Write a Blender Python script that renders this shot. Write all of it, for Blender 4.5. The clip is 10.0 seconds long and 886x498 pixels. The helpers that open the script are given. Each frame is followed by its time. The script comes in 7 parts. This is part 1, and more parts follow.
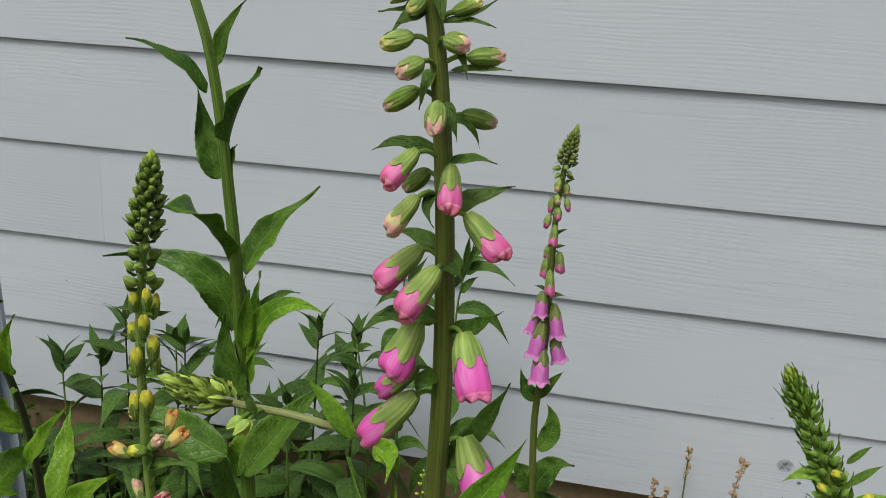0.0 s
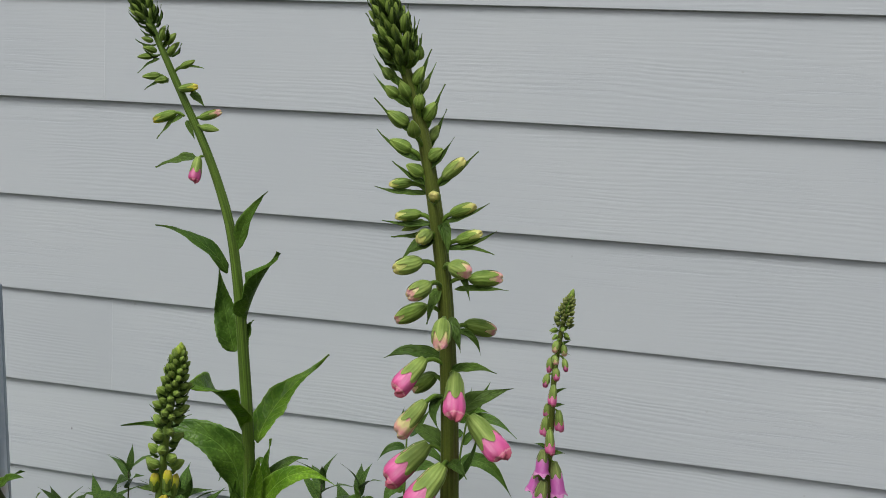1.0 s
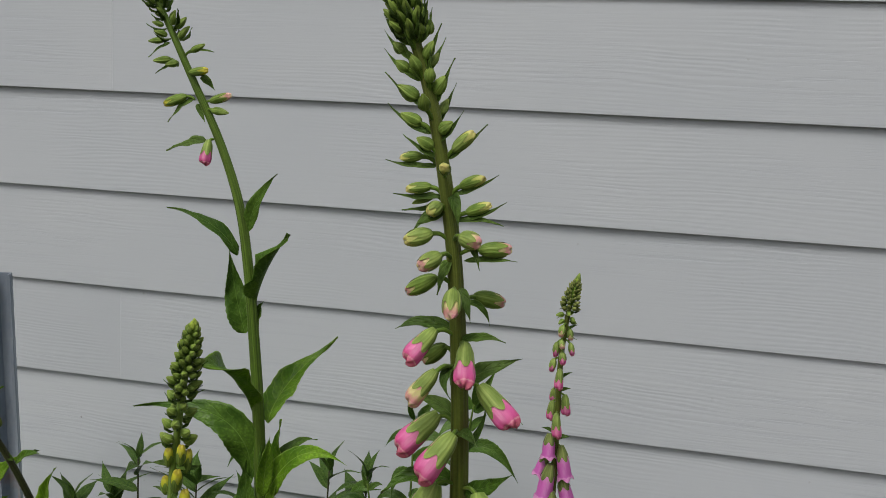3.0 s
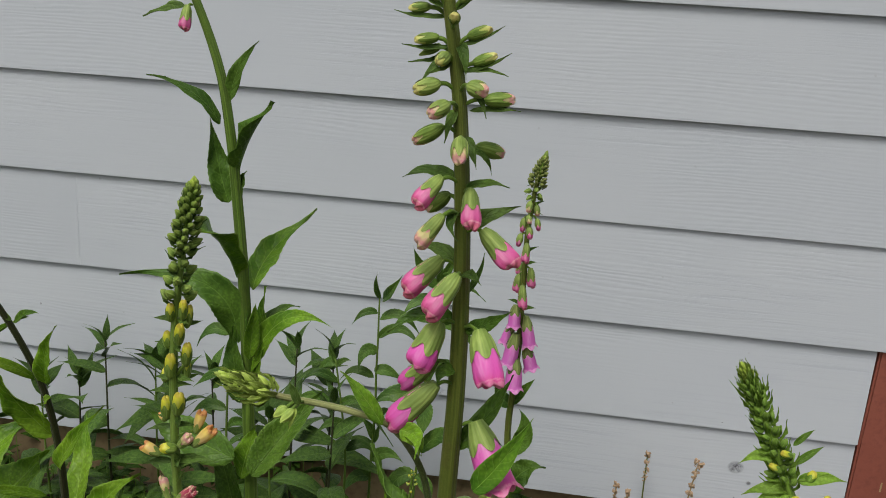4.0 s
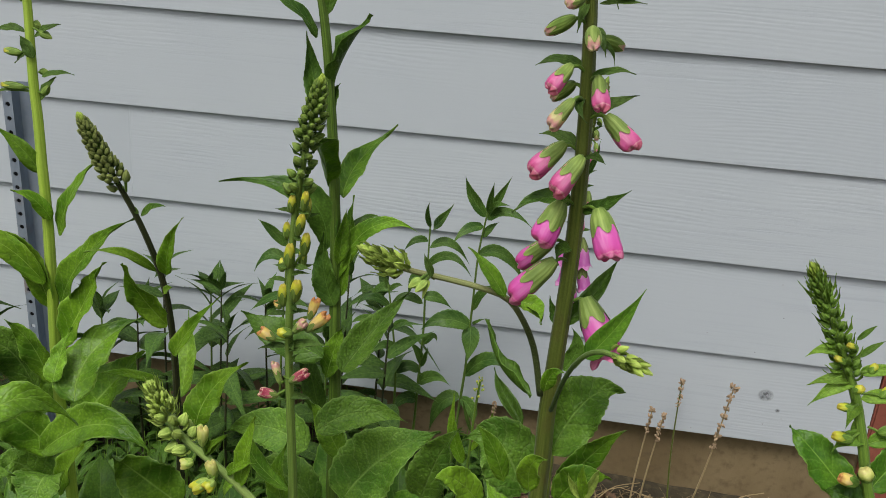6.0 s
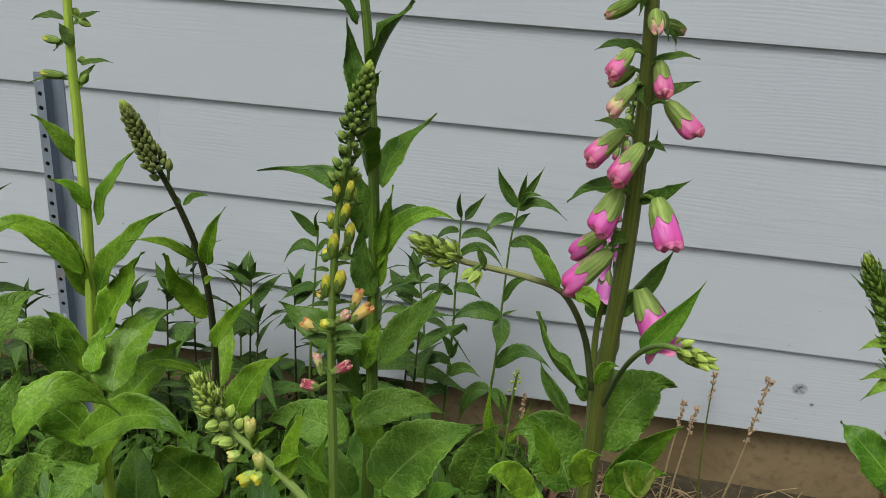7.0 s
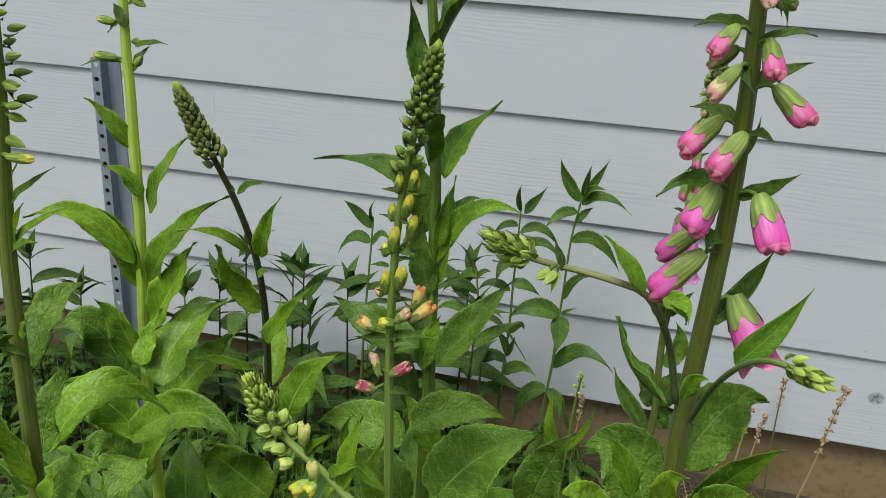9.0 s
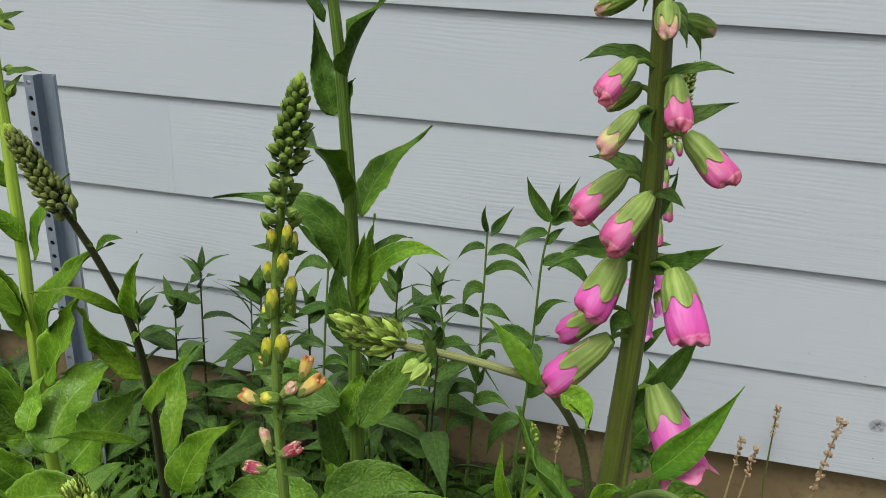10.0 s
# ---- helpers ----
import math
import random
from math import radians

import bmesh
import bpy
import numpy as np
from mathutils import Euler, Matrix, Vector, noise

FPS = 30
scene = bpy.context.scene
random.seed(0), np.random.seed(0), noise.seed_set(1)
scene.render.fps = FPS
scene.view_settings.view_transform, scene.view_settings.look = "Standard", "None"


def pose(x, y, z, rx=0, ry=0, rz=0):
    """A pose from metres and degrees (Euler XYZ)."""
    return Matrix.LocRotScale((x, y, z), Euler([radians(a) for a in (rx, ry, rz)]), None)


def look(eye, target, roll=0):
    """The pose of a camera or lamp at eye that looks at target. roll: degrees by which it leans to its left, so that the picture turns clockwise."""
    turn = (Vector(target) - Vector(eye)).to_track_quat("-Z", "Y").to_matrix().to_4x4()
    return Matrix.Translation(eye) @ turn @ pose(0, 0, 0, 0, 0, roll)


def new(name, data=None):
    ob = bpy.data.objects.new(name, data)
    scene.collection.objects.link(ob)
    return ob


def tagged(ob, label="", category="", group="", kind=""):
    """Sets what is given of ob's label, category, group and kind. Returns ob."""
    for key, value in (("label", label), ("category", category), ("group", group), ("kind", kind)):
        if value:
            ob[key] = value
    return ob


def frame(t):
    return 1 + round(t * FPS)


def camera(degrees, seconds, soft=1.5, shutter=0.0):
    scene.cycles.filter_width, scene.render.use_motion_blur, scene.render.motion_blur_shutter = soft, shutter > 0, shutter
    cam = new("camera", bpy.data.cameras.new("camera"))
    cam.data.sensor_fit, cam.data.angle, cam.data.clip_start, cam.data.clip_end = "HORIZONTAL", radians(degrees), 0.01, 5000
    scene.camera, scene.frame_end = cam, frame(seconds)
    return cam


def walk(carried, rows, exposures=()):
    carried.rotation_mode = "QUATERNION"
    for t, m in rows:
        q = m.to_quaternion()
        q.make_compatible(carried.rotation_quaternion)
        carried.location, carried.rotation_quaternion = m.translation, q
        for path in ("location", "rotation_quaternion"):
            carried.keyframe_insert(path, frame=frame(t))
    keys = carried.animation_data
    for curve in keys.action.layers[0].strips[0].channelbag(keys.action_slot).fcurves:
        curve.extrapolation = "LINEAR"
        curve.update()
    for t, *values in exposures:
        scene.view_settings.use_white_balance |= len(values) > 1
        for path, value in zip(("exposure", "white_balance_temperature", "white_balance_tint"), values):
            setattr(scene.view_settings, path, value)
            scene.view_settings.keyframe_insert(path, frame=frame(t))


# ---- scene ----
EXPOSURES = [(0.0, 0.02, 6500, 10), (0.5, 0.0, 6500, 10.5), (1.0, -0.01, 6520, 11), (1.5, -0.19, 6620, 12), (2.0, -0.23, 6680, 12.3), (2.5, -0.24, 6690, 12.5), (3.0, -0.23, 6680, 13), (3.3, -0.18, 6650, 13), (4.5, -0.03, 6600, 12.2), (6.0, -0.02, 6500, 10.5), (8.0, -0.02, 6450, 10), (9.0, 0.14, 6450, 9.5), (10.0, 0.16, 6450, 9.5)]
cam = camera(57.04, 10.0, 0.65)
# seconds; place; heading, pitch and lean in degrees
ROWS = [
    (0.0, 2.1687, -1.4524, 1.1020, 10.76, -18.84, 3.07),
    (0.5, 2.1724, -1.4658, 1.1356, 11.00, -14.00, 2.93),
    (1.0, 2.1712, -1.4901, 1.1568, 11.28, -9.89, 2.85),
    (1.5, 2.1677, -1.5060, 1.1740, 11.61, -6.83, 2.81),
    (2.0, 2.1665, -1.5175, 1.1887, 11.81, -5.35, 2.82),
    (2.5, 2.1731, -1.5122, 1.1761, 11.99, -5.89, 2.84),
    (3.0, 2.1709, -1.5007, 1.1449, 11.60, -10.23, 2.67),
    (3.2, 2.1657, -1.5016, 1.1343, 10.58, -12.42, 2.78),
    (4.5, 2.1259, -1.5709, 1.1143, 6.13, -17.78, 4.02),
    (5.0, 2.1112, -1.5933, 1.1020, 5.77, -18.25, 4.11),
    (5.5, 2.0928, -1.6098, 1.0880, 5.92, -19.06, 4.29),
    (6.0, 2.0692, -1.6158, 1.0801, 7.15, -20.01, 4.12),
    (6.2, 2.0631, -1.6156, 1.0794, 7.52, -20.29, 3.97),
    (7.5, 2.0340, -1.5988, 1.0711, 9.07, -20.88, 3.86),
    (8.0, 2.0293, -1.5914, 1.0716, 9.99, -21.11, 3.77),
    (8.5, 2.0283, -1.5887, 1.0677, 10.87, -21.15, 3.64),
    (9.0, 2.0203, -1.5633, 1.0574, 12.08, -21.50, 3.57),
    (9.5, 2.0614, -1.4945, 1.0632, 12.56, -21.68, 3.63),
    (10.0, 2.0810, -1.4342, 1.0680, 13.17, -21.77, 2.40),
]
walk(cam, [(t, pose(x, y, z, 90 + pitch, 0, yaw) @ pose(0, 0, 0, 0, 0, lean)) for t, x, y, z, yaw, pitch, lean in ROWS], EXPOSURES)

# ---- world and light ----
world = bpy.data.worlds.new("overcast_sky")
scene.world = world
world.use_nodes = True
wn = world.node_tree.nodes
sky = wn.new("ShaderNodeTexSky")
sky.sky_type = "NISHITA"
sky.sun_disc = False
sky.sun_elevation = radians(52)
sky.sun_rotation = radians(200)
sky.dust_density = 4.0
soft_sky = wn.new("ShaderNodeHueSaturation")
soft_sky.inputs["Saturation"].default_value = 0.30
world.node_tree.links.new(sky.outputs[0], soft_sky.inputs["Color"])
world.node_tree.links.new(soft_sky.outputs[0], wn["Background"].inputs["Color"])
wn["Background"].inputs["Strength"].default_value = 0.096
sun = new("sun", bpy.data.lights.new("sun", "SUN"))
sun.data.energy, sun.data.angle, sun.data.color = 2.40, radians(24), (1.0, 0.97, 0.93)
sun.matrix_world = look((1.0, -2.6, 5.6), (1.6, 0.0, 0.6))


# ---- materials ----
def nodes_of(name):
    m = bpy.data.materials.new(name)
    m.use_nodes = True
    return m, m.node_tree.nodes, m.node_tree.links, m.node_tree.nodes["Principled BSDF"]


def math_node(ns, ls, op, a, b=None):
    n = ns.new("ShaderNodeMath")
    n.operation = op
    for i, v in enumerate((a, b)):
        if v is None:
            continue
        if isinstance(v, (int, float)):
            n.inputs[i].default_value = v
        else:
            ls.new(v, n.inputs[i])
    return n.outputs[0]


def mix_node(ns, ls, fac, a, b, mode="MIX"):
    n = ns.new("ShaderNodeMix")
    n.data_type, n.blend_type = "RGBA", mode
    for sock, v in ((n.inputs[0], fac), (n.inputs[6], a), (n.inputs[7], b)):
        if isinstance(v, (int, float)):
            sock.default_value = v
        elif isinstance(v, tuple):
            sock.default_value = (*v, 1)
        else:
            ls.new(v, sock)
    return n.outputs[2]


def ramp_node(ns, ls, fac, stops):
    n = ns.new("ShaderNodeValToRGB")
    el = n.color_ramp.elements
    while len(el) < len(stops):
        el.new(0.5)
    for e, (p, c) in zip(el, stops):
        e.position = p
        e.color = (*c, 1) if isinstance(c, tuple) else (c, c, c, 1)
    ls.new(fac, n.inputs[0])
    return n.outputs[0]


def noise_node(ns, ls, scale, detail=4.0, stretch=None, coord="Object", rough=0.55):
    tc = ns.new("ShaderNodeTexCoord")
    src = tc.outputs[coord]
    if stretch:
        mp = ns.new("ShaderNodeMapping")
        mp.inputs["Scale"].default_value = stretch
        ls.new(src, mp.inputs["Vector"])
        src = mp.outputs[0]
    n = ns.new("ShaderNodeTexNoise")
    n.inputs["Scale"].default_value, n.inputs["Detail"].default_value = scale, detail
    n.inputs["Roughness"].default_value = rough
    ls.new(src, n.inputs["Vector"])
    return n.outputs["Fac"]


def bump_node(ns, ls, bsdf, height, strength, distance):
    n = ns.new("ShaderNodeBump")
    n.inputs["Strength"].default_value, n.inputs["Distance"].default_value = strength, distance
    ls.new(height, n.inputs["Height"])
    ls.new(n.outputs[0], bsdf.inputs["Normal"])
    return n


def own_tint(ns, ls, colour, spread=0.25):
    """Each piece a little lighter or darker than the next."""
    info = ns.new("ShaderNodeObjectInfo")
    hsv = ns.new("ShaderNodeHueSaturation")
    ls.new(math_node(ns, ls, "MULTIPLY_ADD", info.outputs["Random"], spread), hsv.inputs["Value"])
    hsv.inputs["Value"].links[0].from_node.inputs[2].default_value = 1 - spread / 2
    ls.new(colour, hsv.inputs["Color"])
    return hsv.outputs[0]


def leafy(name, dark, light, vein, rough=0.45, veins=8.0, quilt=1.0, through_light=0.14, net=0.3):
    """Leaf: midrib and side veins laid along the blade, puckered between them with shade painted into the hollows,
    light shining through.
    """
    m, ns, ls, b = nodes_of(name)
    uv = ns.new("ShaderNodeUVMap")
    sep = ns.new("ShaderNodeSeparateXYZ")
    ls.new(uv.outputs[0], sep.inputs[0])
    a = math_node(ns, ls, "ABSOLUTE", math_node(ns, ls, "SUBTRACT", sep.outputs[0], 0.5))
    wob = noise_node(ns, ls, 75, 3)
    phase = math_node(ns, ls, "SUBTRACT", math_node(ns, ls, "MULTIPLY", sep.outputs[1], veins), math_node(ns, ls, "MULTIPLY", a, 3.2))
    phase = math_node(ns, ls, "ADD", phase, math_node(ns, ls, "MULTIPLY", wob, 1.3))
    saw = math_node(ns, ls, "ABSOLUTE", math_node(ns, ls, "SUBTRACT", math_node(ns, ls, "FRACT", phase), 0.5))
    side = ramp_node(ns, ls, saw, [(0.0, 1.0), (0.06, 0.3), (0.2, 0.0)])
    rib = math_node(ns, ls, "MULTIPLY", ramp_node(ns, ls, a, [(0.0, 0.85), (0.012, 0.5), (0.028, 0.0)]), ramp_node(ns, ls, sep.outputs[1], [(0.1, 1.0), (0.9, 0.35)]))
    lines = math_node(ns, ls, "MAXIMUM", math_node(ns, ls, "MULTIPLY", side, 0.20 + 0.22 * net), rib)
    relief = math_node(ns, ls, "MAXIMUM", math_node(ns, ls, "MULTIPLY", side, 0.55), rib)
    cells = ns.new("ShaderNodeTexVoronoi")
    cells.inputs["Scale"].default_value = 330
    tc = ns.new("ShaderNodeTexCoord")
    ls.new(tc.outputs["Object"], cells.inputs["Vector"])
    patch = noise_node(ns, ls, 22, 5)
    col = mix_node(ns, ls, ramp_node(ns, ls, patch, [(0.38, 0.0), (0.58, 1.0)]), dark, light)
    # shade of the hollows between puckers, put into the colour
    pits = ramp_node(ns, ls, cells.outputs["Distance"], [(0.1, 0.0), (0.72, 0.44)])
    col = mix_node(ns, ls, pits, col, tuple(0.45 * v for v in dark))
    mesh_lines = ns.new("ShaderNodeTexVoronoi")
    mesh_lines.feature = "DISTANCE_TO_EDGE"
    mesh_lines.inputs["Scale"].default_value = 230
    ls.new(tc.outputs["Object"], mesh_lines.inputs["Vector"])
    # creases of the net darkened in the colour too
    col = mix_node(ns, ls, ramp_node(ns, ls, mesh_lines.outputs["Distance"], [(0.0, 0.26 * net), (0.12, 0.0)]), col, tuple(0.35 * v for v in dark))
    margin = ramp_node(ns, ls, a, [(0.465, 0.0), (0.492, 0.60)])
    col = mix_node(ns, ls, math_node(ns, ls, "MAXIMUM", lines, margin), col, vein)
    ls.new(own_tint(ns, ls, col, 0.50), b.inputs["Base Color"])
    b.inputs["Roughness"].default_value = rough
    b.inputs["Specular IOR Level"].default_value = 0.24
    hgt = math_node(ns, ls, "SUBTRACT", math_node(ns, ls, "MULTIPLY", cells.outputs["Distance"], -0.45), relief)
    domes = ramp_node(ns, ls, mesh_lines.outputs["Distance"], [(0.0, 0.0), (0.30, 1.0)])
    hgt = math_node(ns, ls, "ADD", hgt, math_node(ns, ls, "MULTIPLY", domes, 0.34 * net))
    bn = bump_node(ns, ls, b, hgt, min(1.0, 0.5 + 0.4 * quilt), 0.0012 * (0.6 + 0.6 * quilt))
    tr = ns.new("ShaderNodeBsdfTranslucent")
    ls.new(mix_node(ns, ls, 1.0, col, (1.25, 1.3, 0.5), "MULTIPLY"), tr.inputs[0])
    ls.new(bn.outputs[0], tr.inputs["Normal"])
    mx = ns.new("ShaderNodeMixShader")
    mx.inputs[0].default_value = through_light
    ls.new(b.outputs[0], mx.inputs[1]), ls.new(tr.outputs[0], mx.inputs[2])
    ls.new(mx.outputs[0], ns["Material Output"].inputs[0])
    return m


def stemmy(name, c1, c2, c3, rough=0.5, foot=None):
    """Ribbed stem: fine streaks along it, a flush of another colour, a fine down; foot colours its first centimetres."""
    m, ns, ls, b = nodes_of(name)
    streak = noise_node(ns, ls, 1.0, 4, (22, 9, 1), "UV")
    blot = noise_node(ns, ls, 1.0, 4, (3, 28, 1), "UV")
    fine = noise_node(ns, ls, 900, 2)
    col = mix_node(ns, ls, ramp_node(ns, ls, streak, [(0.36, 0.0), (0.64, 1.0)]), c1, c2)
    col = mix_node(ns, ls, ramp_node(ns, ls, blot, [(0.5, 0.0), (0.72, 0.65)]), col, c3)
    if foot:
        uv = ns.new("ShaderNodeUVMap")
        sep = ns.new("ShaderNodeSeparateXYZ")
        ls.new(uv.outputs[0], sep.inputs[0])
        col = mix_node(ns, ls, ramp_node(ns, ls, sep.outputs[1], [(0.055, 1.0), (0.125, 0.0)]), col, foot)
    col = mix_node(ns, ls, ramp_node(ns, ls, fine, [(0.45, 0.0), (0.75, 0.10)]), col, tuple(min(0.8, 1.9 * v + 0.04) for v in c2))
    ls.new(col, b.inputs["Base Color"])
    b.inputs["Roughness"].default_value = rough
    b.inputs["Specular IOR Level"].default_value = 0.25
    b.inputs["Sheen Weight"].default_value, b.inputs["Sheen Roughness"].default_value = 0.08, 0.35
    bump_node(ns, ls, b, streak, 0.6, 0.0012)
    return m


def petally(name, stops, streak_to, rough=0.38, through_light=0.22, rim=(0.88, 0.62, 0.55), patchy=False):
    """Corolla: colour runs from calyx to mouth, paler streaks along the tube, near-white highlights painted over them.
    """
    m, ns, ls, b = nodes_of(name)
    tc = ns.new("ShaderNodeTexCoord")
    sep = ns.new("ShaderNodeSeparateXYZ")
    ls.new(tc.outputs["Object"], sep.inputs[0])
    wob = math_node(ns, ls, "MULTIPLY_ADD", noise_node(ns, ls, 5, 3), 0.22)
    wob.node.inputs[2].default_value = -0.11
    col = ramp_node(ns, ls, math_node(ns, ls, "ADD", sep.outputs[2], wob), stops)
    streak = noise_node(ns, ls, 2.2, 2, (1.5, 1.5, 0.45)) if not patchy else noise_node(ns, ls, 3.0, 3, (1.4, 1.4, 0.9))
    col = mix_node(ns, ls, ramp_node(ns, ls, streak, [(0.50, 0.0), (0.80, 0.26)] if not patchy else [(0.50, 0.0), (0.60, 0.9)]), col, streak_to)
    # painted highlights: near-white patches in the base colour, set by noise
    glint = noise_node(ns, ls, 2.4, 2, (1.2, 1.2, 0.45))
    col = mix_node(ns, ls, ramp_node(ns, ls, glint, [(0.62, 0.0), (0.76, 0.10 if patchy else 0.26)]), col, tuple(min(0.92, 0.6 * v + 0.38) for v in streak_to))
    edge = math_node(ns, ls, "ABSOLUTE", math_node(ns, ls, "SUBTRACT", math_node(ns, ls, "ADD", sep.outputs[2], math_node(ns, ls, "MULTIPLY", noise_node(ns, ls, 7, 2), 0.10)), 0.985))
    col = mix_node(ns, ls, ramp_node(ns, ls, edge, [(0.0, 0.5), (0.012, 0.3), (0.03, 0.0)]), col, rim)
    ls.new(own_tint(ns, ls, col, 0.16), b.inputs["Base Color"])
    b.inputs["Roughness"].default_value = rough
    b.inputs["Specular IOR Level"].default_value = 0.4
    bump_node(ns, ls, b, noise_node(ns, ls, 3.2, 3, (1.2, 1.2, 0.45)), 0.14, 0.03)
    tr = ns.new("ShaderNodeBsdfTranslucent")
    ls.new(col, tr.inputs[0])
    mx = ns.new("ShaderNodeMixShader")
    mx.inputs[0].default_value = through_light
    ls.new(b.outputs[0], mx.inputs[1]), ls.new(tr.outputs[0], mx.inputs[2])
    ls.new(mx.outputs[0], ns["Material Output"].inputs[0])
    return m


def calyxy(name, c1, c2, tip):
    """Sepals: nerves running to the point."""
    m, ns, ls, b = nodes_of(name)
    tc = ns.new("ShaderNodeTexCoord")
    sep = ns.new("ShaderNodeSeparateXYZ")
    ls.new(tc.outputs["Object"], sep.inputs[0])
    ang = math_node(ns, ls, "ARCTAN2", sep.outputs[1], sep.outputs[0])
    nerve = math_node(ns, ls, "SINE", math_node(ns, ls, "ADD", math_node(ns, ls, "MULTIPLY", ang, 15.0), math_node(ns, ls, "MULTIPLY", noise_node(ns, ls, 1.6, 2), 9.0)))
    patchy = noise_node(ns, ls, 2.2, 5)
    col = mix_node(ns, ls, ramp_node(ns, ls, patchy, [(0.32, 0.0), (0.68, 1.0)]), c1, c2)
    col = mix_node(ns, ls, math_node(ns, ls, "MULTIPLY", ramp_node(ns, ls, nerve, [(0.25, 1.0), (0.75, 0.0)]), 0.15), col, tuple(0.6 * v for v in c1))
    lap = math_node(ns, ls, "FRACT", math_node(ns, ls, "MULTIPLY_ADD", ang, 5 / (2 * math.pi)))
    lap.node.inputs[0].links[0].from_node.inputs[2].default_value = 5.0
    col = mix_node(ns, ls, ramp_node(ns, ls, lap, [(0.0, 0.30), (0.10, 0.0), (0.86, 0.0), (0.93, 0.38), (1.0, 0.38)]), col, tuple(min(0.8, 1.35 * v + 0.03) for v in tip))
    col = mix_node(ns, ls, ramp_node(ns, ls, sep.outputs[2], [(0.45, 0.0), (1.0, 0.8)]), col, tip)
    ls.new(own_tint(ns, ls, col, 0.3), b.inputs["Base Color"])
    b.inputs["Roughness"].default_value = 0.55
    b.inputs["Specular IOR Level"].default_value = 0.22
    b.inputs["Sheen Weight"].default_value, b.inputs["Sheen Roughness"].default_value = 0.04, 0.4
    bump_node(ns, ls, b, nerve, 0.16, 0.012)
    return m


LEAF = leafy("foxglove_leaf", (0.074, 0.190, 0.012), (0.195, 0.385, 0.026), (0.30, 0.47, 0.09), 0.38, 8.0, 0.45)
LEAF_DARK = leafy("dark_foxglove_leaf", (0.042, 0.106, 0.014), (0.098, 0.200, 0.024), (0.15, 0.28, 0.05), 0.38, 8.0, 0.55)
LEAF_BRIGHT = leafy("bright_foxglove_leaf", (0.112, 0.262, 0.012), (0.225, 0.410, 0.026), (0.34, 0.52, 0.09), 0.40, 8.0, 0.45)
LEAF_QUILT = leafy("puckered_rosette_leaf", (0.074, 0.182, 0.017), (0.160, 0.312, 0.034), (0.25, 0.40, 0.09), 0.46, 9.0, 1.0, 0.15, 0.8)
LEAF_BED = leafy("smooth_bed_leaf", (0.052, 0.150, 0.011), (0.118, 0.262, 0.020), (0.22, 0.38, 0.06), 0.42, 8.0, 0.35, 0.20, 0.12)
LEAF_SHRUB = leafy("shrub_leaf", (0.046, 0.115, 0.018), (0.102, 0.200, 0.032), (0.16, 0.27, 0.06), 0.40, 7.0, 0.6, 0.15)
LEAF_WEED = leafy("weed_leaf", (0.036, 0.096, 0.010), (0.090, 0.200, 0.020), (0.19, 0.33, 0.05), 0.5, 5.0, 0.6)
BRACT = leafy("bract_leaf", (0.058, 0.125, 0.018), (0.112, 0.205, 0.034), (0.19, 0.30, 0.07), 0.55, 5.0, 0.6)
BRACT_PALE = leafy("pale_bract_leaf", (0.31, 0.46, 0.060), (0.43, 0.58, 0.11), (0.50, 0.62, 0.17), 0.5, 5.0, 0.6)
STEM = stemmy("foxglove_stem", (0.068, 0.094, 0.014), (0.124, 0.160, 0.026), (0.088, 0.072, 0.022))
STEM_OLIVE = stemmy("olive_stem", (0.085, 0.125, 0.018), (0.145, 0.200, 0.036), (0.084, 0.105, 0.022))
STEM_GREEN = stemmy("green_stem", (0.070, 0.145, 0.014), (0.150, 0.255, 0.030), (0.080, 0.120, 0.018))
STEM_RIBBED = stemmy("ribbed_green_stem", (0.048, 0.098, 0.013), (0.128, 0.218, 0.029), (0.052, 0.080, 0.015))
STEM_SOFT = stemmy("soft_green_stem", (0.100, 0.175, 0.028), (0.170, 0.265, 0.050), (0.100, 0.145, 0.025))
STEM_PALE = stemmy("pale_stem", (0.255, 0.405, 0.036), (0.365, 0.515, 0.070), (0.23, 0.34, 0.045))
STEM_SAGE = stemmy("sage_stem", (0.180, 0.275, 0.060), (0.275, 0.385, 0.105), (0.170, 0.235, 0.050))
STEM_DARK = stemmy("dark_stem", (0.014, 0.018, 0.007), (0.045, 0.055, 0.016), (0.028, 0.018, 0.012))
STEM_TAN = stemmy("tan_shoot", (0.190, 0.220, 0.075), (0.290, 0.320, 0.125), (0.150, 0.125, 0.055), 0.5, (0.045, 0.066, 0.017))
STEM_CURL = stemmy("curled_shoot", (0.105, 0.190, 0.035), (0.190, 0.300, 0.065), (0.090, 0.150, 0.030), 0.5, (0.036, 0.070, 0.012))
STEM_DRY = stemmy("dry_stem", (0.30, 0.21, 0.10), (0.42, 0.33, 0.18), (0.17, 0.18, 0.05), 0.8)
CALYX = calyxy("calyx", (0.136, 0.214, 0.042), (0.240, 0.336, 0.080), (0.28, 0.36, 0.085))
CALYX_DARK = calyxy("dark_calyx", (0.086, 0.162, 0.022), (0.185, 0.288, 0.050), (0.25, 0.35, 0.07))
CALYX_BROWN = calyxy("brownish_calyx", (0.100, 0.138, 0.034), (0.190, 0.245, 0.068), (0.25, 0.29, 0.08))
CALYX_GREEN = calyxy("green_calyx", (0.082, 0.172, 0.020), (0.175, 0.305, 0.045), (0.22, 0.36, 0.06))
BRACT_GREEN = leafy("green_bract_leaf", (0.125, 0.265, 0.022), (0.235, 0.410, 0.045), (0.30, 0.46, 0.08), 0.5, 5.0, 0.4, 0.28)
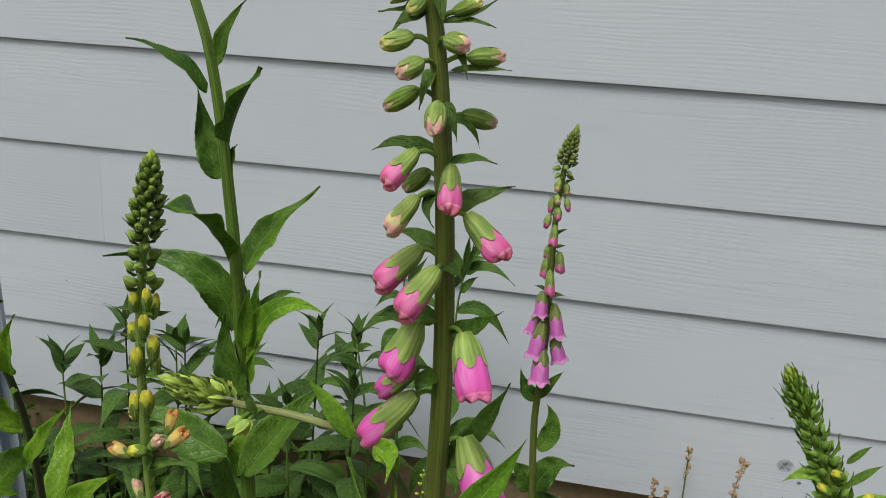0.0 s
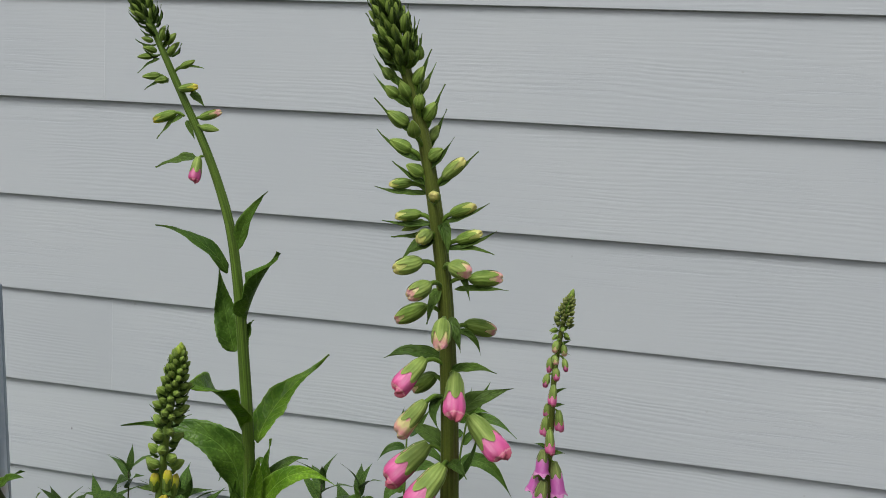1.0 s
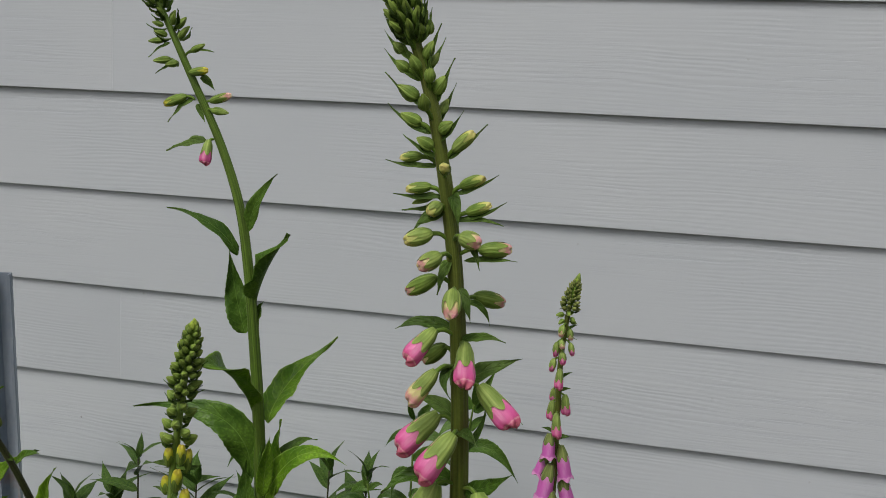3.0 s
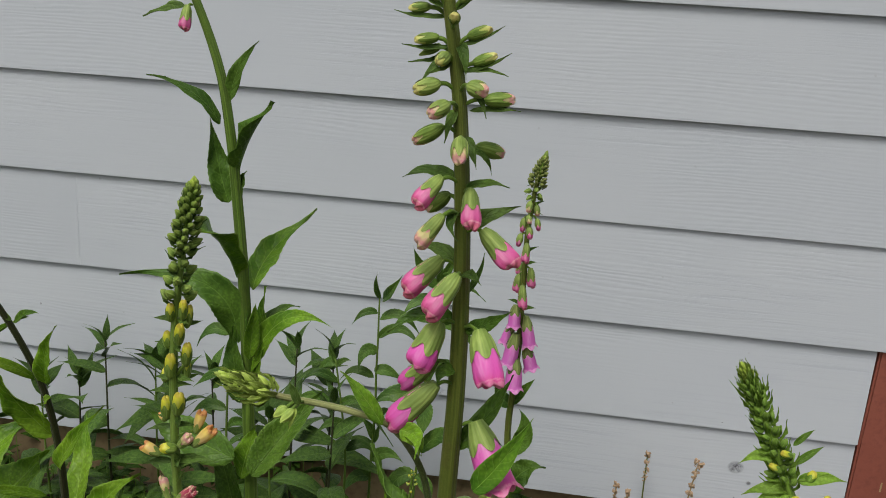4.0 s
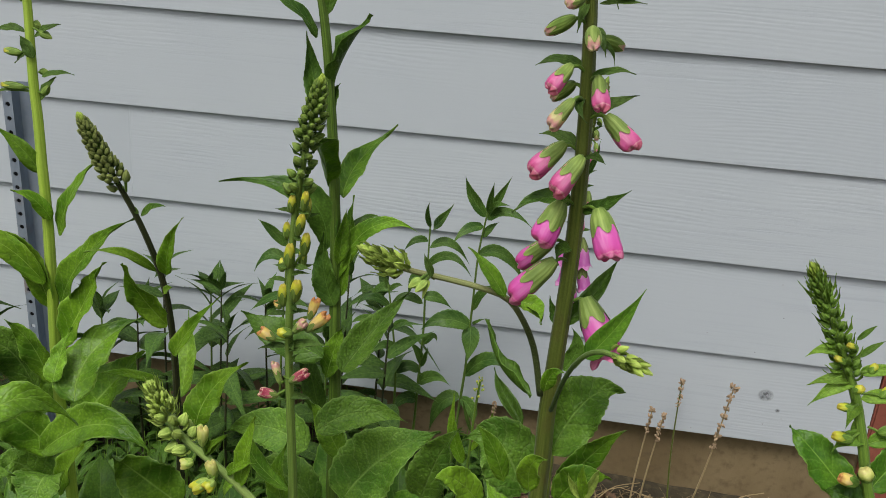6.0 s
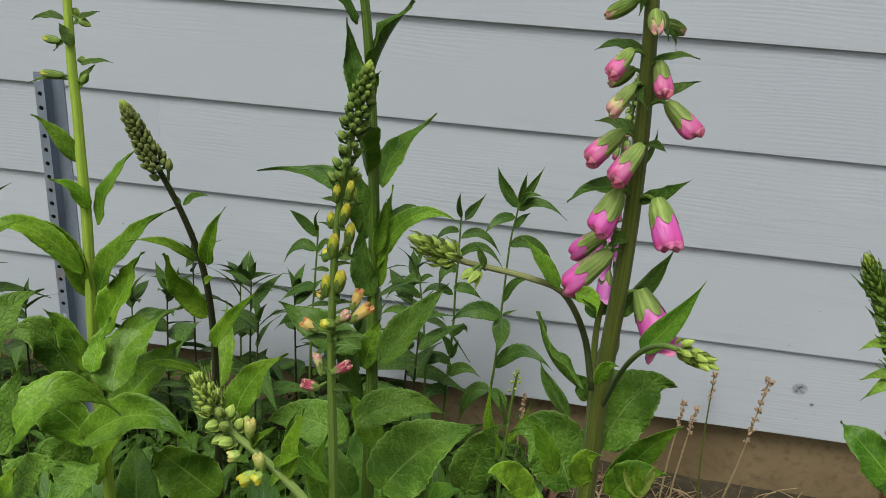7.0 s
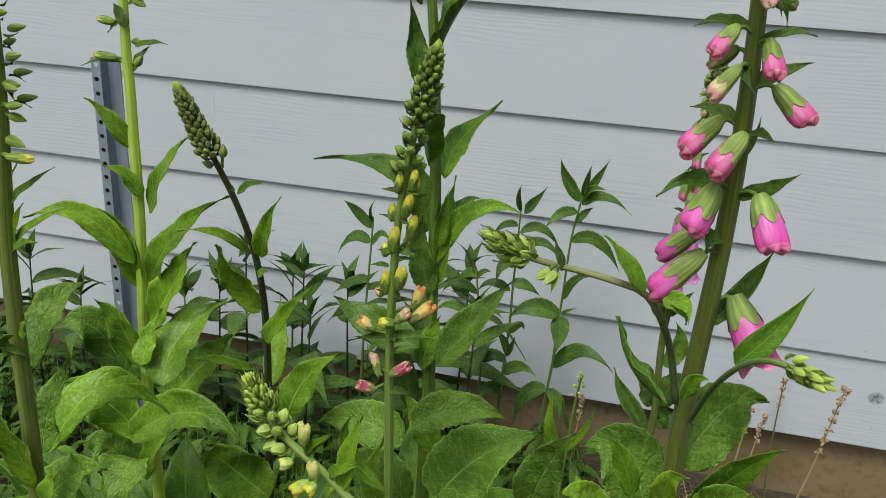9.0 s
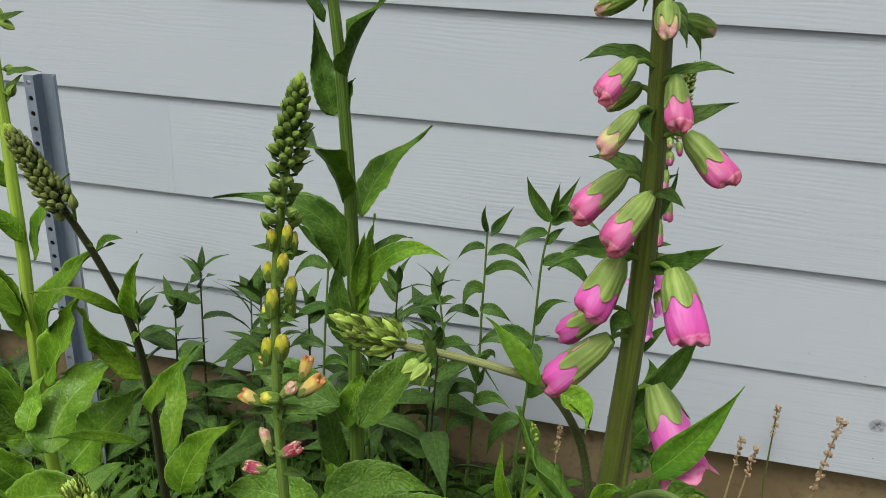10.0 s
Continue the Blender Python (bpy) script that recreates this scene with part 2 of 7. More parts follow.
CALYX_LIME = calyxy("lime_calyx", (0.29, 0.43, 0.055), (0.44, 0.58, 0.11), (0.50, 0.64, 0.15))
CALYX_TIP = calyxy("tip_calyx", (0.20, 0.31, 0.028), (0.33, 0.45, 0.06), (0.38, 0.50, 0.08))
BRACT_TIP = leafy("tip_bract_leaf", (0.15, 0.25, 0.018), (0.24, 0.36, 0.035), (0.28, 0.40, 0.07), 0.55, 5.0, 0.6)
CALYX_PALE = calyxy("pale_calyx", (0.20, 0.32, 0.050), (0.34, 0.46, 0.11), (0.42, 0.54, 0.12))
PINK = petally("pink_petal", [(0.28, (0.80, 0.56, 0.42)), (0.40, (0.80, 0.26, 0.42)), (0.60, (0.76, 0.17, 0.41)), (0.80, (0.71, 0.12, 0.35)), (0.94, (0.65, 0.085, 0.25)), (1.0, (0.70, 0.18, 0.26))], (0.88, 0.50, 0.62))
MAGENTA = petally("magenta_petal", [(0.25, (0.80, 0.34, 0.60)), (0.42, (0.77, 0.14, 0.52)), (0.8, (0.75, 0.105, 0.45)), (0.95, (0.70, 0.08, 0.30)), (1.0, (0.76, 0.24, 0.40))], (0.86, 0.38, 0.70), rim=(0.84, 0.40, 0.50))
BLUSH = petally("blush_petal", [(0.3, (0.58, 0.60, 0.18)), (0.72, (0.72, 0.66, 0.30)), (0.86, (0.74, 0.36, 0.32)), (0.95, (0.76, 0.48, 0.36)), (1.0, (0.74, 0.66, 0.30))], (0.76, 0.30, 0.36), patchy=True)
CREAM = petally("cream_petal", [(0.3, (0.40, 0.52, 0.09)), (0.75, (0.60, 0.66, 0.16)), (0.93, (0.70, 0.70, 0.22)), (1.0, (0.62, 0.56, 0.18))], (0.72, 0.74, 0.30), rim=(0.66, 0.58, 0.22))
ORCHID = petally("orchid_petal", [(0.2, (0.76, 0.40, 0.66)), (0.5, (0.66, 0.15, 0.52)), (0.9, (0.62, 0.14, 0.50)), (1.0, (0.74, 0.32, 0.60))], (0.80, 0.42, 0.72), rim=(0.80, 0.46, 0.66))
YELLOW = petally("yellow_petal", [(0.2, (0.28, 0.44, 0.025)), (0.5, (0.50, 0.58, 0.035)), (0.85, (0.66, 0.66, 0.055)), (1.0, (0.52, 0.44, 0.05))], (0.74, 0.75, 0.14), rim=(0.54, 0.42, 0.07))
APRICOT = petally("apricot_petal", [(0.2, (0.60, 0.60, 0.12)), (0.5, (0.78, 0.58, 0.22)), (0.8, (0.80, 0.62, 0.14)), (1.0, (0.56, 0.24, 0.08))], (0.82, 0.62, 0.34), rim=(0.42, 0.09, 0.06))
ROSE = petally("rose_petal", [(0.15, (0.70, 0.58, 0.36)), (0.5, (0.56, 0.12, 0.18)), (0.85, (0.36, 0.04, 0.08)), (1.0, (0.36, 0.05, 0.08))], (0.80, 0.60, 0.38), patchy=True)


def siding_paint(name="siding_paint", relief=0.28, dark=0.20):
    """Light blue-grey paint on embossed boards: long flat grain, faint blotches, dust and rain streaks."""
    m, ns, ls, b = nodes_of(name)
    grain = noise_node(ns, ls, 9, 6, (0.55, 1, 14), "Object", 0.6)
    fine = noise_node(ns, ls, 30, 4, (0.35, 1, 9), "Object")
    where = ramp_node(ns, ls, noise_node(ns, ls, 3.0, 3, (0.8, 1, 2.2)), [(0.42, 0.12), (0.66, 1.0)])
    blot = noise_node(ns, ls, 2.2, 5, (1, 1, 1.6))
    spots = noise_node(ns, ls, 45, 2)
    col = mix_node(ns, ls, ramp_node(ns, ls, blot, [(0.3, 0.0), (0.72, 1.0)]), (0.460, 0.506, 0.540), (0.488, 0.532, 0.560))
    col = mix_node(ns, ls, math_node(ns, ls, "MULTIPLY", math_node(ns, ls, "MULTIPLY", ramp_node(ns, ls, grain, [(0.35, 1.0), (0.52, 0.0)]), where), dark), col, (0.36, 0.40, 0.45))
    col = mix_node(ns, ls, ramp_node(ns, ls, spots, [(0.76, 0.0), (0.83, 0.35)]), col, (0.22, 0.22, 0.22))
    ls.new(own_tint(ns, ls, col, 0.06), b.inputs["Base Color"])
    b.inputs["Roughness"].default_value = 0.52
    b.inputs["Specular IOR Level"].default_value = 0.35
    tc = ns.new("ShaderNodeTexCoord")
    sep = ns.new("ShaderNodeSeparateXYZ")
    ls.new(tc.outputs["Object"], sep.inputs[0])
    drift = noise_node(ns, ls, 2.4, 4, (0.55, 1, 3.2))
    line = math_node(ns, ls, "SINE", math_node(ns, ls, "MULTIPLY", math_node(ns, ls, "ADD", math_node(ns, ls, "MULTIPLY", sep.outputs[2], 128.0), math_node(ns, ls, "MULTIPLY", drift, 8.0)), 6.283))
    show = ramp_node(ns, ls, noise_node(ns, ls, 4.2, 3, (0.7, 1, 1.5)), [(0.42, 0.0), (0.62, 1.0)])
    waves = math_node(ns, ls, "MULTIPLY", math_node(ns, ls, "MULTIPLY", line, show), 0.14)
    hgt = math_node(ns, ls, "ADD", waves, math_node(ns, ls, "MULTIPLY", math_node(ns, ls, "MULTIPLY", ramp_node(ns, ls, grain, [(0.36, 0.0), (0.50, 1.0)]), where), 0.30))
    hgt = math_node(ns, ls, "ADD", hgt, math_node(ns, ls, "MULTIPLY", fine, 0.18))
    bump_node(ns, ls, b, hgt, relief, 0.0015)
    return m


def rough_ground(name, c1, c2, c3, scale, bump, rough=0.9):
    m, ns, ls, b = nodes_of(name)
    big = noise_node(ns, ls, scale, 5)
    small = noise_node(ns, ls, scale * 14, 6)
    col = mix_node(ns, ls, ramp_node(ns, ls, big, [(0.35, 0.0), (0.65, 1.0)]), c1, c2)
    col = mix_node(ns, ls, ramp_node(ns, ls, small, [(0.5, 0.0), (0.72, 0.8)]), col, c3)
    ls.new(col, b.inputs["Base Color"])
    b.inputs["Roughness"].default_value = rough
    bump_node(ns, ls, b, small, 0.7, bump)
    return m


def galvanised():
    m, ns, ls, b = nodes_of("galvanised_steel")
    vor = ns.new("ShaderNodeTexVoronoi")
    vor.inputs["Scale"].default_value = 90
    tc = ns.new("ShaderNodeTexCoord")
    ls.new(tc.outputs["Object"], vor.inputs["Vector"])
    blot = noise_node(ns, ls, 14, 5, (1, 1, 0.4))
    rust = noise_node(ns, ls, 8, 5)
    col = mix_node(ns, ls, ramp_node(ns, ls, blot, [(0.35, 0.0), (0.7, 1.0)]), (0.180, 0.228, 0.285), (0.345, 0.405, 0.480))
    col = mix_node(ns, ls, math_node(ns, ls, "MULTIPLY", vor.outputs["Distance"], 0.25), col, (0.36, 0.38, 0.40))
    col = mix_node(ns, ls, ramp_node(ns, ls, rust, [(0.54, 0.0), (0.66, 0.75)]), col, (0.27, 0.16, 0.09))
    ls.new(col, b.inputs["Base Color"])
    b.inputs["Metallic"].default_value, b.inputs["Roughness"].default_value = 0.4, 0.45
    bump_node(ns, ls, b, blot, 0.15, 0.001)
    return m


SIDING = siding_paint()
SIDING_WORN = siding_paint("weathered_siding_paint", 0.34, 0.40)
CONCRETE = rough_ground("painted_foundation", (0.160, 0.116, 0.054), (0.228, 0.172, 0.088), (0.128, 0.092, 0.045), 4.5, 0.002, 0.85)
SOIL = rough_ground("soil", (0.026, 0.021, 0.011), (0.052, 0.041, 0.020), (0.10, 0.080, 0.040), 4.0, 0.012)
RED = rough_ground("red_brown_paint", (0.215, 0.062, 0.040), (0.275, 0.085, 0.055), (0.185, 0.052, 0.036), 6.0, 0.0012, 0.6)
STRAW = rough_ground("dry_straw", (0.42, 0.33, 0.17), (0.34, 0.25, 0.12), (0.22, 0.15, 0.08), 20.0, 0.001)
LITTER = rough_ground("dead_leaf", (0.13, 0.075, 0.045), (0.22, 0.13, 0.07), (0.07, 0.045, 0.03), 16.0, 0.001)
SEED = rough_ground("dry_seed_head", (0.36, 0.24, 0.13), (0.52, 0.39, 0.25), (0.22, 0.13, 0.075), 60.0, 0.001)
STEEL = galvanised()
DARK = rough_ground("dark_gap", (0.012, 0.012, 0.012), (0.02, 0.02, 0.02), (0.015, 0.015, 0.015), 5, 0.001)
WHITE = rough_ground("white_metal_trim", (0.62, 0.64, 0.66), (0.55, 0.57, 0.59), (0.68, 0.69, 0.70), 8.0, 0.0005, 0.4)


# ---- building blocks ----
def vec(p):
    return Vector(p)


def mesh_of(bm, name, *mats):
    me = bpy.data.meshes.new(name)
    bm.to_mesh(me)
    bm.free()
    for m in mats:
        me.materials.append(m)
    return me


def smooth(me):
    me.polygons.foreach_set("use_smooth", [True] * len(me.polygons))
    me.update()
    return me


def part(name, me, parent, label="", m=None):
    """One mesh object under a thing or a part, placed in the world by m."""
    ob = new(name, me)
    ob.parent = parent
    world_of = Matrix.Identity(4)
    up = parent
    while up is not None:
        world_of = up.matrix_basis @ world_of
        up = up.parent
    ob.matrix_basis = world_of.inverted() @ (m if m is not None else Matrix.Identity(4))
    return tagged(ob, label)


def thing(name, at, label, category, group="", kind=""):
    ob = new(name)
    ob.empty_display_size = 0.02
    ob.matrix_basis = Matrix.Translation(at)
    return tagged(ob, label, category, group, kind)


def glide(points, n):
    """n points on a smooth line through the given ones."""
    p = [vec(q) for q in points]
    p = [2 * p[0] - p[1]] + p + [2 * p[-1] - p[-2]]
    out = []
    for i in range(n):
        s = i / (n - 1) * (len(p) - 3)
        k = min(int(s), len(p) - 4)
        u = s - k
        a, b, c, d = p[k:k + 4]
        out.append(0.5 * (2 * b + (c - a) * u + (2 * a - 5 * b + 4 * c - d) * u * u + (3 * b - a - 3 * c + d) * u ** 3))
    return out


def even(pts, n):
    """The same line with its points at even steps."""
    run = [0.0]
    for a, b in zip(pts, pts[1:]):
        run.append(run[-1] + (b - a).length)
    out, k = [], 0
    for i in range(n):
        d = run[-1] * i / (n - 1)
        while k < len(pts) - 2 and run[k + 1] < d:
            k += 1
        out.append(pts[k].lerp(pts[k + 1], min(1.0, (d - run[k]) / max(run[k + 1] - run[k], 1e-9))))
    return out


def tube_mesh(line, radii, sides, name, mat, ribs=0.0):
    bm = bmesh.new()
    lay = bm.loops.layers.uv.new("UVMap")
    rings, run = [], [0.0]
    n = len(line)
    for p, q in zip(line, line[1:]):
        run.append(run[-1] + (q - p).length)
    side = None
    for i, q in enumerate(line):
        t = (line[min(i + 1, n - 1)] - line[max(i - 1, 0)]).normalized()
        side = (vec((1, 0, 0)) if side is None else side)
        side = (side - t * side.dot(t)).normalized()
        other = t.cross(side)
        r = radii[0] + (radii[1] - radii[0]) * i / (n - 1) if len(radii) == 2 else radii[i]
        ring = []
        for j in range(sides):
            a = 2 * math.pi * j / sides
            rr = r * (1 + ribs * math.cos(a * 5 + 1.1 * i / n) + 0.4 * ribs * math.cos(a * 3 + 2.0))
            ring.append(bm.verts.new(q + side * math.cos(a) * rr + other * math.sin(a) * rr))
        rings.append(ring)
    for i in range(n - 1):
        a, b = rings[i], rings[i + 1]
        for j in range(sides):
            f = bm.faces.new((a[j], a[(j + 1) % sides], b[(j + 1) % sides], b[j]))
            for lp, (u, v) in zip(f.loops, ((j, i), (j + 1, i), (j + 1, i + 1), (j, i + 1))):
                lp[lay].uv = (u / sides, run[v])
    bm.faces.new(rings[0][::-1])
    bm.faces.new(rings[-1])
    return smooth(mesh_of(bm, name, mat))


def blade_mesh(base, ctrl, tip, width, mat, name="leaf", shape=1.0, fold=0.25, wave=0.5, roll=0.0, along=14, across=6, teeth=0.0, seed=0, facing=(0.0, -0.75, 0.65), twist=0.0):
    """A leaf as a thin curved shell along a bent line, with a folded midrib and a wavy edge."""
    base, ctrl, tip = vec(base), vec(ctrl), vec(tip)
    rnd = random.Random(seed)
    ph = rnd.uniform(0, 6.28)
    ruffle = min(1.0, wave) * rnd.uniform(0.5, 1.3)
    bm = bmesh.new()
    lay = bm.loops.layers.uv.new("UVMap")
    top, low, uvs = [], [], {}
    for i in range(along + 1):
        v = i / along
        q = base * (1 - v) ** 2 + ctrl * 2 * v * (1 - v) + tip * v * v
        t = ((ctrl - base) * (1 - v) + (tip - ctrl) * v).normalized()
        nrm = vec(facing)
        nrm = (nrm - t * nrm.dot(t)).normalized()
        nrm = Matrix.Rotation(radians(roll + twist * (v - 0.35)), 3, t) @ nrm
        side = t.cross(nrm)
        w = width * 0.5 * (math.sin(math.pi * min(1.0, v ** (0.62 * shape) * 0.985 + 0.008)) ** (0.86 + 0.80 * v * v) + 0.06 * (1 - v))
        rows = ([], [])
        for j in range(across + 1):
            u = j / across * 2 - 1
            edge = abs(u)
            ww = w * (1 + teeth * (1 if (i % 2) else -1) * (edge > 0.9))
            lift = fold * w * (edge ** 1.3) + wave * width * 0.10 * edge * edge * math.sin(v * 13 + ph + (0.9 if u > 0 else 2.1))
            lift += wave * width * 0.03 * math.sin(v * 24 + ph) * math.sin(edge * 5) + ruffle * width * 0.028 * edge ** 3 * math.sin(v * 33 + 2 * ph + (1.7 if u > 0 else 0))
            p = q + side * u * ww + nrm * lift
            a, b = bm.verts.new(p), bm.verts.new(p - nrm * 0.0005)
            uvs[a] = uvs[b] = (j / across, v)
            rows[0].append(a), rows[1].append(b)
        top.append(rows[0]), low.append(rows[1])
    for i in range(along):
        for j in range(across):
            bm.faces.new((top[i][j], top[i][j + 1], top[i + 1][j + 1], top[i + 1][j]))
            bm.faces.new((low[i][j], low[i + 1][j], low[i + 1][j + 1], low[i][j + 1]))
        for j in (0, across):
            bm.faces.new((top[i][j], top[i + 1][j], low[i + 1][j], low[i][j]) if j == 0 else (top[i][j], low[i][j], low[i + 1][j], top[i + 1][j]))
    for f in bm.faces:
        for lp in f.loops:
            lp[lay].uv = uvs[lp.vert]
    return smooth(mesh_of(bm, name, mat))


def shell(profile, sides, fn, close_end=True):
    """A surface of turning round z: profile rows of (z, r); fn changes (z, r) at an angle."""
    bm = bmesh.new()
    rings = []
    for z, r in profile:
        ring = []
        for j in range(sides):
            a = 2 * math.pi * j / sides
            zz, rr = fn(z, r, a)
            ring.append(bm.verts.new((math.cos(a) * rr, math.sin(a) * rr, zz)))
        rings.append(ring)
    for a, b in zip(rings, rings[1:]):
        for j in range(sides):
            bm.faces.new((a[j], a[(j + 1) % sides], b[(j + 1) % sides], b[j]))
    bm.faces.new(rings[0][::-1])
    if close_end:
        bm.faces.new(rings[-1])
    return bm


def rad_at(profile, z):
    for (z0, r0), (z1, r1) in zip(profile, profile[1:]):
        if z <= z1:
            return r0 + (r1 - r0) * (z - z0) / max(z1 - z0, 1e-6)
    return profile[-1][1]


BELL = [(0.0, 0.17), (0.08, 0.27), (0.2, 0.36), (0.4, 0.41), (0.6, 0.46), (0.76, 0.49), (0.88, 0.47), (0.95, 0.38), (0.99, 0.24), (1.0, 0.08)]
OPEN = [(0.0, 0.16), (0.1, 0.24), (0.25, 0.33), (0.45, 0.40), (0.65, 0.43), (0.80, 0.43), (0.90, 0.45), (0.96, 0.49), (1.0, 0.55)]
TIPPED = [(0.0, 0.15), (0.08, 0.30), (0.22, 0.42), (0.42, 0.48), (0.62, 0.48), (0.8, 0.42), (0.92, 0.32), (0.985, 0.19), (1.0, 0.04)]
LIPPED = [(0.0, 0.16), (0.1, 0.28), (0.28, 0.40), (0.5, 0.47), (0.72, 0.48), (0.88, 0.44), (0.97, 0.36), (1.0, 0.26), (0.95, 0.15), (0.88, 0.04)]
FLARED = [(0.0, 0.17), (0.1, 0.29), (0.25, 0.38), (0.45, 0.43), (0.65, 0.46), (0.80, 0.46), (0.90, 0.43), (0.96, 0.40), (1.0, 0.36), (0.985, 0.27), (0.95, 0.14), (0.93, 0.04)]


def lobes(a, k=5, s=1.0):
    return abs(math.cos(k * a / 2)) ** s


def corolla(kind):
    if kind == "bell":
        def fn(z, r, a):
            g = max(0.0, (z - 0.7) / 0.3)
            e = max(0.0, min(1.0, (z - 0.45) / 0.35))
            return z + 0.03 * g * math.cos(5 * a) + 0.05 * g * math.cos(a), r * (1 + 0.06 * g * math.cos(5 * a) + 0.05 * math.cos(2 * a + 0.5)) * (1 - 0.07 * e * lobes(a + 0.9, 5, 6.0)) * (1 + 0.02 * math.sin(9 * a + 8 * z))
        return shell(BELL, 30, fn)
    if kind == "lip":
        def fn(z, r, a):
            g = max(0.0, (z - 0.6) / 0.4)
            return z + g * (0.05 * math.cos(2 * a + 0.4) + 0.035 * math.cos(5 * a)), r * (1 + g * (0.10 * math.cos(5 * a) + 0.12 * math.cos(2 * a + 1)))
        return shell(LIPPED, 30, fn)
    if kind == "flare":
        def fn(z, r, a):
            g = max(0.0, (z - 0.70) / 0.30)
            return z + g * (0.045 * math.cos(a) + 0.03 * math.cos(5 * a)), r * (1 + g * (0.06 * math.cos(5 * a) + 0.07 * math.cos(2 * a + 0.8)) + 0.03 * math.cos(2 * a))
        return shell(FLARED, 40, fn)
    if kind == "open":
        def fn(z, r, a):
            g = max(0.0, (abs(z) - 0.75) / 0.25)
            return abs(z) + 0.06 * g * math.cos(5 * a), r * (1 + 0.07 * g * math.cos(5 * a))
        inner = [(z - 0.004, r - 0.02) for z, r in OPEN[::-1][:-1]]
        return shell(OPEN + inner, 30, fn)

    def fn(z, r, a):
        g = max(0.0, z - 0.5)
        return z + 0.08 * g * math.cos(2 * a), r * 0.93 * (1 + 0.16 * g * math.cos(5 * a))
    return shell(TIPPED, 30, fn)


def calyx_mesh(kind):
    """Five pointed sepals hugging the tube."""
    prof = {"bell": BELL, "open": OPEN, "tip": TIPPED, "pop": TIPPED, "cup": TIPPED, "lip": LIPPED, "flare": FLARED}[kind]
    low, high = {"bell": (0.44, 0.68), "open": (0.26, 0.46), "tip": (0.46, 0.90), "pop": (0.38, 0.68), "cup": (0.44, 0.74), "lip": (0.24, 0.56), "flare": (0.34, 0.58)}[kind]
    rows = [(i / 9, 0) for i in range(10)]

    def fn(s, r, a):
        e = low + (high - low) * lobes(a + 0.3, 5, 1.05)
        z = s * e - 0.015
        top = lobes(a + 0.3, 5, 0.5)
        rr = rad_at(prof, max(0, z)) + 0.010 + 0.026 * top - 0.008 * s * s + 0.012 * top * max(0.0, s - 0.8) / 0.2
        return z, rr
    return shell(rows, 30, fn, False)


def green_bud():
    def fn(z, r, a):
        lap = (5 * a / (2 * math.pi)) % 1.0
        return z + 0.05 * z * z * math.cos(5 * a + 0.8), r * (0.90 + 0.16 * lap ** 1.5 + 0.05 * math.cos(2 * a + 1))
    return shell([(0.0, 0.14), (0.06, 0.31), (0.2, 0.46), (0.4, 0.51), (0.6, 0.44), (0.78, 0.31), (0.9, 0.19), (0.98, 0.09), (1.0, 0.02)], 30, fn)


SHARED = {}


def shared(key, make, mat):
    """One mesh for alike pieces of one material."""
    if (key, mat.name) not in SHARED:
        SHARED[key, mat.name] = smooth(mesh_of(make(), key, mat))
    return SHARED[key, mat.name]


def bract_shared(k, mat, curl):
    if (k, curl, mat.name) not in SHARED:
        SHARED[k, curl, mat.name] = blade_mesh((0, 0, 0), (0, -0.05 - curl, 0.5), (0, 0.1 + curl, 1.0), 1.0, mat, "bract", 1.0, 0.3, 0.4, 0, 8, 4, 0, k, (0, -1, 0))
    return SHARED[k, curl, mat.name]


def aim(base, way, width, length, spin=0.0):
    z = vec(way).normalized()
    x = vec((0, -1, 0.13)).cross(z)
    x = x.normalized() if x.length > 1e-3 else vec((1, 0, 0))
    y = z.cross(x)
    rot = Matrix((x, y, z)).transposed().to_4x4()
    return Matrix.Translation(base) @ rot @ pose(0, 0, 0, 0, 0, spin) @ Matrix.Diagonal((width, width, length, 1))


LINES = {}


def plant(name, label, category, base, line, r_top, r_base, stem_mat, group="foxgloves", taper=0.52):
    """A plant at its base, with its main stem along a line given from the tip downwards."""
    ob = thing(name, (base[0], base[1], 0.0), label, category, group)
    low = vec(line[-1])
    steps = max(1, round((vec(base) - low).length / 0.05))
    pts = even(glide(list(line) + [low.lerp(vec(base), (k + 1) / steps) for k in range(steps)], 240), 90)
    LINES[ob.name] = pts
    part("stem", tube_mesh(pts, [r_top + (r_base - r_top) * (i / 89) ** taper for i in range(90)], 25, "stem", stem_mat, 0.055), ob)
    return ob


def shoot(p, line, r0, r1, mat, label=""):
    pts = even(glide(line, 60), 26)
    part("side_shoot", tube_mesh(pts, (r0, r1), 8, "side_shoot", mat), p, label)
    return pts


COUNT = [0]


def leaf(p, base, ctrl, tip, width, mat=None, shape=1.0, roll=0.0, fold=0.32, wave=1.05, label="", name="leaf", facing=(0.0, -0.75, 0.65)):
    COUNT[0] += 1
    big = width > 0.02
    luck = random.Random(COUNT[0] * 7)
    turn = luck.uniform(-26, 26) if big else luck.uniform(-45, 45)
    fold = fold * luck.uniform(0.6, 1.8)
    me = blade_mesh(base, ctrl, tip, width, mat or LEAF, name, shape, fold, wave, roll, 26 if big else 12, 10 if big else 6, 0.03 if big else 0.0, COUNT[0], facing, turn)
    return part(name, me, p, label)


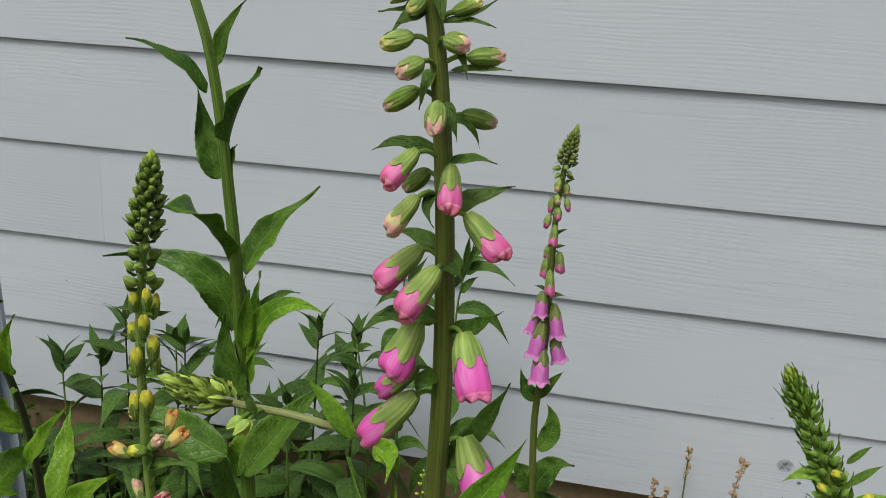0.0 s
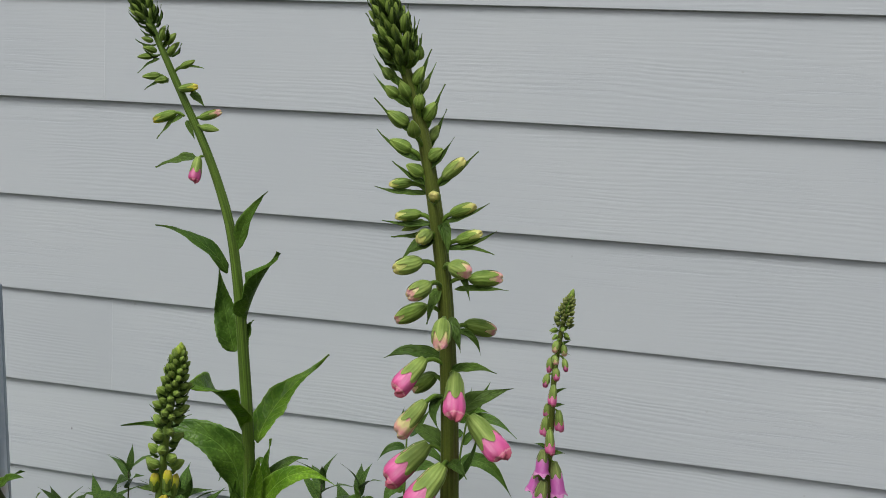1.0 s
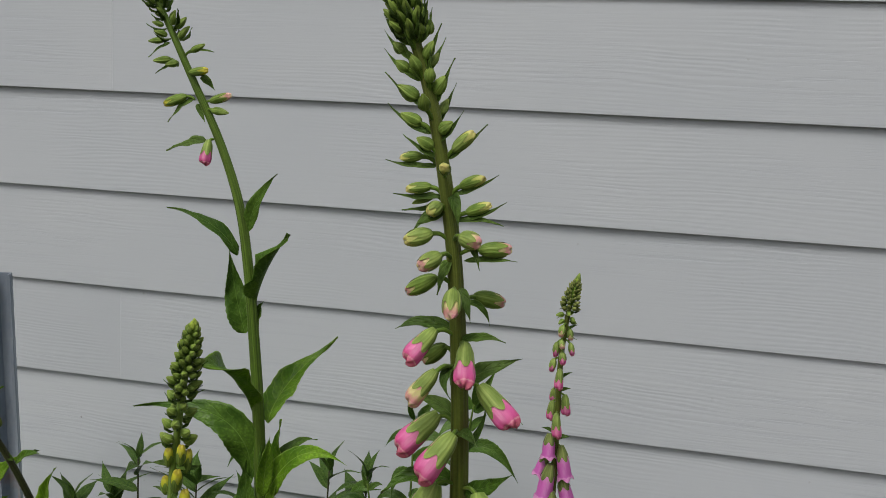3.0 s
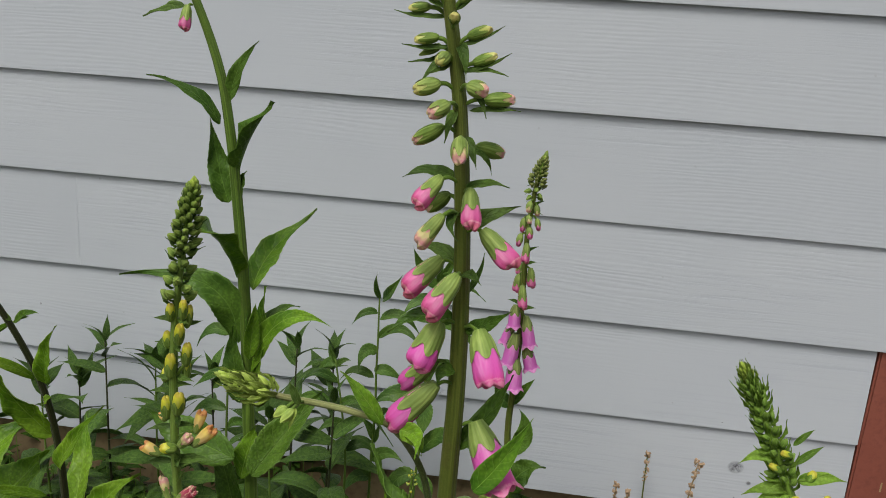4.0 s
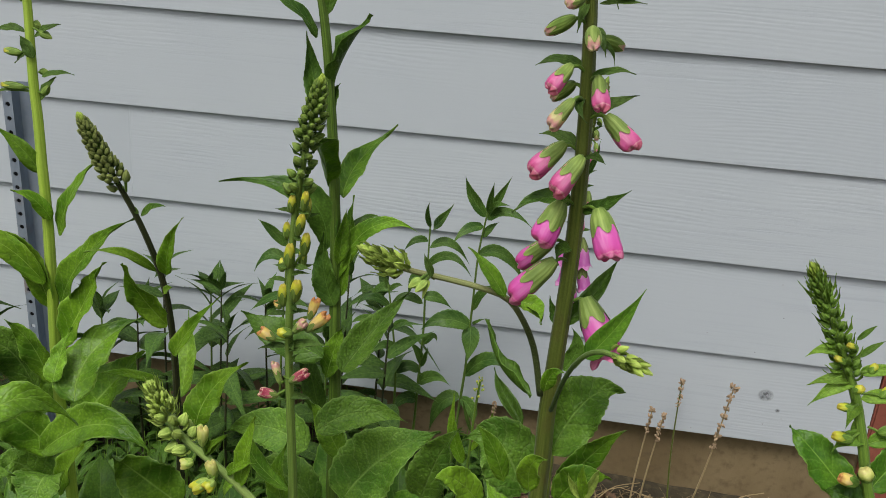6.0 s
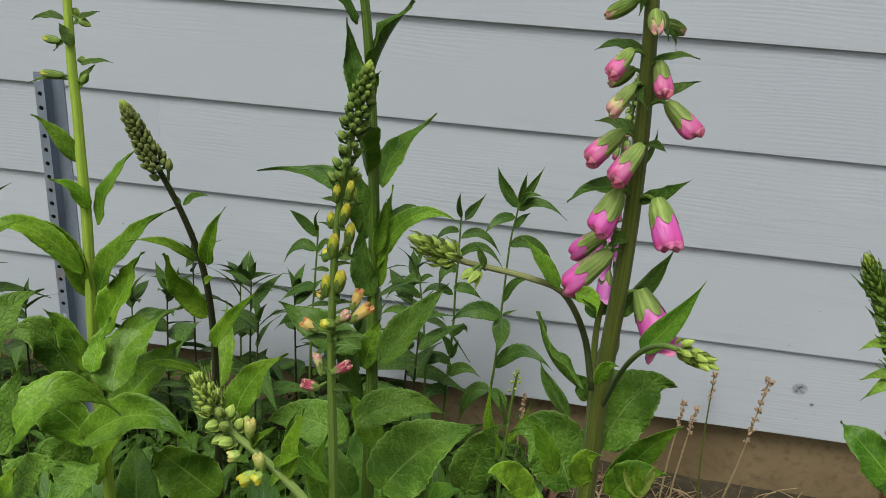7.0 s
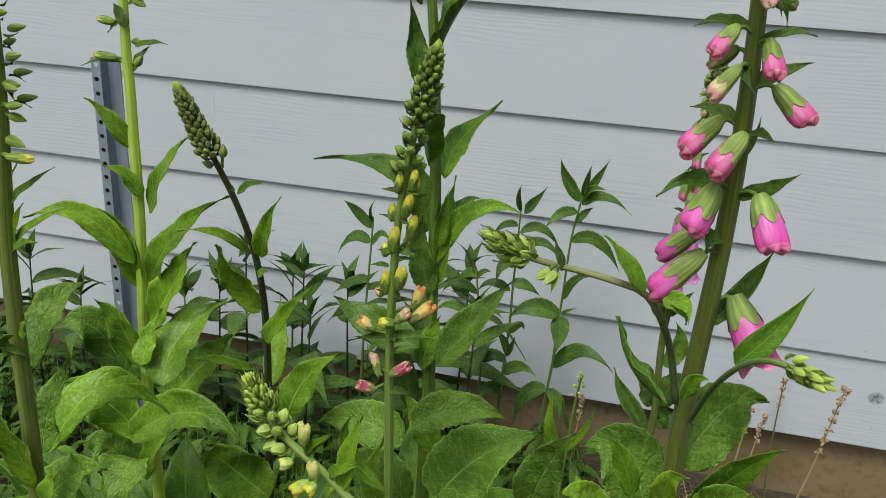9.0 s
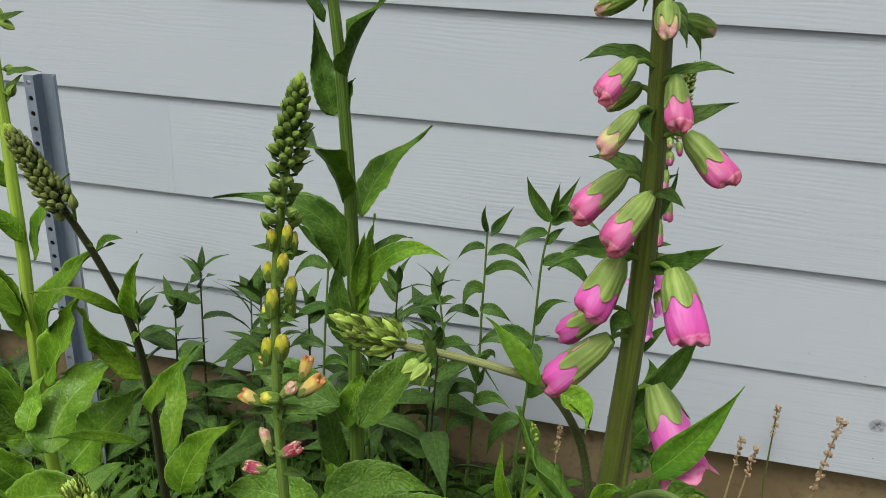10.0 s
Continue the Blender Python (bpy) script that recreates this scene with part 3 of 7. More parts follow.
def floret(p, kind, stalk, base, tip, width, petal, calyx=None, spin=0.0):
    """A flower or bud on a short bent stalk, its calyx under it."""
    calyx = calyx or CALYX
    s, b, t = vec(stalk), vec(base), vec(tip)
    if (b - s).length > 0.003:
        way = (t - b).normalized()
        part("flower_stalk", tube_mesh(glide([s, s.lerp(b, 0.55) + vec((0, 0, 0.12 * (b - s).length)), b + way * 0.002], 7), (0.0012, 0.0015), 7, "flower_stalk", STEM_GREEN), p)
    m = aim(b, t - b, width * 0.90, (t - b).length * 0.97, spin)
    if kind == "green":
        return part("bud", shared("bud", green_bud, calyx), p, "", m)
    ob = part("flower" if kind not in ("tip", "pop", "cup") else "bud", shared("corolla_" + kind, lambda: corolla(kind), petal), p, "", m)
    part("calyx", shared("calyx_" + kind, lambda: calyx_mesh(kind), calyx), ob, "", m)
    return ob


def cupped(p, stalk, base, tip, width, petal, spin=0.0):
    """A swelling bud in a dark green cup, with a thin bract spreading under it."""
    floret(p, "cup", stalk, base, tip, width, petal, CALYX_DARK, spin)
    s, b = vec(stalk), vec(base)
    out = vec((b.x - s.x, b.y - s.y, 0.0)).normalized()
    leaf(p, s, s + out * 0.009 + vec((0, 0, -0.001)), s + out * 0.019 + vec((0, 0, 0.001)), 0.0052, mat=BRACT, name="bract")


def spike(p, pts, start, stop, count, small, large, kinds, calyx, bract_mat, lean=(20, 70), plump=0.62, bract_len=1.5, spread=0.5, seed=0, droop=0.0, stem_r=0.003, tip_part=0.28, core=0.0):
    """Buds in a spiral from the tip of a stem down: small and upright above, larger and further apart below."""
    rnd = random.Random(seed)
    n = len(pts)
    whole = sum((b - a).length for a, b in zip(pts, pts[1:]))
    if core > 0:
        inner = even([q for q in pts if (q - pts[0]).length <= stop], 16)
        part("spike_core", tube_mesh(inner, [core * math.sin(math.pi * min(0.92, 0.06 + 0.86 * i / 15)) ** 0.6 for i in range(16)], 10, "spike_core", STEM_GREEN), p)
    if bract_len > 0:
        up = (pts[0] - pts[2]).normalized()
        floret(p, "green", pts[0], pts[0] - up * small * 0.8, pts[0] + up * small * 0.6, small * 0.8, YELLOW, CALYX_TIP if tip_part > 0 else calyx)
    for i in range(count):
        f = i / max(count - 1, 1)
        g = f ** (1 + spread)
        s = (start + (stop - start) * g) / whole
        k = min(int(s * (n - 1)), n - 2)
        q = pts[k].lerp(pts[k + 1], s * (n - 1) - k)
        t = (pts[max(k - 1, 0)] - pts[min(k + 2, n - 1)]).normalized()
        a = radians(137.5 * i + rnd.uniform(-14, 14))
        x = vec((1, 0, 0))
        x = (x - t * x.dot(t)).normalized()
        out = x * math.cos(a) + t.cross(x) * math.sin(a)
        young = max(0.0, 1 - 3.5 * f) if core > 0 else 0.0
        e = radians(lean[0] + (lean[1] - lean[0]) * g ** 0.5 + rnd.uniform(-8, 8) * (1 - 0.7 * young) - 13 * young)
        way = t * math.cos(e) + out * math.sin(e) + vec((0, 0, -1)) * droop * f
        size = (small + (large - small) * g ** 0.55) * rnd.uniform(0.88, 1.12)
        foot = q + out * stem_r * (0.4 + 0.6 * f) * (1 - 0.6 * young)
        kind, petal = next((k2, c2) for lim, k2, c2 in kinds if f <= lim)
        shade = CALYX_TIP if f < tip_part * rnd.uniform(0.7, 1.3) else calyx
        floret(p, kind, foot, foot + way.normalized() * 0.0025, foot + way.normalized() * (size + 0.0025), size * plump, petal, shade, rnd.uniform(0, 72))
        if bract_len > 0:
            e2 = e * 1.0 + radians(13)
            bw = t * math.cos(e2) + out * math.sin(e2)
            zc = bw.normalized()
            yc = -(out - zc * out.dot(zc)).normalized() if (out - zc * out.dot(zc)).length > 1e-4 else vec((0, -1, 0))
            rot = Matrix((yc.cross(zc), yc, zc)).transposed().to_4x4()
            m = Matrix.Translation(foot - t * 0.002) @ rot @ Matrix.Diagonal((size * 0.36, size * bract_len, size * bract_len * rnd.uniform(0.85, 1.3) * (1.0 if core > 0 else 1.7 - 0.7 * min(1.0, g * 4)), 1))
            part("bract", bract_shared(i % 3, BRACT_TIP if shade is CALYX_TIP else bract_mat, 0.12), p, "", m)


# ---- the house wall ----
EXPOSED, BOTTOM, LEAN = 0.203, 0.120, 0.0092
wall = tagged(new("wall_north"), "light blue-grey painted lap siding wall over a concrete foundation", "wall", kind="structure")


def box_mesh(x0, x1, y0, y1, z0, z1, name, mat, bevel=0.0):
    bm = bmesh.new()
    bmesh.ops.create_cube(bm, size=1.0)
    for v in bm.verts:
        v.co = ((x0 + x1) / 2 + v.co.x * (x1 - x0), (y0 + y1) / 2 + v.co.y * (y1 - y0), (z0 + z1) / 2 + v.co.z * (z1 - z0))
    if bevel:
        bmesh.ops.bevel(bm, geom=bm.edges[:], offset=bevel, segments=2, affect="EDGES")
    return mesh_of(bm, name, mat)


def board_mesh(length, low_cut=0.0, mat=None):
    """A lap board: thick at its lower edge, leaning back under the next one; the lower front edge is eased."""
    bm = bmesh.new()
    h = EXPOSED + 0.03
    section = [(0.0062, low_cut + 0.0050), (0.0010, low_cut + 0.0002), (0.0, low_cut + 0.0010), (0.0, low_cut + 0.005), (LEAN, h), (0.0160, h), (0.0072, low_cut + 0.010)]
    steps = max(2, int(length / 0.25))
    rings = []
    for i in range(steps + 1):
        x = length * i / steps
        sag = 0.0006 * math.sin(3.1 * x) + 0.0004 * math.sin(9.7 * x + 1)
        rings.append([bm.verts.new((x, y + sag, z + 0.4 * sag)) for y, z in section])
    k = len(section)
    for a, b in zip(rings, rings[1:]):
        for j in range(k):
            bm.faces.new((a[j], b[j], b[(j + 1) % k], a[(j + 1) % k]))
    bm.faces.new(rings[0])
    bm.faces.new(rings[-1][::-1])
    bmesh.ops.recalc_face_normals(bm, faces=bm.faces[:])
    return mesh_of(bm, "board", mat or SIDING)


JOINTS = {0: (-1.3, 4.6), 1: (0.05, 3.7), 2: (-2.1, 1.170, 4.8), 3: (-0.4, 2.955), 4: (-1.7, 3.9), 5: (1.168, 4.83), 6: (-0.6, 2.62), 7: (-1.9, 3.45), 8: (0.4, 4.1), 9: (-1.1, 2.9), 10: (1.7, 5.3), 11: (-0.2, 3.3), 12: (-1.6, 2.2)}
HATCH_X, HATCH_TOP = 2.804, 0.547
for row in range(13):
    ends = [-4.0, *JOINTS[row], 7.0]
    if row < 2:
        ends = [e for e in ends if e < 2.6] + [HATCH_X - 0.004]
    pieces = list(zip(ends, ends[1:])) + ([(4.304, 7.0)] if row < 2 else [])
    if row == 2:
        pieces = [(-4.0, -2.1), (-2.1, 1.170), (1.170, HATCH_X + 0.010), (HATCH_X + 0.010, 4.8), (4.8, 7.0)]
    for x0, x1 in pieces:
        cut = 0.030 if row == 2 and x0 > 2.7 else 0.0
        gap = 0.0 if row == 2 and abs(x1 - HATCH_X) < 0.05 else 0.0002
        part("board", board_mesh(x1 - x0 - gap, cut, SIDING_WORN if row < 3 else SIDING), wall, "", Matrix.Translation((x0, -0.0005 * (row % 3), BOTTOM + 0.008 * (row == 0) + EXPOSED * row)))
sheathing = part("sheathing", box_mesh(-4.0, 7.0, 0.0215, 0.10, 0.15, 2.95, "sheathing", DARK), wall)
foundation = tagged(new("foundation", box_mesh(-4.0, 7.0, 0.0285, 0.20, -0.3, 0.149, "foundation", CONCRETE, 0.004)), "tan painted concrete foundation under the siding", "foundation", kind="structure")

# a red-brown hatch set in the wall's foot
hatch = thing("cellar_hatch", (HATCH_X + 0.4, 0.0, 0.0), "red-brown painted wooden hatch set into the siding", "hatch", kind="structure")
part("panel", box_mesh(HATCH_X, 4.3, 0.004, 0.021, -0.09, HATCH_TOP, "panel", RED, 0.004), hatch)
part("flashing", box_mesh(HATCH_X + 0.0125, 4.3, -0.010, 0.010, HATCH_TOP + 0.003, HATCH_TOP + 0.008, "flashing", WHITE, 0.001), hatch, "white metal drip edge")
part("flashing_lip", box_mesh(HATCH_X + 0.0125, 4.3, -0.012, -0.0105, HATCH_TOP - 0.002, HATCH_TOP + 0.008, "flashing_lip", WHITE), hatch)
part("scuff", box_mesh(2.862, 2.865, 0.0032, 0.0045, 0.225, 0.246, "scuff", STRAW), hatch, "pale scuff in the paint")

# the knot and the worn patch that show through the paint
knot_mat, kns, kls, kb = nodes_of("knot_stain")
kb.inputs["Roughness"].default_value = 0.6
kls.new(mix_node(kns, kls, ramp_node(kns, kls, noise_node(kns, kls, 170, 4), [(0.35, 0.0), (0.65, 1.0)]), (0.17, 0.17, 0.18), (0.42, 0.45, 0.48)), kb.inputs["Base Color"])


def patch(x, z, w, h, y):
    bm = bmesh.new()
    c = bm.verts.new((x, y - 0.0003, z))
    ring = []
    for j in range(22):
        a = 2 * math.pi * j / 22
        r = 1 + 0.25 * noise.noise((3 * math.cos(a) + x, 3 * math.sin(a), z))
        ring.append(bm.verts.new((x + math.cos(a) * w * r, y, z + math.sin(a) * h * r)))
    for j in range(22):
        bm.faces.new((c, ring[j], ring[(j + 1) % 22]))
    return mesh_of(bm, "knot", knot_mat)


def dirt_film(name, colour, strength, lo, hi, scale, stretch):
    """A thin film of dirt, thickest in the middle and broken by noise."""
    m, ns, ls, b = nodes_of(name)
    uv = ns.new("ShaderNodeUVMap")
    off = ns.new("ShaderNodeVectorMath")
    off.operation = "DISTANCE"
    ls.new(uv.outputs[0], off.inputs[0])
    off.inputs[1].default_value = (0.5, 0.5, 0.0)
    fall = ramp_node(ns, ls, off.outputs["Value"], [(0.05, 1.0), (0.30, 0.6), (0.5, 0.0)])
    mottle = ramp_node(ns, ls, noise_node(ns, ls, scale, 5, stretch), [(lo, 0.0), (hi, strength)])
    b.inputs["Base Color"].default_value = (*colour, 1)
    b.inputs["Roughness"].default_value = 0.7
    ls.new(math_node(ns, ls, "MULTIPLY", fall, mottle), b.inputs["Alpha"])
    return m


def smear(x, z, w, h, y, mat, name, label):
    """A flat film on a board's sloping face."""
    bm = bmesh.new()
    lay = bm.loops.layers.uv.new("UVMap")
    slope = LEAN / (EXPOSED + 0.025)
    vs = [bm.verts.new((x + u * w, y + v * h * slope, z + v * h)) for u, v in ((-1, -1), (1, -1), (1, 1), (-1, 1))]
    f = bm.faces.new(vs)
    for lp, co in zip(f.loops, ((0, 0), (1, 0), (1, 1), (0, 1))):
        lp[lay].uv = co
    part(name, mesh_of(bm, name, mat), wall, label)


def face_y(z):
    row = int((z - BOTTOM) / EXPOSED)
    return LEAN * (z - BOTTOM - EXPOSED * row) / (EXPOSED + 0.025)


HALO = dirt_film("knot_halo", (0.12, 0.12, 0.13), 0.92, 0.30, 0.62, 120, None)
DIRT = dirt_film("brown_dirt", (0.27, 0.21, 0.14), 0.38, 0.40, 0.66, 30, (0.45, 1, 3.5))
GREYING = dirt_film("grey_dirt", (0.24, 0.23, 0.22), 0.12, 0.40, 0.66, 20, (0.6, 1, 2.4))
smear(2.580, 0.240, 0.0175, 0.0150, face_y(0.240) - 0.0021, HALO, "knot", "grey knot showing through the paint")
part("knot_core", patch(2.583, 0.239, 0.0030, 0.0042, face_y(0.239) - 0.0026), wall, "dark heart of the knot")
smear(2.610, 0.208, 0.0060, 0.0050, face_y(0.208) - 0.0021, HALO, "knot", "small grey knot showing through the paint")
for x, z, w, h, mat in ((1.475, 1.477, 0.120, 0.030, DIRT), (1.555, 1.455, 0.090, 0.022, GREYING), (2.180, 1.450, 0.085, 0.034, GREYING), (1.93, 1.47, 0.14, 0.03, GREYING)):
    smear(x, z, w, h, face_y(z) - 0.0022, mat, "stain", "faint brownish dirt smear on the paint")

# ---- the ground ----
def ground_z(x, y):
    near = math.exp(-((x - 1.8) / 3.0) ** 2) * (y > -3.0)
    dip = max(0.0, min(1.0, (x - 1.95) / 0.3)) * max(0.0, min(1.0, (y + 0.9) / 0.5)) * (x < 6)
    return (0.022 * noise.noise((x * 2.5, y * 2.5, 0)) + 0.010 * noise.noise((x * 9, y * 9, 3))) * near - 0.012 - 0.022 * dip


bm = bmesh.new()
XS = [-400, -60, -12, -4] + [-2 + 0.09 * i for i in range(78)] + [8, 20, 80, 400]
YS = [-400, -60, -12, -5] + [-3 + 0.09 * i for i in range(35)] + [0.3, 6, 80, 400]
grid = {}
for i, x in enumerate(XS):
    for j, y in enumerate(YS):
        grid[i, j] = bm.verts.new((x, y, ground_z(x, y)))
for i in range(len(XS) - 1):
    for j in range(len(YS) - 1):
        bm.faces.new((grid[i, j], grid[i + 1, j], grid[i + 1, j + 1], grid[i, j + 1]))
tagged(new("ground", smooth(mesh_of(bm, "ground", SOIL))), "dark brown garden soil with scattered litter", "ground", kind="structure")


# ---- the steel post ----
def post_mesh():
    """Hat-shaped channel with a row of punched holes down each flange."""
    bm = bmesh.new()
    h, pitch, r = 0.814, 0.0254, 0.0044
    fw = 0.016

    def strip(p0, p1):
        vs = [bm.verts.new((p[0], p[1], z)) for z in (-0.25, h) for p in (p0, p1)]
        bm.faces.new((vs[0], vs[1], vs[3], vs[2]))

    def flange(x0, side):
        cells = int(h / pitch)
        for c in range(cells):
            z0 = h - pitch * (c + 1)
            cz, cx = z0 + pitch / 2, x0 + fw / 2
            outer = [bm.verts.new((x0 + fw * u, 0, z0 + pitch * v)) for u, v in ((0, 0), (0.5, 0), (1, 0), (1, 0.5), (1, 1), (0.5, 1), (0, 1), (0, 0.5))]
            inner = [bm.verts.new((cx + r * math.cos(a), 0, cz + r * math.sin(a))) for a in [radians(225 + 45 * k) for k in range(8)]]
            for k in range(8):
                bm.faces.new((outer[k], outer[(k + 1) % 8], inner[(k + 1) % 8], inner[k]))
        vs = [bm.verts.new((x, 0, z)) for z in (-0.25, h - pitch * cells) for x in (x0, x0 + fw)]
        bm.faces.new((vs[0], vs[1], vs[3], vs[2]))

    flange(0.0, 0)
    strip((fw, 0), (fw + 0.005, 0.018))
    strip((fw + 0.005, 0.018), (fw + 0.026, 0.018))
    strip((fw + 0.026, 0.018), (fw + 0.031, 0.0))
    strip((fw + 0.031, 0.0), (fw + 0.036, 0.0))
    bmesh.ops.remove_doubles(bm, verts=bm.verts[:], dist=0.0002)
    bmesh.ops.recalc_face_normals(bm, faces=bm.faces[:])
    geo = bmesh.ops.solidify(bm, geom=bm.faces[:], thickness=0.0028)
    return mesh_of(bm, "sign_post", STEEL)


post = tagged(new("sign_post", post_mesh()), "galvanised steel channel post with punched holes and rust", "post")
post.matrix_basis = pose(1.107, -0.307, 0, 0, 0, 8)
# near-black strip added behind the flange, standing in for the shade inside the holes
part("hole_backing", box_mesh(0.001, 0.0155, 0.007, 0.009, 0.36, 0.785, "hole_backing", DARK), post, "dark strip added behind the holes to shade them", post.matrix_basis.copy())

# the tall pink foxglove
tall = plant("foxglove", "tall foxglove with pink half-open bells on a thick stem", "foxglove", (2.090, -1.018, -0.030), [(2.0413, -1.052, 1.2235), (2.053, -1.051, 1.189), (2.067, -1.048, 1.147), (2.076, -1.046, 1.105), (2.083, -1.044, 1.063), (2.087, -1.042, 1.022), (2.090, -1.040, 0.980), (2.092, -1.039, 0.938), (2.093, -1.037, 0.897), (2.093, -1.035, 0.855), (2.092, -1.033, 0.813), (2.091, -1.031, 0.771), (2.090, -1.029, 0.730), (2.091, -1.027, 0.688)], 0.0018, 0.0108, STEM, "foxgloves", 0.60)
pts = LINES[tall.name]
spike(tall, pts, 0.001, 0.046, 92, 0.0052, 0.0100, [(1.0, "green", PINK)], CALYX_DARK, BRACT, (3, 40), 0.52, 1.25, 0.45, 3, 0.0, 0.0046, 0.36, 0.0044)
floret(tall, "green", (2.062, -1.049, 1.156), (2.054, -1.049, 1.161), (2.0463, -1.0507, 1.1662), 0.0074, CREAM, CALYX_DARK, 37)
leaf(tall, (2.062, -1.049, 1.156), (2.050, -1.051, 1.160), (2.040, -1.052, 1.173), 0.0036, mat=BRACT)
floret(tall, "green", (2.059, -1.049, 1.166), (2.051, -1.050, 1.171), (2.0450, -1.0517, 1.1762), 0.0071, CREAM, CALYX_DARK, 2)
leaf(tall, (2.059, -1.049, 1.166), (2.048, -1.052, 1.170), (2.040, -1.053, 1.183), 0.0036, mat=BRACT)
floret(tall, "green", (2.063, -1.050, 1.156), (2.061, -1.053, 1.161), (2.0558, -1.0564, 1.1696), 0.0073, CREAM, CALYX_DARK, 39)
leaf(tall, (2.063, -1.050, 1.156), (2.058, -1.056, 1.162), (2.052, -1.060, 1.179), 0.0036, mat=BRACT)
floret(tall, "green", (2.064, -1.050, 1.163), (2.063, -1.050, 1.168), (2.0682, -1.0517, 1.1775), 0.0076, CREAM, CALYX_DARK, 4)
leaf(tall, (2.064, -1.050, 1.163), (2.066, -1.052, 1.170), (2.072, -1.052, 1.187), 0.0036, mat=BRACT)
floret(tall, "green", (2.064, -1.047, 1.159), (2.065, -1.045, 1.164), (2.0693, -1.0416, 1.1717), 0.0055, CREAM, CALYX, 41)
leaf(tall, (2.064, -1.047, 1.159), (2.067, -1.044, 1.165), (2.072, -1.038, 1.181), 0.0036, mat=BRACT)
floret(tall, "green", (2.067, -1.050, 1.150), (2.067, -1.053, 1.155), (2.0679, -1.0564, 1.1636), 0.0076, CREAM, CALYX_DARK, 6)
leaf(tall, (2.067, -1.050, 1.150), (2.067, -1.056, 1.156), (2.068, -1.059, 1.174), 0.0036, mat=BRACT)
floret(tall, "green", (2.070, -1.048, 1.144), (2.069, -1.048, 1.149), (2.0759, -1.0497, 1.1593), 0.0089, CREAM, CALYX_DARK, 43)
leaf(tall, (2.070, -1.048, 1.144), (2.073, -1.050, 1.151), (2.080, -1.051, 1.169), 0.0036, mat=BRACT)
floret(tall, "green", (2.066, -1.048, 1.141), (2.060, -1.048, 1.146), (2.0480, -1.0497, 1.1529), 0.0096, CREAM, CALYX_DARK, 8)
leaf(tall, (2.066, -1.048, 1.141), (2.053, -1.050, 1.146), (2.041, -1.051, 1.160), 0.0036, mat=BRACT)
floret(tall, "green", (2.069, -1.050, 1.135), (2.066, -1.056, 1.140), (2.0660, -1.0637, 1.1486), 0.0081, CREAM, CALYX_DARK, 45)
floret(tall, "green", (2.071, -1.045, 1.133), (2.072, -1.044, 1.138), (2.0754, -1.0397, 1.1466), 0.0068, CREAM, CALYX, 10)
leaf(tall, (2.071, -1.045, 1.133), (2.074, -1.042, 1.139), (2.079, -1.037, 1.156), 0.0036, mat=BRACT)
floret(tall, "green", (2.069, -1.047, 1.127), (2.062, -1.047, 1.132), (2.0500, -1.0487, 1.1372), 0.0083, CREAM, CALYX_DARK, 47)
leaf(tall, (2.069, -1.047, 1.127), (2.055, -1.049, 1.129), (2.043, -1.050, 1.143), 0.0036, mat=BRACT)
floret(tall, "green", (2.073, -1.049, 1.123), (2.073, -1.049, 1.128), (2.0807, -1.0507, 1.1340), 0.0083, CREAM, CALYX_DARK, 12)
leaf(tall, (2.073, -1.049, 1.123), (2.078, -1.051, 1.125), (2.087, -1.052, 1.141), 0.0036, mat=BRACT)
floret(tall, "green", (2.072, -1.048, 1.114), (2.070, -1.049, 1.119), (2.0605, -1.0507, 1.1242), 0.0083, CREAM, CALYX_DARK, 49)
leaf(tall, (2.072, -1.048, 1.114), (2.064, -1.051, 1.116), (2.053, -1.052, 1.126), 0.0036, mat=BRACT)
floret(tall, "tip", (2.077, -1.046, 1.113), (2.081, -1.047, 1.118), (2.0930, -1.0487, 1.1292), 0.0087, CREAM, CALYX, 14)
leaf(tall, (2.077, -1.046, 1.113), (2.088, -1.049, 1.119), (2.100, -1.049, 1.134), 0.0036, mat=BRACT)
floret(tall, "tip", (2.073, -1.046, 1.109), (2.063, -1.046, 1.114), (2.0501, -1.0477, 1.1123), 0.0071, CREAM, CALYX_DARK, 51)
leaf(tall, (2.073, -1.046, 1.109), (2.056, -1.048, 1.107), (2.042, -1.049, 1.111), 0.0036, mat=BRACT)
floret(tall, "tip", (2.077, -1.048, 1.102), (2.079, -1.056, 1.107), (2.0799, -1.0663, 1.1104), 0.0079, CREAM, CALYX_DARK, 16)
floret(tall, "tip", (2.081, -1.046, 1.093), (2.086, -1.046, 1.098), (2.1006, -1.0477, 1.1040), 0.0083, CREAM, CALYX_DARK, 53)
leaf(tall, (2.081, -1.046, 1.093), (2.094, -1.048, 1.096), (2.108, -1.048, 1.106), 0.0036, mat=BRACT)
floret(tall, "tip", (2.076, -1.045, 1.092), (2.069, -1.046, 1.097), (2.0544, -1.0477, 1.0944), 0.0077, CREAM, CALYX_DARK, 18)
leaf(tall, (2.076, -1.045, 1.092), (2.061, -1.048, 1.089), (2.047, -1.048, 1.092), 0.0036, mat=BRACT)
floret(tall, "green", (2.077, -1.044, 1.087), (2.070, -1.041, 1.092), (2.0562, -1.0376, 1.0851), 0.0062, CREAM, CALYX_DARK, 55)
leaf(tall, (2.077, -1.044, 1.087), (2.062, -1.040, 1.082), (2.049, -1.035, 1.081), 0.0036, mat=BRACT)
floret(tall, "tip", (2.083, -1.045, 1.078), (2.090, -1.045, 1.083), (2.1046, -1.0467, 1.0890), 0.0077, CREAM, CALYX_DARK, 20)
leaf(tall, (2.083, -1.045, 1.078), (2.099, -1.047, 1.080), (2.113, -1.048, 1.091), 0.0036, mat=BRACT)
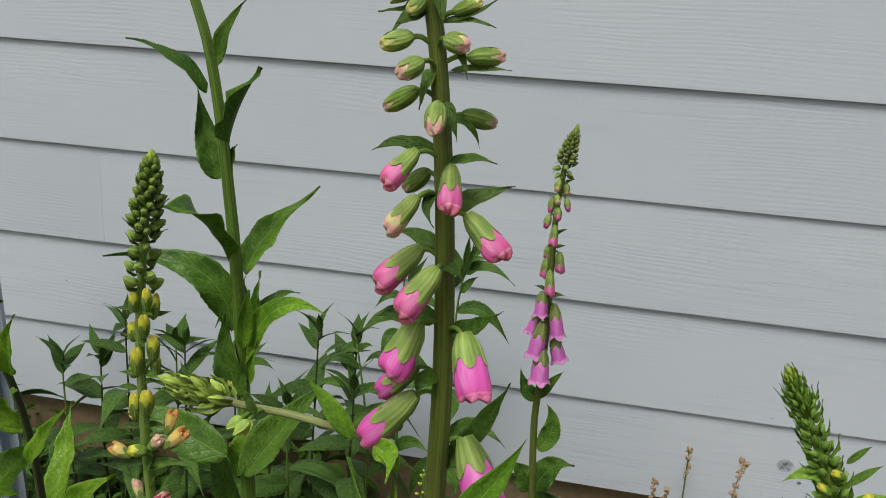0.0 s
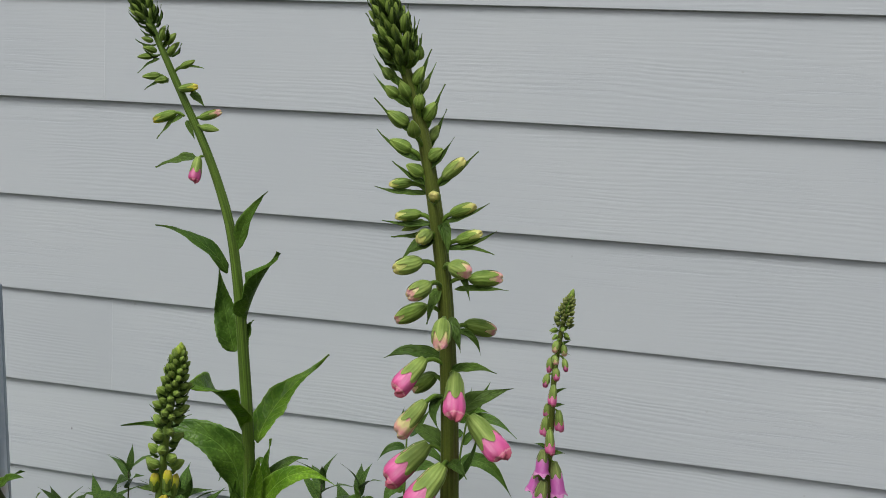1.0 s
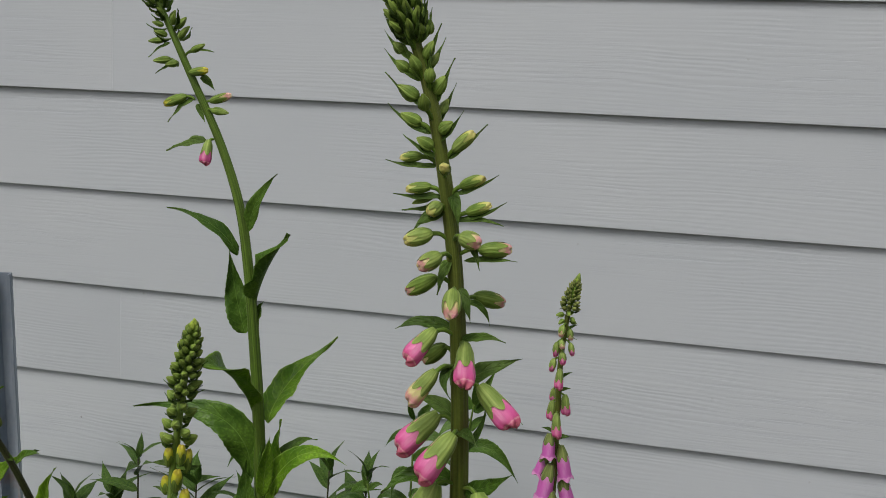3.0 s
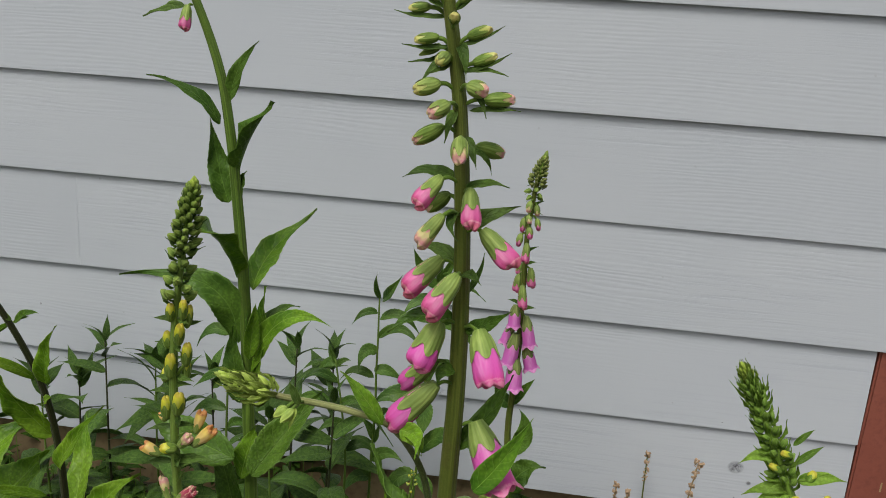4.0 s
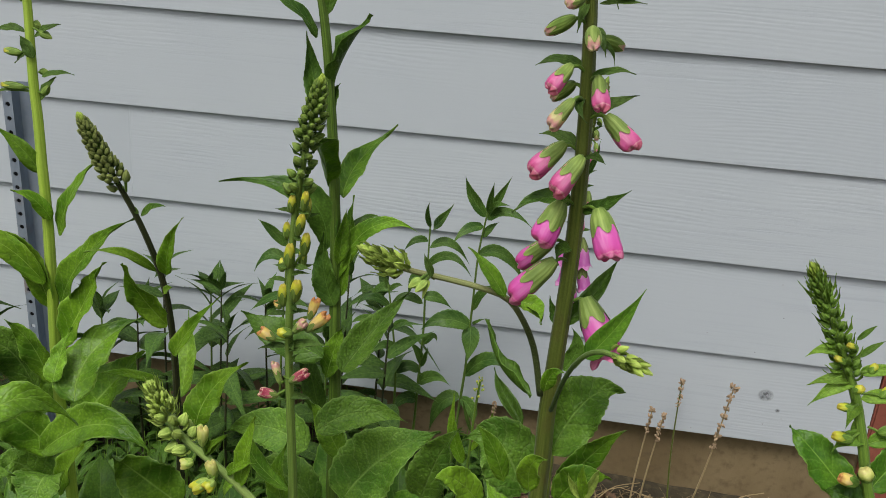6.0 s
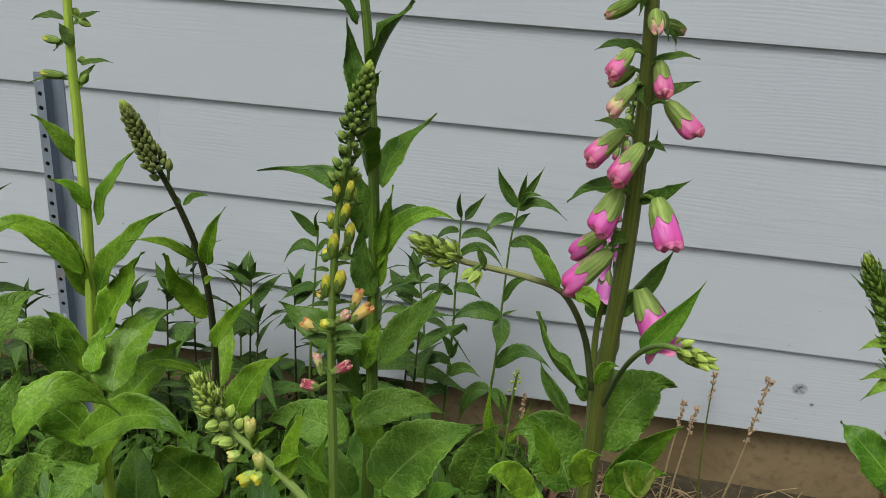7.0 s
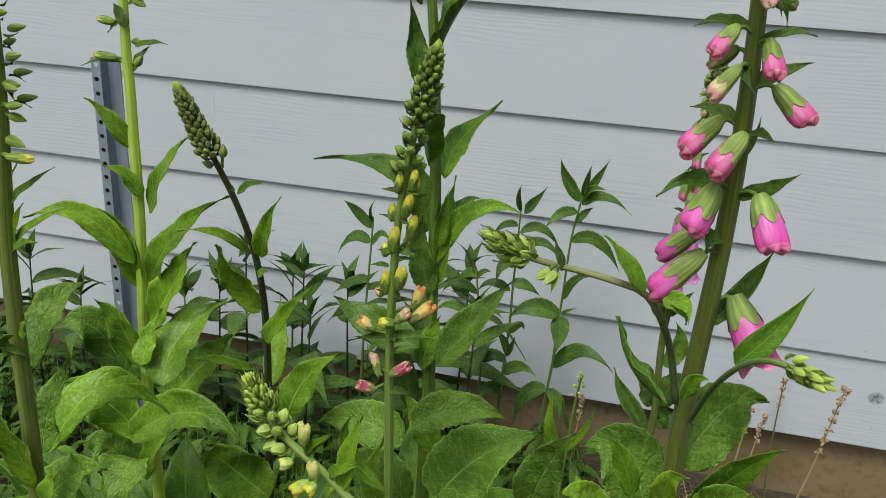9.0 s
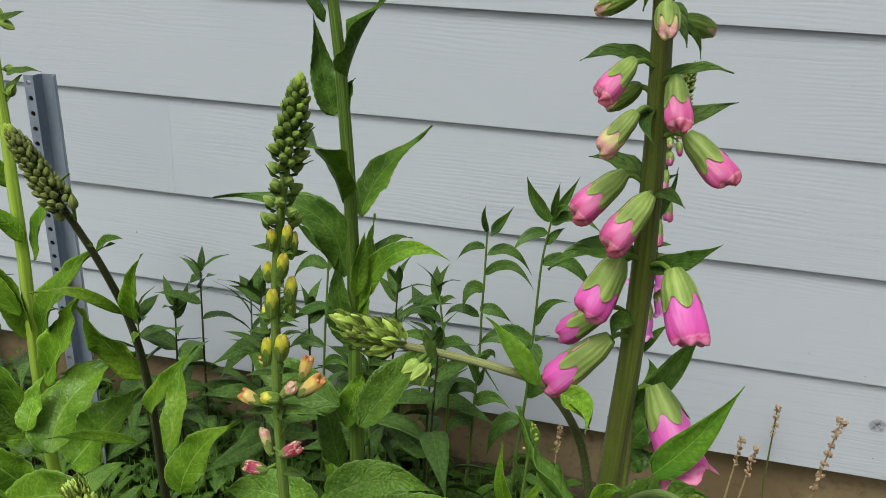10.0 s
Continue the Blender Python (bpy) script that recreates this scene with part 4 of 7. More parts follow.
floret(tall, "tip", (2.078, -1.047, 1.083), (2.076, -1.051, 1.088), (2.0700, -1.0562, 1.0820), 0.0098, CREAM, CALYX, 57)
leaf(tall, (2.078, -1.047, 1.083), (2.072, -1.055, 1.078), (2.065, -1.060, 1.077), 0.0036, mat=BRACT)
floret(tall, "green", (2.056, -1.050, 1.175), (2.049, -1.050, 1.180), (2.0447, -1.0517, 1.1860), 0.0061, CREAM, CALYX_DARK, 22)
leaf(tall, (2.056, -1.050, 1.175), (2.046, -1.052, 1.178), (2.040, -1.054, 1.191), 0.0036, mat=BRACT)
floret(tall, "green", (2.058, -1.052, 1.173), (2.057, -1.054, 1.178), (2.0536, -1.0583, 1.1866), 0.0060, CREAM, CALYX_DARK, 59)
leaf(tall, (2.058, -1.052, 1.173), (2.055, -1.057, 1.177), (2.051, -1.061, 1.192), 0.0036, mat=BRACT)
floret(tall, "green", (2.059, -1.051, 1.176), (2.062, -1.054, 1.181), (2.0611, -1.0583, 1.1870), 0.0055, CREAM, CALYX_DARK, 24)
leaf(tall, (2.059, -1.051, 1.176), (2.061, -1.058, 1.179), (2.061, -1.062, 1.192), 0.0036, mat=BRACT)
floret(tall, "green", (2.059, -1.050, 1.176), (2.065, -1.050, 1.181), (2.0659, -1.0517, 1.1887), 0.0055, CREAM, CALYX_DARK, 61)
leaf(tall, (2.059, -1.050, 1.176), (2.065, -1.052, 1.179), (2.067, -1.054, 1.195), 0.0036, mat=BRACT)
floret(tall, "green", (2.055, -1.052, 1.183), (2.056, -1.055, 1.188), (2.0551, -1.0584, 1.1949), 0.0055, CREAM, CALYX_DARK, 26)
leaf(tall, (2.055, -1.052, 1.183), (2.055, -1.058, 1.186), (2.054, -1.062, 1.201), 0.0036, mat=BRACT)
floret(tall, "green", (2.057, -1.051, 1.183), (2.060, -1.051, 1.188), (2.0626, -1.0527, 1.1957), 0.0052, CREAM, CALYX_DARK, 63)
leaf(tall, (2.057, -1.051, 1.183), (2.062, -1.053, 1.186), (2.065, -1.054, 1.202), 0.0036, mat=BRACT)
floret(tall, "tip", (2.080, -1.046, 1.067), (2.072, -1.052, 1.071), (2.057, -1.058, 1.066), 0.0113, CREAM, CALYX, 0)
floret(tall, "tip", (2.084, -1.047, 1.067), (2.089, -1.057, 1.071), (2.102, -1.060, 1.068), 0.0116, BLUSH, CALYX, 20)
floret(tall, "tip", (2.086, -1.044, 1.058), (2.099, -1.046, 1.062), (2.117, -1.040, 1.063), 0.0107, BLUSH, CALYX_DARK, 0)
floret(tall, "tip", (2.083, -1.046, 1.056), (2.079, -1.059, 1.060), (2.068, -1.067, 1.053), 0.0116, BLUSH, CALYX, 10)
floret(tall, "tip", (2.083, -1.045, 1.041), (2.075, -1.051, 1.045), (2.056, -1.044, 1.033), 0.0112, BLUSH, CALYX_DARK, 0)
floret(tall, "tip", (2.086, -1.046, 1.036), (2.087, -1.058, 1.040), (2.089, -1.073, 1.027), 0.0122, BLUSH, CALYX, 30)
floret(tall, "tip", (2.088, -1.040, 1.027), (2.095, -1.029, 1.031), (2.112, -1.017, 1.025), 0.0114, BLUSH, CALYX_DARK, 0)
floret(tall, "bell", (2.086, -1.044, 1.010), (2.076, -1.052, 1.014), (2.063, -1.067, 0.998), 0.0136, PINK, CALYX, 0)
floret(tall, "tip", (2.086, -1.040, 0.997), (2.080, -1.039, 1.001), (2.065, -1.031, 0.987), 0.0111, BLUSH, CALYX_DARK, 0)
floret(tall, "bell", (2.090, -1.044, 1.004), (2.095, -1.054, 1.008), (2.099, -1.075, 0.989), 0.0140, PINK, CALYX, 18)
floret(tall, "bell", (2.088, -1.043, 0.989), (2.080, -1.063, 0.993), (2.066, -1.069, 0.974), 0.0125, BLUSH, CALYX, 0)
floret(tall, "bell", (2.093, -1.042, 0.978), (2.104, -1.049, 0.982), (2.126, -1.057, 0.962), 0.0166, PINK, CALYX, 0)
floret(tall, "bell", (2.088, -1.040, 0.954), (2.078, -1.040, 0.958), (2.056, -1.053, 0.937), 0.0172, PINK, CALYX, 0)
floret(tall, "bell", (2.091, -1.043, 0.949), (2.091, -1.056, 0.953), (2.074, -1.071, 0.929), 0.0178, PINK, CALYX, 0)
floret(tall, "bell", (2.090, -1.041, 0.915), (2.081, -1.053, 0.919), (2.068, -1.062, 0.889), 0.0219, MAGENTA, CALYX, 18)
floret(tall, "bell", (2.089, -1.037, 0.882), (2.078, -1.040, 0.886), (2.054, -1.029, 0.859), 0.0167, MAGENTA, CALYX, 0)
floret(tall, "bell", (2.091, -1.039, 0.870), (2.081, -1.052, 0.874), (2.051, -1.057, 0.842), 0.0205, MAGENTA, CALYX, 0)
floret(tall, "flare", (2.095, -1.040, 0.912), (2.107, -1.053, 0.916), (2.119, -1.074, 0.887), 0.0228, MAGENTA, CALYX, 18)
floret(tall, "open", (2.097, -1.033, 0.835), (2.108, -1.032, 0.839), (2.131, -1.055, 0.799), 0.0310, MAGENTA, CALYX, 0)
leaf(tall, (2.085, -1.043, 1.013), (2.065, -1.049, 1.022), (2.052, -1.051, 1.012), 0.0075, mat=BRACT)
leaf(tall, (2.090, -1.044, 1.006), (2.105, -1.057, 1.017), (2.119, -1.059, 1.013), 0.0056, mat=BRACT)
leaf(tall, (2.093, -1.041, 0.980), (2.104, -1.037, 0.989), (2.126, -1.029, 0.995), 0.0106, mat=BRACT)
leaf(tall, (2.088, -1.043, 0.992), (2.079, -1.062, 0.988), (2.091, -1.070, 0.980), 0.0057, mat=BRACT)
leaf(tall, (2.088, -1.037, 0.955), (2.076, -1.030, 0.965), (2.059, -1.025, 0.961), 0.0094, mat=BRACT)
leaf(tall, (2.092, -1.043, 0.950), (2.100, -1.062, 0.959), (2.107, -1.067, 0.952), 0.0071, mat=BRACT)
leaf(tall, (2.094, -1.036, 0.933), (2.104, -1.021, 0.943), (2.104, -1.018, 0.958), 0.0042, mat=LEAF_DARK)
leaf(tall, (2.089, -1.036, 0.914), (2.066, -1.041, 0.925), (2.046, -1.050, 0.907), 0.0127, mat=LEAF_DARK)
leaf(tall, (2.096, -1.040, 0.910), (2.113, -1.051, 0.919), (2.127, -1.058, 0.934), 0.0102, mat=LEAF_DARK, wave=1.6)
leaf(tall, (2.093, -1.029, 0.812), (2.125, -1.011, 0.844), (2.130, -1.013, 0.869), 0.0133, mat=LEAF_DARK, fold=0.7)
leaf(tall, (2.056, -1.049, 0.836), (2.079, -1.070, 0.851), (2.075, -1.091, 0.841), 0.0108, mat=LEAF)
leaf(tall, (2.092, -1.042, 0.881), (2.080, -1.050, 0.886), (2.083, -1.054, 0.874), 0.0094, mat=LEAF_DARK)
leaf(tall, (2.081, -1.046, 1.055), (2.080, -1.052, 1.050), (2.077, -1.056, 1.036), 0.0062, mat=BRACT)
leaf(tall, (2.090, -1.050, 1.040), (2.094, -1.056, 1.034), (2.098, -1.058, 1.022), 0.0062, mat=BRACT)
leaf(tall, (2.092, -1.042, 1.030), (2.103, -1.038, 1.030), (2.106, -1.034, 1.014), 0.0040, mat=BRACT)
leaf(tall, (2.090, -1.044, 1.055), (2.106, -1.046, 1.058), (2.121, -1.044, 1.057), 0.0036, mat=BRACT)
leaf(tall, (2.090, -1.046, 1.072), (2.098, -1.056, 1.064), (2.102, -1.060, 1.053), 0.0046, mat=BRACT)
leaf(tall, (2.087, -1.046, 1.078), (2.100, -1.048, 1.082), (2.112, -1.046, 1.077), 0.0032, mat=BRACT)
leaf(tall, (2.082, -1.050, 1.093), (2.086, -1.056, 1.092), (2.088, -1.056, 1.074), 0.0066, mat=BRACT)
leaf(tall, (2.076, -1.048, 1.084), (2.066, -1.052, 1.083), (2.060, -1.054, 1.068), 0.0046, mat=BRACT)
leaf(tall, (2.112, -1.062, 0.804), (2.129, -1.065, 0.826), (2.147, -1.068, 0.867), 0.0169, mat=LEAF_BED, label='broad bright leaf', wave=0.2)
leaf(tall, (2.076, -1.046, 0.757), (2.040, -1.040, 0.772), (2.036, -1.028, 0.810), 0.0125, mat=LEAF_DARK, wave=1.8, fold=1.3, roll=55)
leaf(tall, (2.072, -0.975, 0.684), (2.048, -0.950, 0.706), (2.040, -0.945, 0.724), 0.0130, mat=LEAF_DARK, wave=1.4, fold=0.7)
leaf(tall, (2.098, -1.016, 0.690), (2.122, -1.000, 0.757), (2.151, -0.985, 0.736), 0.0441, mat=LEAF_QUILT, wave=1.5, fold=0.5)
leaf(tall, (2.103, -1.060, 0.680), (2.129, -1.080, 0.745), (2.144, -1.100, 0.770), 0.0201, mat=LEAF, shape=1.05)
leaf(tall, (2.123, -1.100, 0.707), (2.116, -1.105, 0.731), (2.118, -1.110, 0.745), 0.0077, mat=LEAF_BRIGHT)
leaf(tall, (2.123, -1.100, 0.707), (2.128, -1.105, 0.733), (2.129, -1.110, 0.742), 0.0069, mat=BRACT_PALE)
leaf(tall, (2.123, -1.100, 0.707), (2.110, -1.105, 0.721), (2.108, -1.110, 0.735), 0.0062, mat=BRACT_PALE)
leaf(tall, (2.078, -1.010, 0.640), (2.056, -1.002, 0.706), (2.022, -0.994, 0.676), 0.0540, mat=LEAF_QUILT, wave=0.7)
leaf(tall, (2.082, -1.080, 0.695), (2.076, -1.090, 0.734), (2.093, -1.100, 0.737), 0.0177, mat=LEAF_BRIGHT)
leaf(tall, (2.044, -1.100, 0.693), (2.024, -1.115, 0.730), (2.013, -1.130, 0.726), 0.0217, mat=LEAF_BRIGHT)
leaf(tall, (2.106, -1.070, 0.683), (2.118, -1.085, 0.724), (2.140, -1.100, 0.728), 0.0242, mat=LEAF)
leaf(tall, (2.085, -1.056, 0.768), (2.087, -1.059, 0.793), (2.099, -1.062, 0.789), 0.0113, mat=LEAF_BRIGHT, roll=20)
arc = shoot(tall, [(2.083, -1.034, 0.752), (2.072, -1.032, 0.796), (2.052, -1.046, 0.835), (2.028, -1.052, 0.846), (2.004, -1.055, 0.851), (1.971, -1.066, 0.860), (1.946, -1.080, 0.876)], 0.0027, 0.0021, STEM_TAN)
spike(tall, arc[::-1], 0.001, 0.036, 28, 0.0062, 0.0108, [(1.0, "green", PINK)], CALYX_LIME, BRACT_PALE, (2, 30), 0.54, 1.65, 0.1, 8, 0.0, 0.0028, 0.0, 0.0030)
floret(tall, "green", (1.993, -1.050, 0.848), (1.987, -1.076, 0.857), (1.979, -1.080, 0.851), 0.0085, PINK, CALYX_PALE, 0)
floret(tall, "green", (1.993, -1.050, 0.848), (1.991, -1.076, 0.856), (1.985, -1.084, 0.850), 0.0077, PINK, CALYX_PALE, 0)
leaf(tall, (2.048, -1.062, 0.845), (2.034, -1.061, 0.867), (2.018, -1.060, 0.880), 0.0109, mat=LEAF)
leaf(tall, (2.060, -1.062, 0.843), (2.073, -1.066, 0.845), (2.077, -1.070, 0.830), 0.0132, mat=LEAF_BRIGHT)
leaf(tall, (1.995, -1.076, 0.860), (1.991, -1.076, 0.871), (1.988, -1.076, 0.877), 0.0054, mat=BRACT)
leaf(tall, (1.993, -1.076, 0.857), (1.991, -1.078, 0.852), (1.989, -1.080, 0.841), 0.0039, mat=BRACT_PALE)
leaf(tall, (1.984, -0.967, 0.585), (1.996, -0.976, 0.648), (2.017, -0.984, 0.680), 0.0378, mat=LEAF_QUILT)
leaf(tall, (2.062, -1.072, 0.693), (2.052, -1.072, 0.730), (2.036, -1.072, 0.741), 0.0156, mat=LEAF_BRIGHT)
curl = shoot(tall, [(2.092, -1.055, 0.752), (2.097, -1.080, 0.791), (2.103, -1.110, 0.824), (2.112, -1.130, 0.843), (2.123, -1.150, 0.852), (2.140, -1.155, 0.848)], 0.0019, 0.0018, STEM_CURL)
spike(tall, curl[::-1], 0.001, 0.020, 12, 0.0062, 0.0098, [(1.0, "green", PINK)], CALYX_LIME, BRACT_PALE, (4, 34), 0.58, 1.15, 0.0, 9, 0.0, 0.0022, 0.0, 0.0022)

# the green-stemmed foxglove, not yet in flower
left = plant("foxglove", "tall foxglove, green buds nodding at the tip, one pink bud", "foxglove", (1.844, -0.771, -0.030), [(1.707, -0.776, 1.281), (1.740, -0.775, 1.218), (1.769, -0.774, 1.158), (1.797, -0.772, 1.098), (1.817, -0.771, 1.038), (1.826, -0.770, 0.978), (1.831, -0.769, 0.918), (1.835, -0.768, 0.858), (1.838, -0.768, 0.798), (1.840, -0.768, 0.738), (1.841, -0.769, 0.678), (1.842, -0.769, 0.618), (1.843, -0.769, 0.558), (1.843, -0.770, 0.498)], 0.0016, 0.01, STEM_RIBBED, "foxgloves", 0.66)
pts = LINES[left.name]
spike(left, pts, 0.001, 0.070, 96, 0.0056, 0.0104, [(1.0, "green", PINK)], CALYX_DARK, BRACT, (1, 42), 0.46, 1.35, 0.30, 5, 0.0, 0.0040, 0.10, 0.0042)
spike(left, pts, 0.072, 0.100, 9, 0.0104, 0.0120, [(1.0, "green", PINK)], CALYX_DARK, BRACT, (44, 62), 0.52, 1.4, 0.0, 15, 0.0, 0.004, 0.0)
floret(left, "green", (1.744, -0.775, 1.191), (1.742, -0.775, 1.191), (1.725, -0.775, 1.189), 0.0070, PINK, CALYX_DARK, 0)
floret(left, "green", (1.752, -0.774, 1.171), (1.748, -0.774, 1.173), (1.729, -0.774, 1.171), 0.0081, PINK, CALYX_DARK, 0)
floret(left, "green", (1.755, -0.774, 1.167), (1.760, -0.782, 1.170), (1.749, -0.786, 1.167), 0.0080, PINK, CALYX_DARK, 0)
floret(left, "green", (1.750, -0.775, 1.199), (1.754, -0.775, 1.202), (1.765, -0.775, 1.212), 0.0086, PINK, CALYX_DARK, 0)
floret(left, "green", (1.759, -0.775, 1.191), (1.761, -0.781, 1.192), (1.770, -0.785, 1.201), 0.0080, PINK, CALYX_DARK, 0)
floret(left, "green", (1.763, -0.774, 1.177), (1.769, -0.774, 1.181), (1.784, -0.775, 1.188), 0.0075, PINK, CALYX_DARK, 0)
floret(left, "tip", (1.765, -0.774, 1.161), (1.770, -0.778, 1.161), (1.791, -0.782, 1.164), 0.0091, YELLOW, CALYX_DARK, 0)
floret(left, "tip", (1.772, -0.773, 1.136), (1.763, -0.773, 1.139), (1.739, -0.773, 1.130), 0.0109, YELLOW, CALYX_DARK, 0)
floret(left, "tip", (1.783, -0.773, 1.134), (1.788, -0.773, 1.135), (1.810, -0.773, 1.142), 0.0096, BLUSH, CALYX_DARK, 0)
floret(left, "green", (1.785, -0.773, 1.127), (1.791, -0.777, 1.127), (1.810, -0.779, 1.125), 0.0085, PINK, CALYX_DARK, 0)
floret(left, "bell", (1.791, -0.772, 1.099), (1.788, -0.776, 1.098), (1.787, -0.784, 1.075), 0.0128, PINK, CALYX, 0)
leaf(left, (1.783, -0.772, 1.098), (1.767, -0.772, 1.096), (1.740, -0.772, 1.086), 0.0098, mat=BRACT)
leaf(left, (1.771, -0.773, 1.137), (1.757, -0.774, 1.132), (1.743, -0.773, 1.113), 0.0065, mat=BRACT)
leaf(left, (1.765, -0.774, 1.179), (1.779, -0.775, 1.185), (1.793, -0.774, 1.181), 0.0043, mat=BRACT)
leaf(left, (1.779, -0.774, 1.158), (1.786, -0.774, 1.155), (1.794, -0.774, 1.145), 0.0075, mat=BRACT)
leaf(left, (1.774, -0.773, 1.132), (1.778, -0.773, 1.126), (1.783, -0.773, 1.113), 0.0054, mat=BRACT)
leaf(left, (1.748, -0.775, 1.188), (1.736, -0.775, 1.185), (1.724, -0.774, 1.174), 0.0038, mat=BRACT)
leaf(left, (1.754, -0.774, 1.169), (1.743, -0.774, 1.167), (1.731, -0.774, 1.159), 0.0038, mat=BRACT)
leaf(left, (1.826, -0.771, 1.011), (1.830, -0.771, 1.045), (1.857, -0.772, 1.070), 0.0132, mat=LEAF_DARK, roll=20)
leaf(left, (1.815, -0.770, 0.987), (1.803, -0.781, 1.025), (1.751, -0.791, 1.033), 0.0144, mat=LEAF_DARK, roll=25)
leaf(left, (1.834, -0.769, 0.942), (1.848, -0.780, 0.983), (1.878, -0.791, 1.016), 0.0200, mat=LEAF_DARK, roll=-45, fold=0.8, wave=1.5)
leaf(left, (1.820, -0.763, 0.906), (1.807, -0.761, 0.940), (1.801, -0.760, 0.992), 0.0240, mat=LEAF_DARK, roll=15, wave=1.5)
leaf(left, (1.829, -0.765, 0.911), (1.834, -0.765, 0.931), (1.839, -0.763, 0.941), 0.0130, mat=LEAF_DARK)
leaf(left, (1.847, -0.768, 0.816), (1.835, -0.718, 0.840), (1.886, -0.668, 0.882), 0.0282, mat=LEAF, label='long pointed leaf')
leaf(left, (1.830, -0.766, 0.827), (1.846, -0.850, 0.913), (1.838, -0.905, 0.918), 0.0320, mat=LEAF, shape=1.1, fold=0.5, wave=1.3, facing=(0.30, -0.25, 0.9))
leaf(left, (1.829, -0.768, 0.754), (1.837, -0.783, 0.850), (1.715, -0.798, 0.828), 0.0325, mat=LEAF_DARK, wave=0.9)
leaf(left, (1.838, -0.768, 0.715), (1.876, -0.778, 0.823), (1.939, -0.788, 0.791), 0.0229, mat=LEAF, wave=0.8)
leaf(left, (1.842, -0.748, 0.759), (1.864, -0.733, 0.791), (1.883, -0.718, 0.782), 0.0110, mat=LEAF_DARK)
leaf(left, (1.841, -0.777, 0.688), (1.823, -0.776, 0.728), (1.828, -0.776, 0.776), 0.0277, mat=LEAF_DARK)
leaf(left, (1.848, -0.773, 0.699), (1.856, -0.765, 0.773), (1.856, -0.758, 0.817), 0.0245, mat=LEAF, roll=-30)
leaf(left, (1.846, -0.778, 0.740), (1.851, -0.780, 0.784), (1.855, -0.780, 0.807), 0.0156, mat=LEAF, roll=30)
leaf(left, (1.874, -0.820, 0.465), (1.930, -0.845, 0.502), (1.888, -0.870, 0.426), 0.0558, mat=LEAF_QUILT)
leaf(left, (1.834, -0.820, 0.440), (1.792, -0.825, 0.519), (1.753, -0.830, 0.455), 0.0513, mat=LEAF_QUILT)
leaf(left, (1.835, -0.779, 0.595), (1.845, -0.780, 0.641), (1.855, -0.779, 0.664), 0.0249, mat=LEAF)
leaf(left, (1.825, -0.769, 0.534), (1.811, -0.766, 0.598), (1.797, -0.759, 0.631), 0.0259, mat=LEAF_DARK)
leaf(left, (1.870, -0.830, 0.518), (1.850, -0.831, 0.567), (1.830, -0.829, 0.592), 0.0279, mat=LEAF)
leaf(left, (1.838, -0.804, 0.634), (1.768, -0.802, 0.658), (1.738, -0.799, 0.677), 0.0390, mat=LEAF_DARK, wave=0.8)
leaf(left, (1.864, -0.821, 0.628), (1.894, -0.796, 0.674), (1.929, -0.770, 0.713), 0.0340, mat=LEAF_QUILT, fold=0.8, wave=0.8)
leaf(left, (1.855, -0.884, 0.588), (1.897, -0.868, 0.628), (1.950, -0.853, 0.594), 0.0365, mat=LEAF_QUILT, wave=0.9)
leaf(left, (1.877, -0.844, 0.477), (1.915, -0.835, 0.547), (1.983, -0.825, 0.570), 0.0735, mat=LEAF_QUILT, wave=0.6)
leaf(left, (1.844, -0.884, 0.563), (1.799, -0.881, 0.602), (1.746, -0.879, 0.565), 0.0451, mat=LEAF_QUILT, wave=0.8)

# the spike with yellow and apricot buds
gold = plant("foxglove", "foxglove spike with green, yellow and apricot buds", "foxglove", (1.857, -0.955, -0.030), [(1.882, -0.978, 0.977), (1.874, -0.973, 0.946), (1.866, -0.969, 0.914), (1.860, -0.965, 0.883), (1.855, -0.963, 0.852), (1.852, -0.961, 0.821), (1.850, -0.959, 0.789), (1.849, -0.958, 0.758), (1.848, -0.956, 0.727), (1.848, -0.955, 0.695), (1.849, -0.955, 0.664), (1.850, -0.955, 0.633), (1.851, -0.955, 0.601), (1.852, -0.955, 0.570)], 0.0015, 0.0062, STEM_SOFT, "foxgloves")
pts = LINES[gold.name]
spike(gold, pts, 0.001, 0.055, 74, 0.0044, 0.0084, [(1.0, "green", YELLOW)], CALYX_DARK, BRACT, (4, 62), 0.78, 1.2, 0.35, 11, 0.0, 0.004, 0.12, 0.0038)
spike(gold, pts, 0.054, 0.106, 18, 0.0086, 0.0102, [(1.0, "green", YELLOW)], CALYX_DARK, BRACT, (56, 55), 0.86, 1.1, 0.0, 12, 0.0, 0.0035, 0.0)
cupped(gold, (1.858, -0.964, 0.862), (1.853, -0.966, 0.859), (1.856, -0.970, 0.876), 0.0087, YELLOW, 23)
cupped(gold, (1.859, -0.964, 0.862), (1.865, -0.969, 0.863), (1.869, -0.974, 0.882), 0.0084, YELLOW, 23)
cupped(gold, (1.859, -0.963, 0.856), (1.864, -0.960, 0.852), (1.867, -0.959, 0.872), 0.0082, YELLOW, 64)
cupped(gold, (1.856, -0.962, 0.837), (1.848, -0.962, 0.833), (1.848, -0.963, 0.849), 0.0083, YELLOW, 64)
cupped(gold, (1.856, -0.962, 0.837), (1.860, -0.968, 0.840), (1.866, -0.975, 0.862), 0.0101, YELLOW, 44)
cupped(gold, (1.854, -0.960, 0.808), (1.849, -0.962, 0.806), (1.853, -0.967, 0.831), 0.0114, YELLOW, 34)
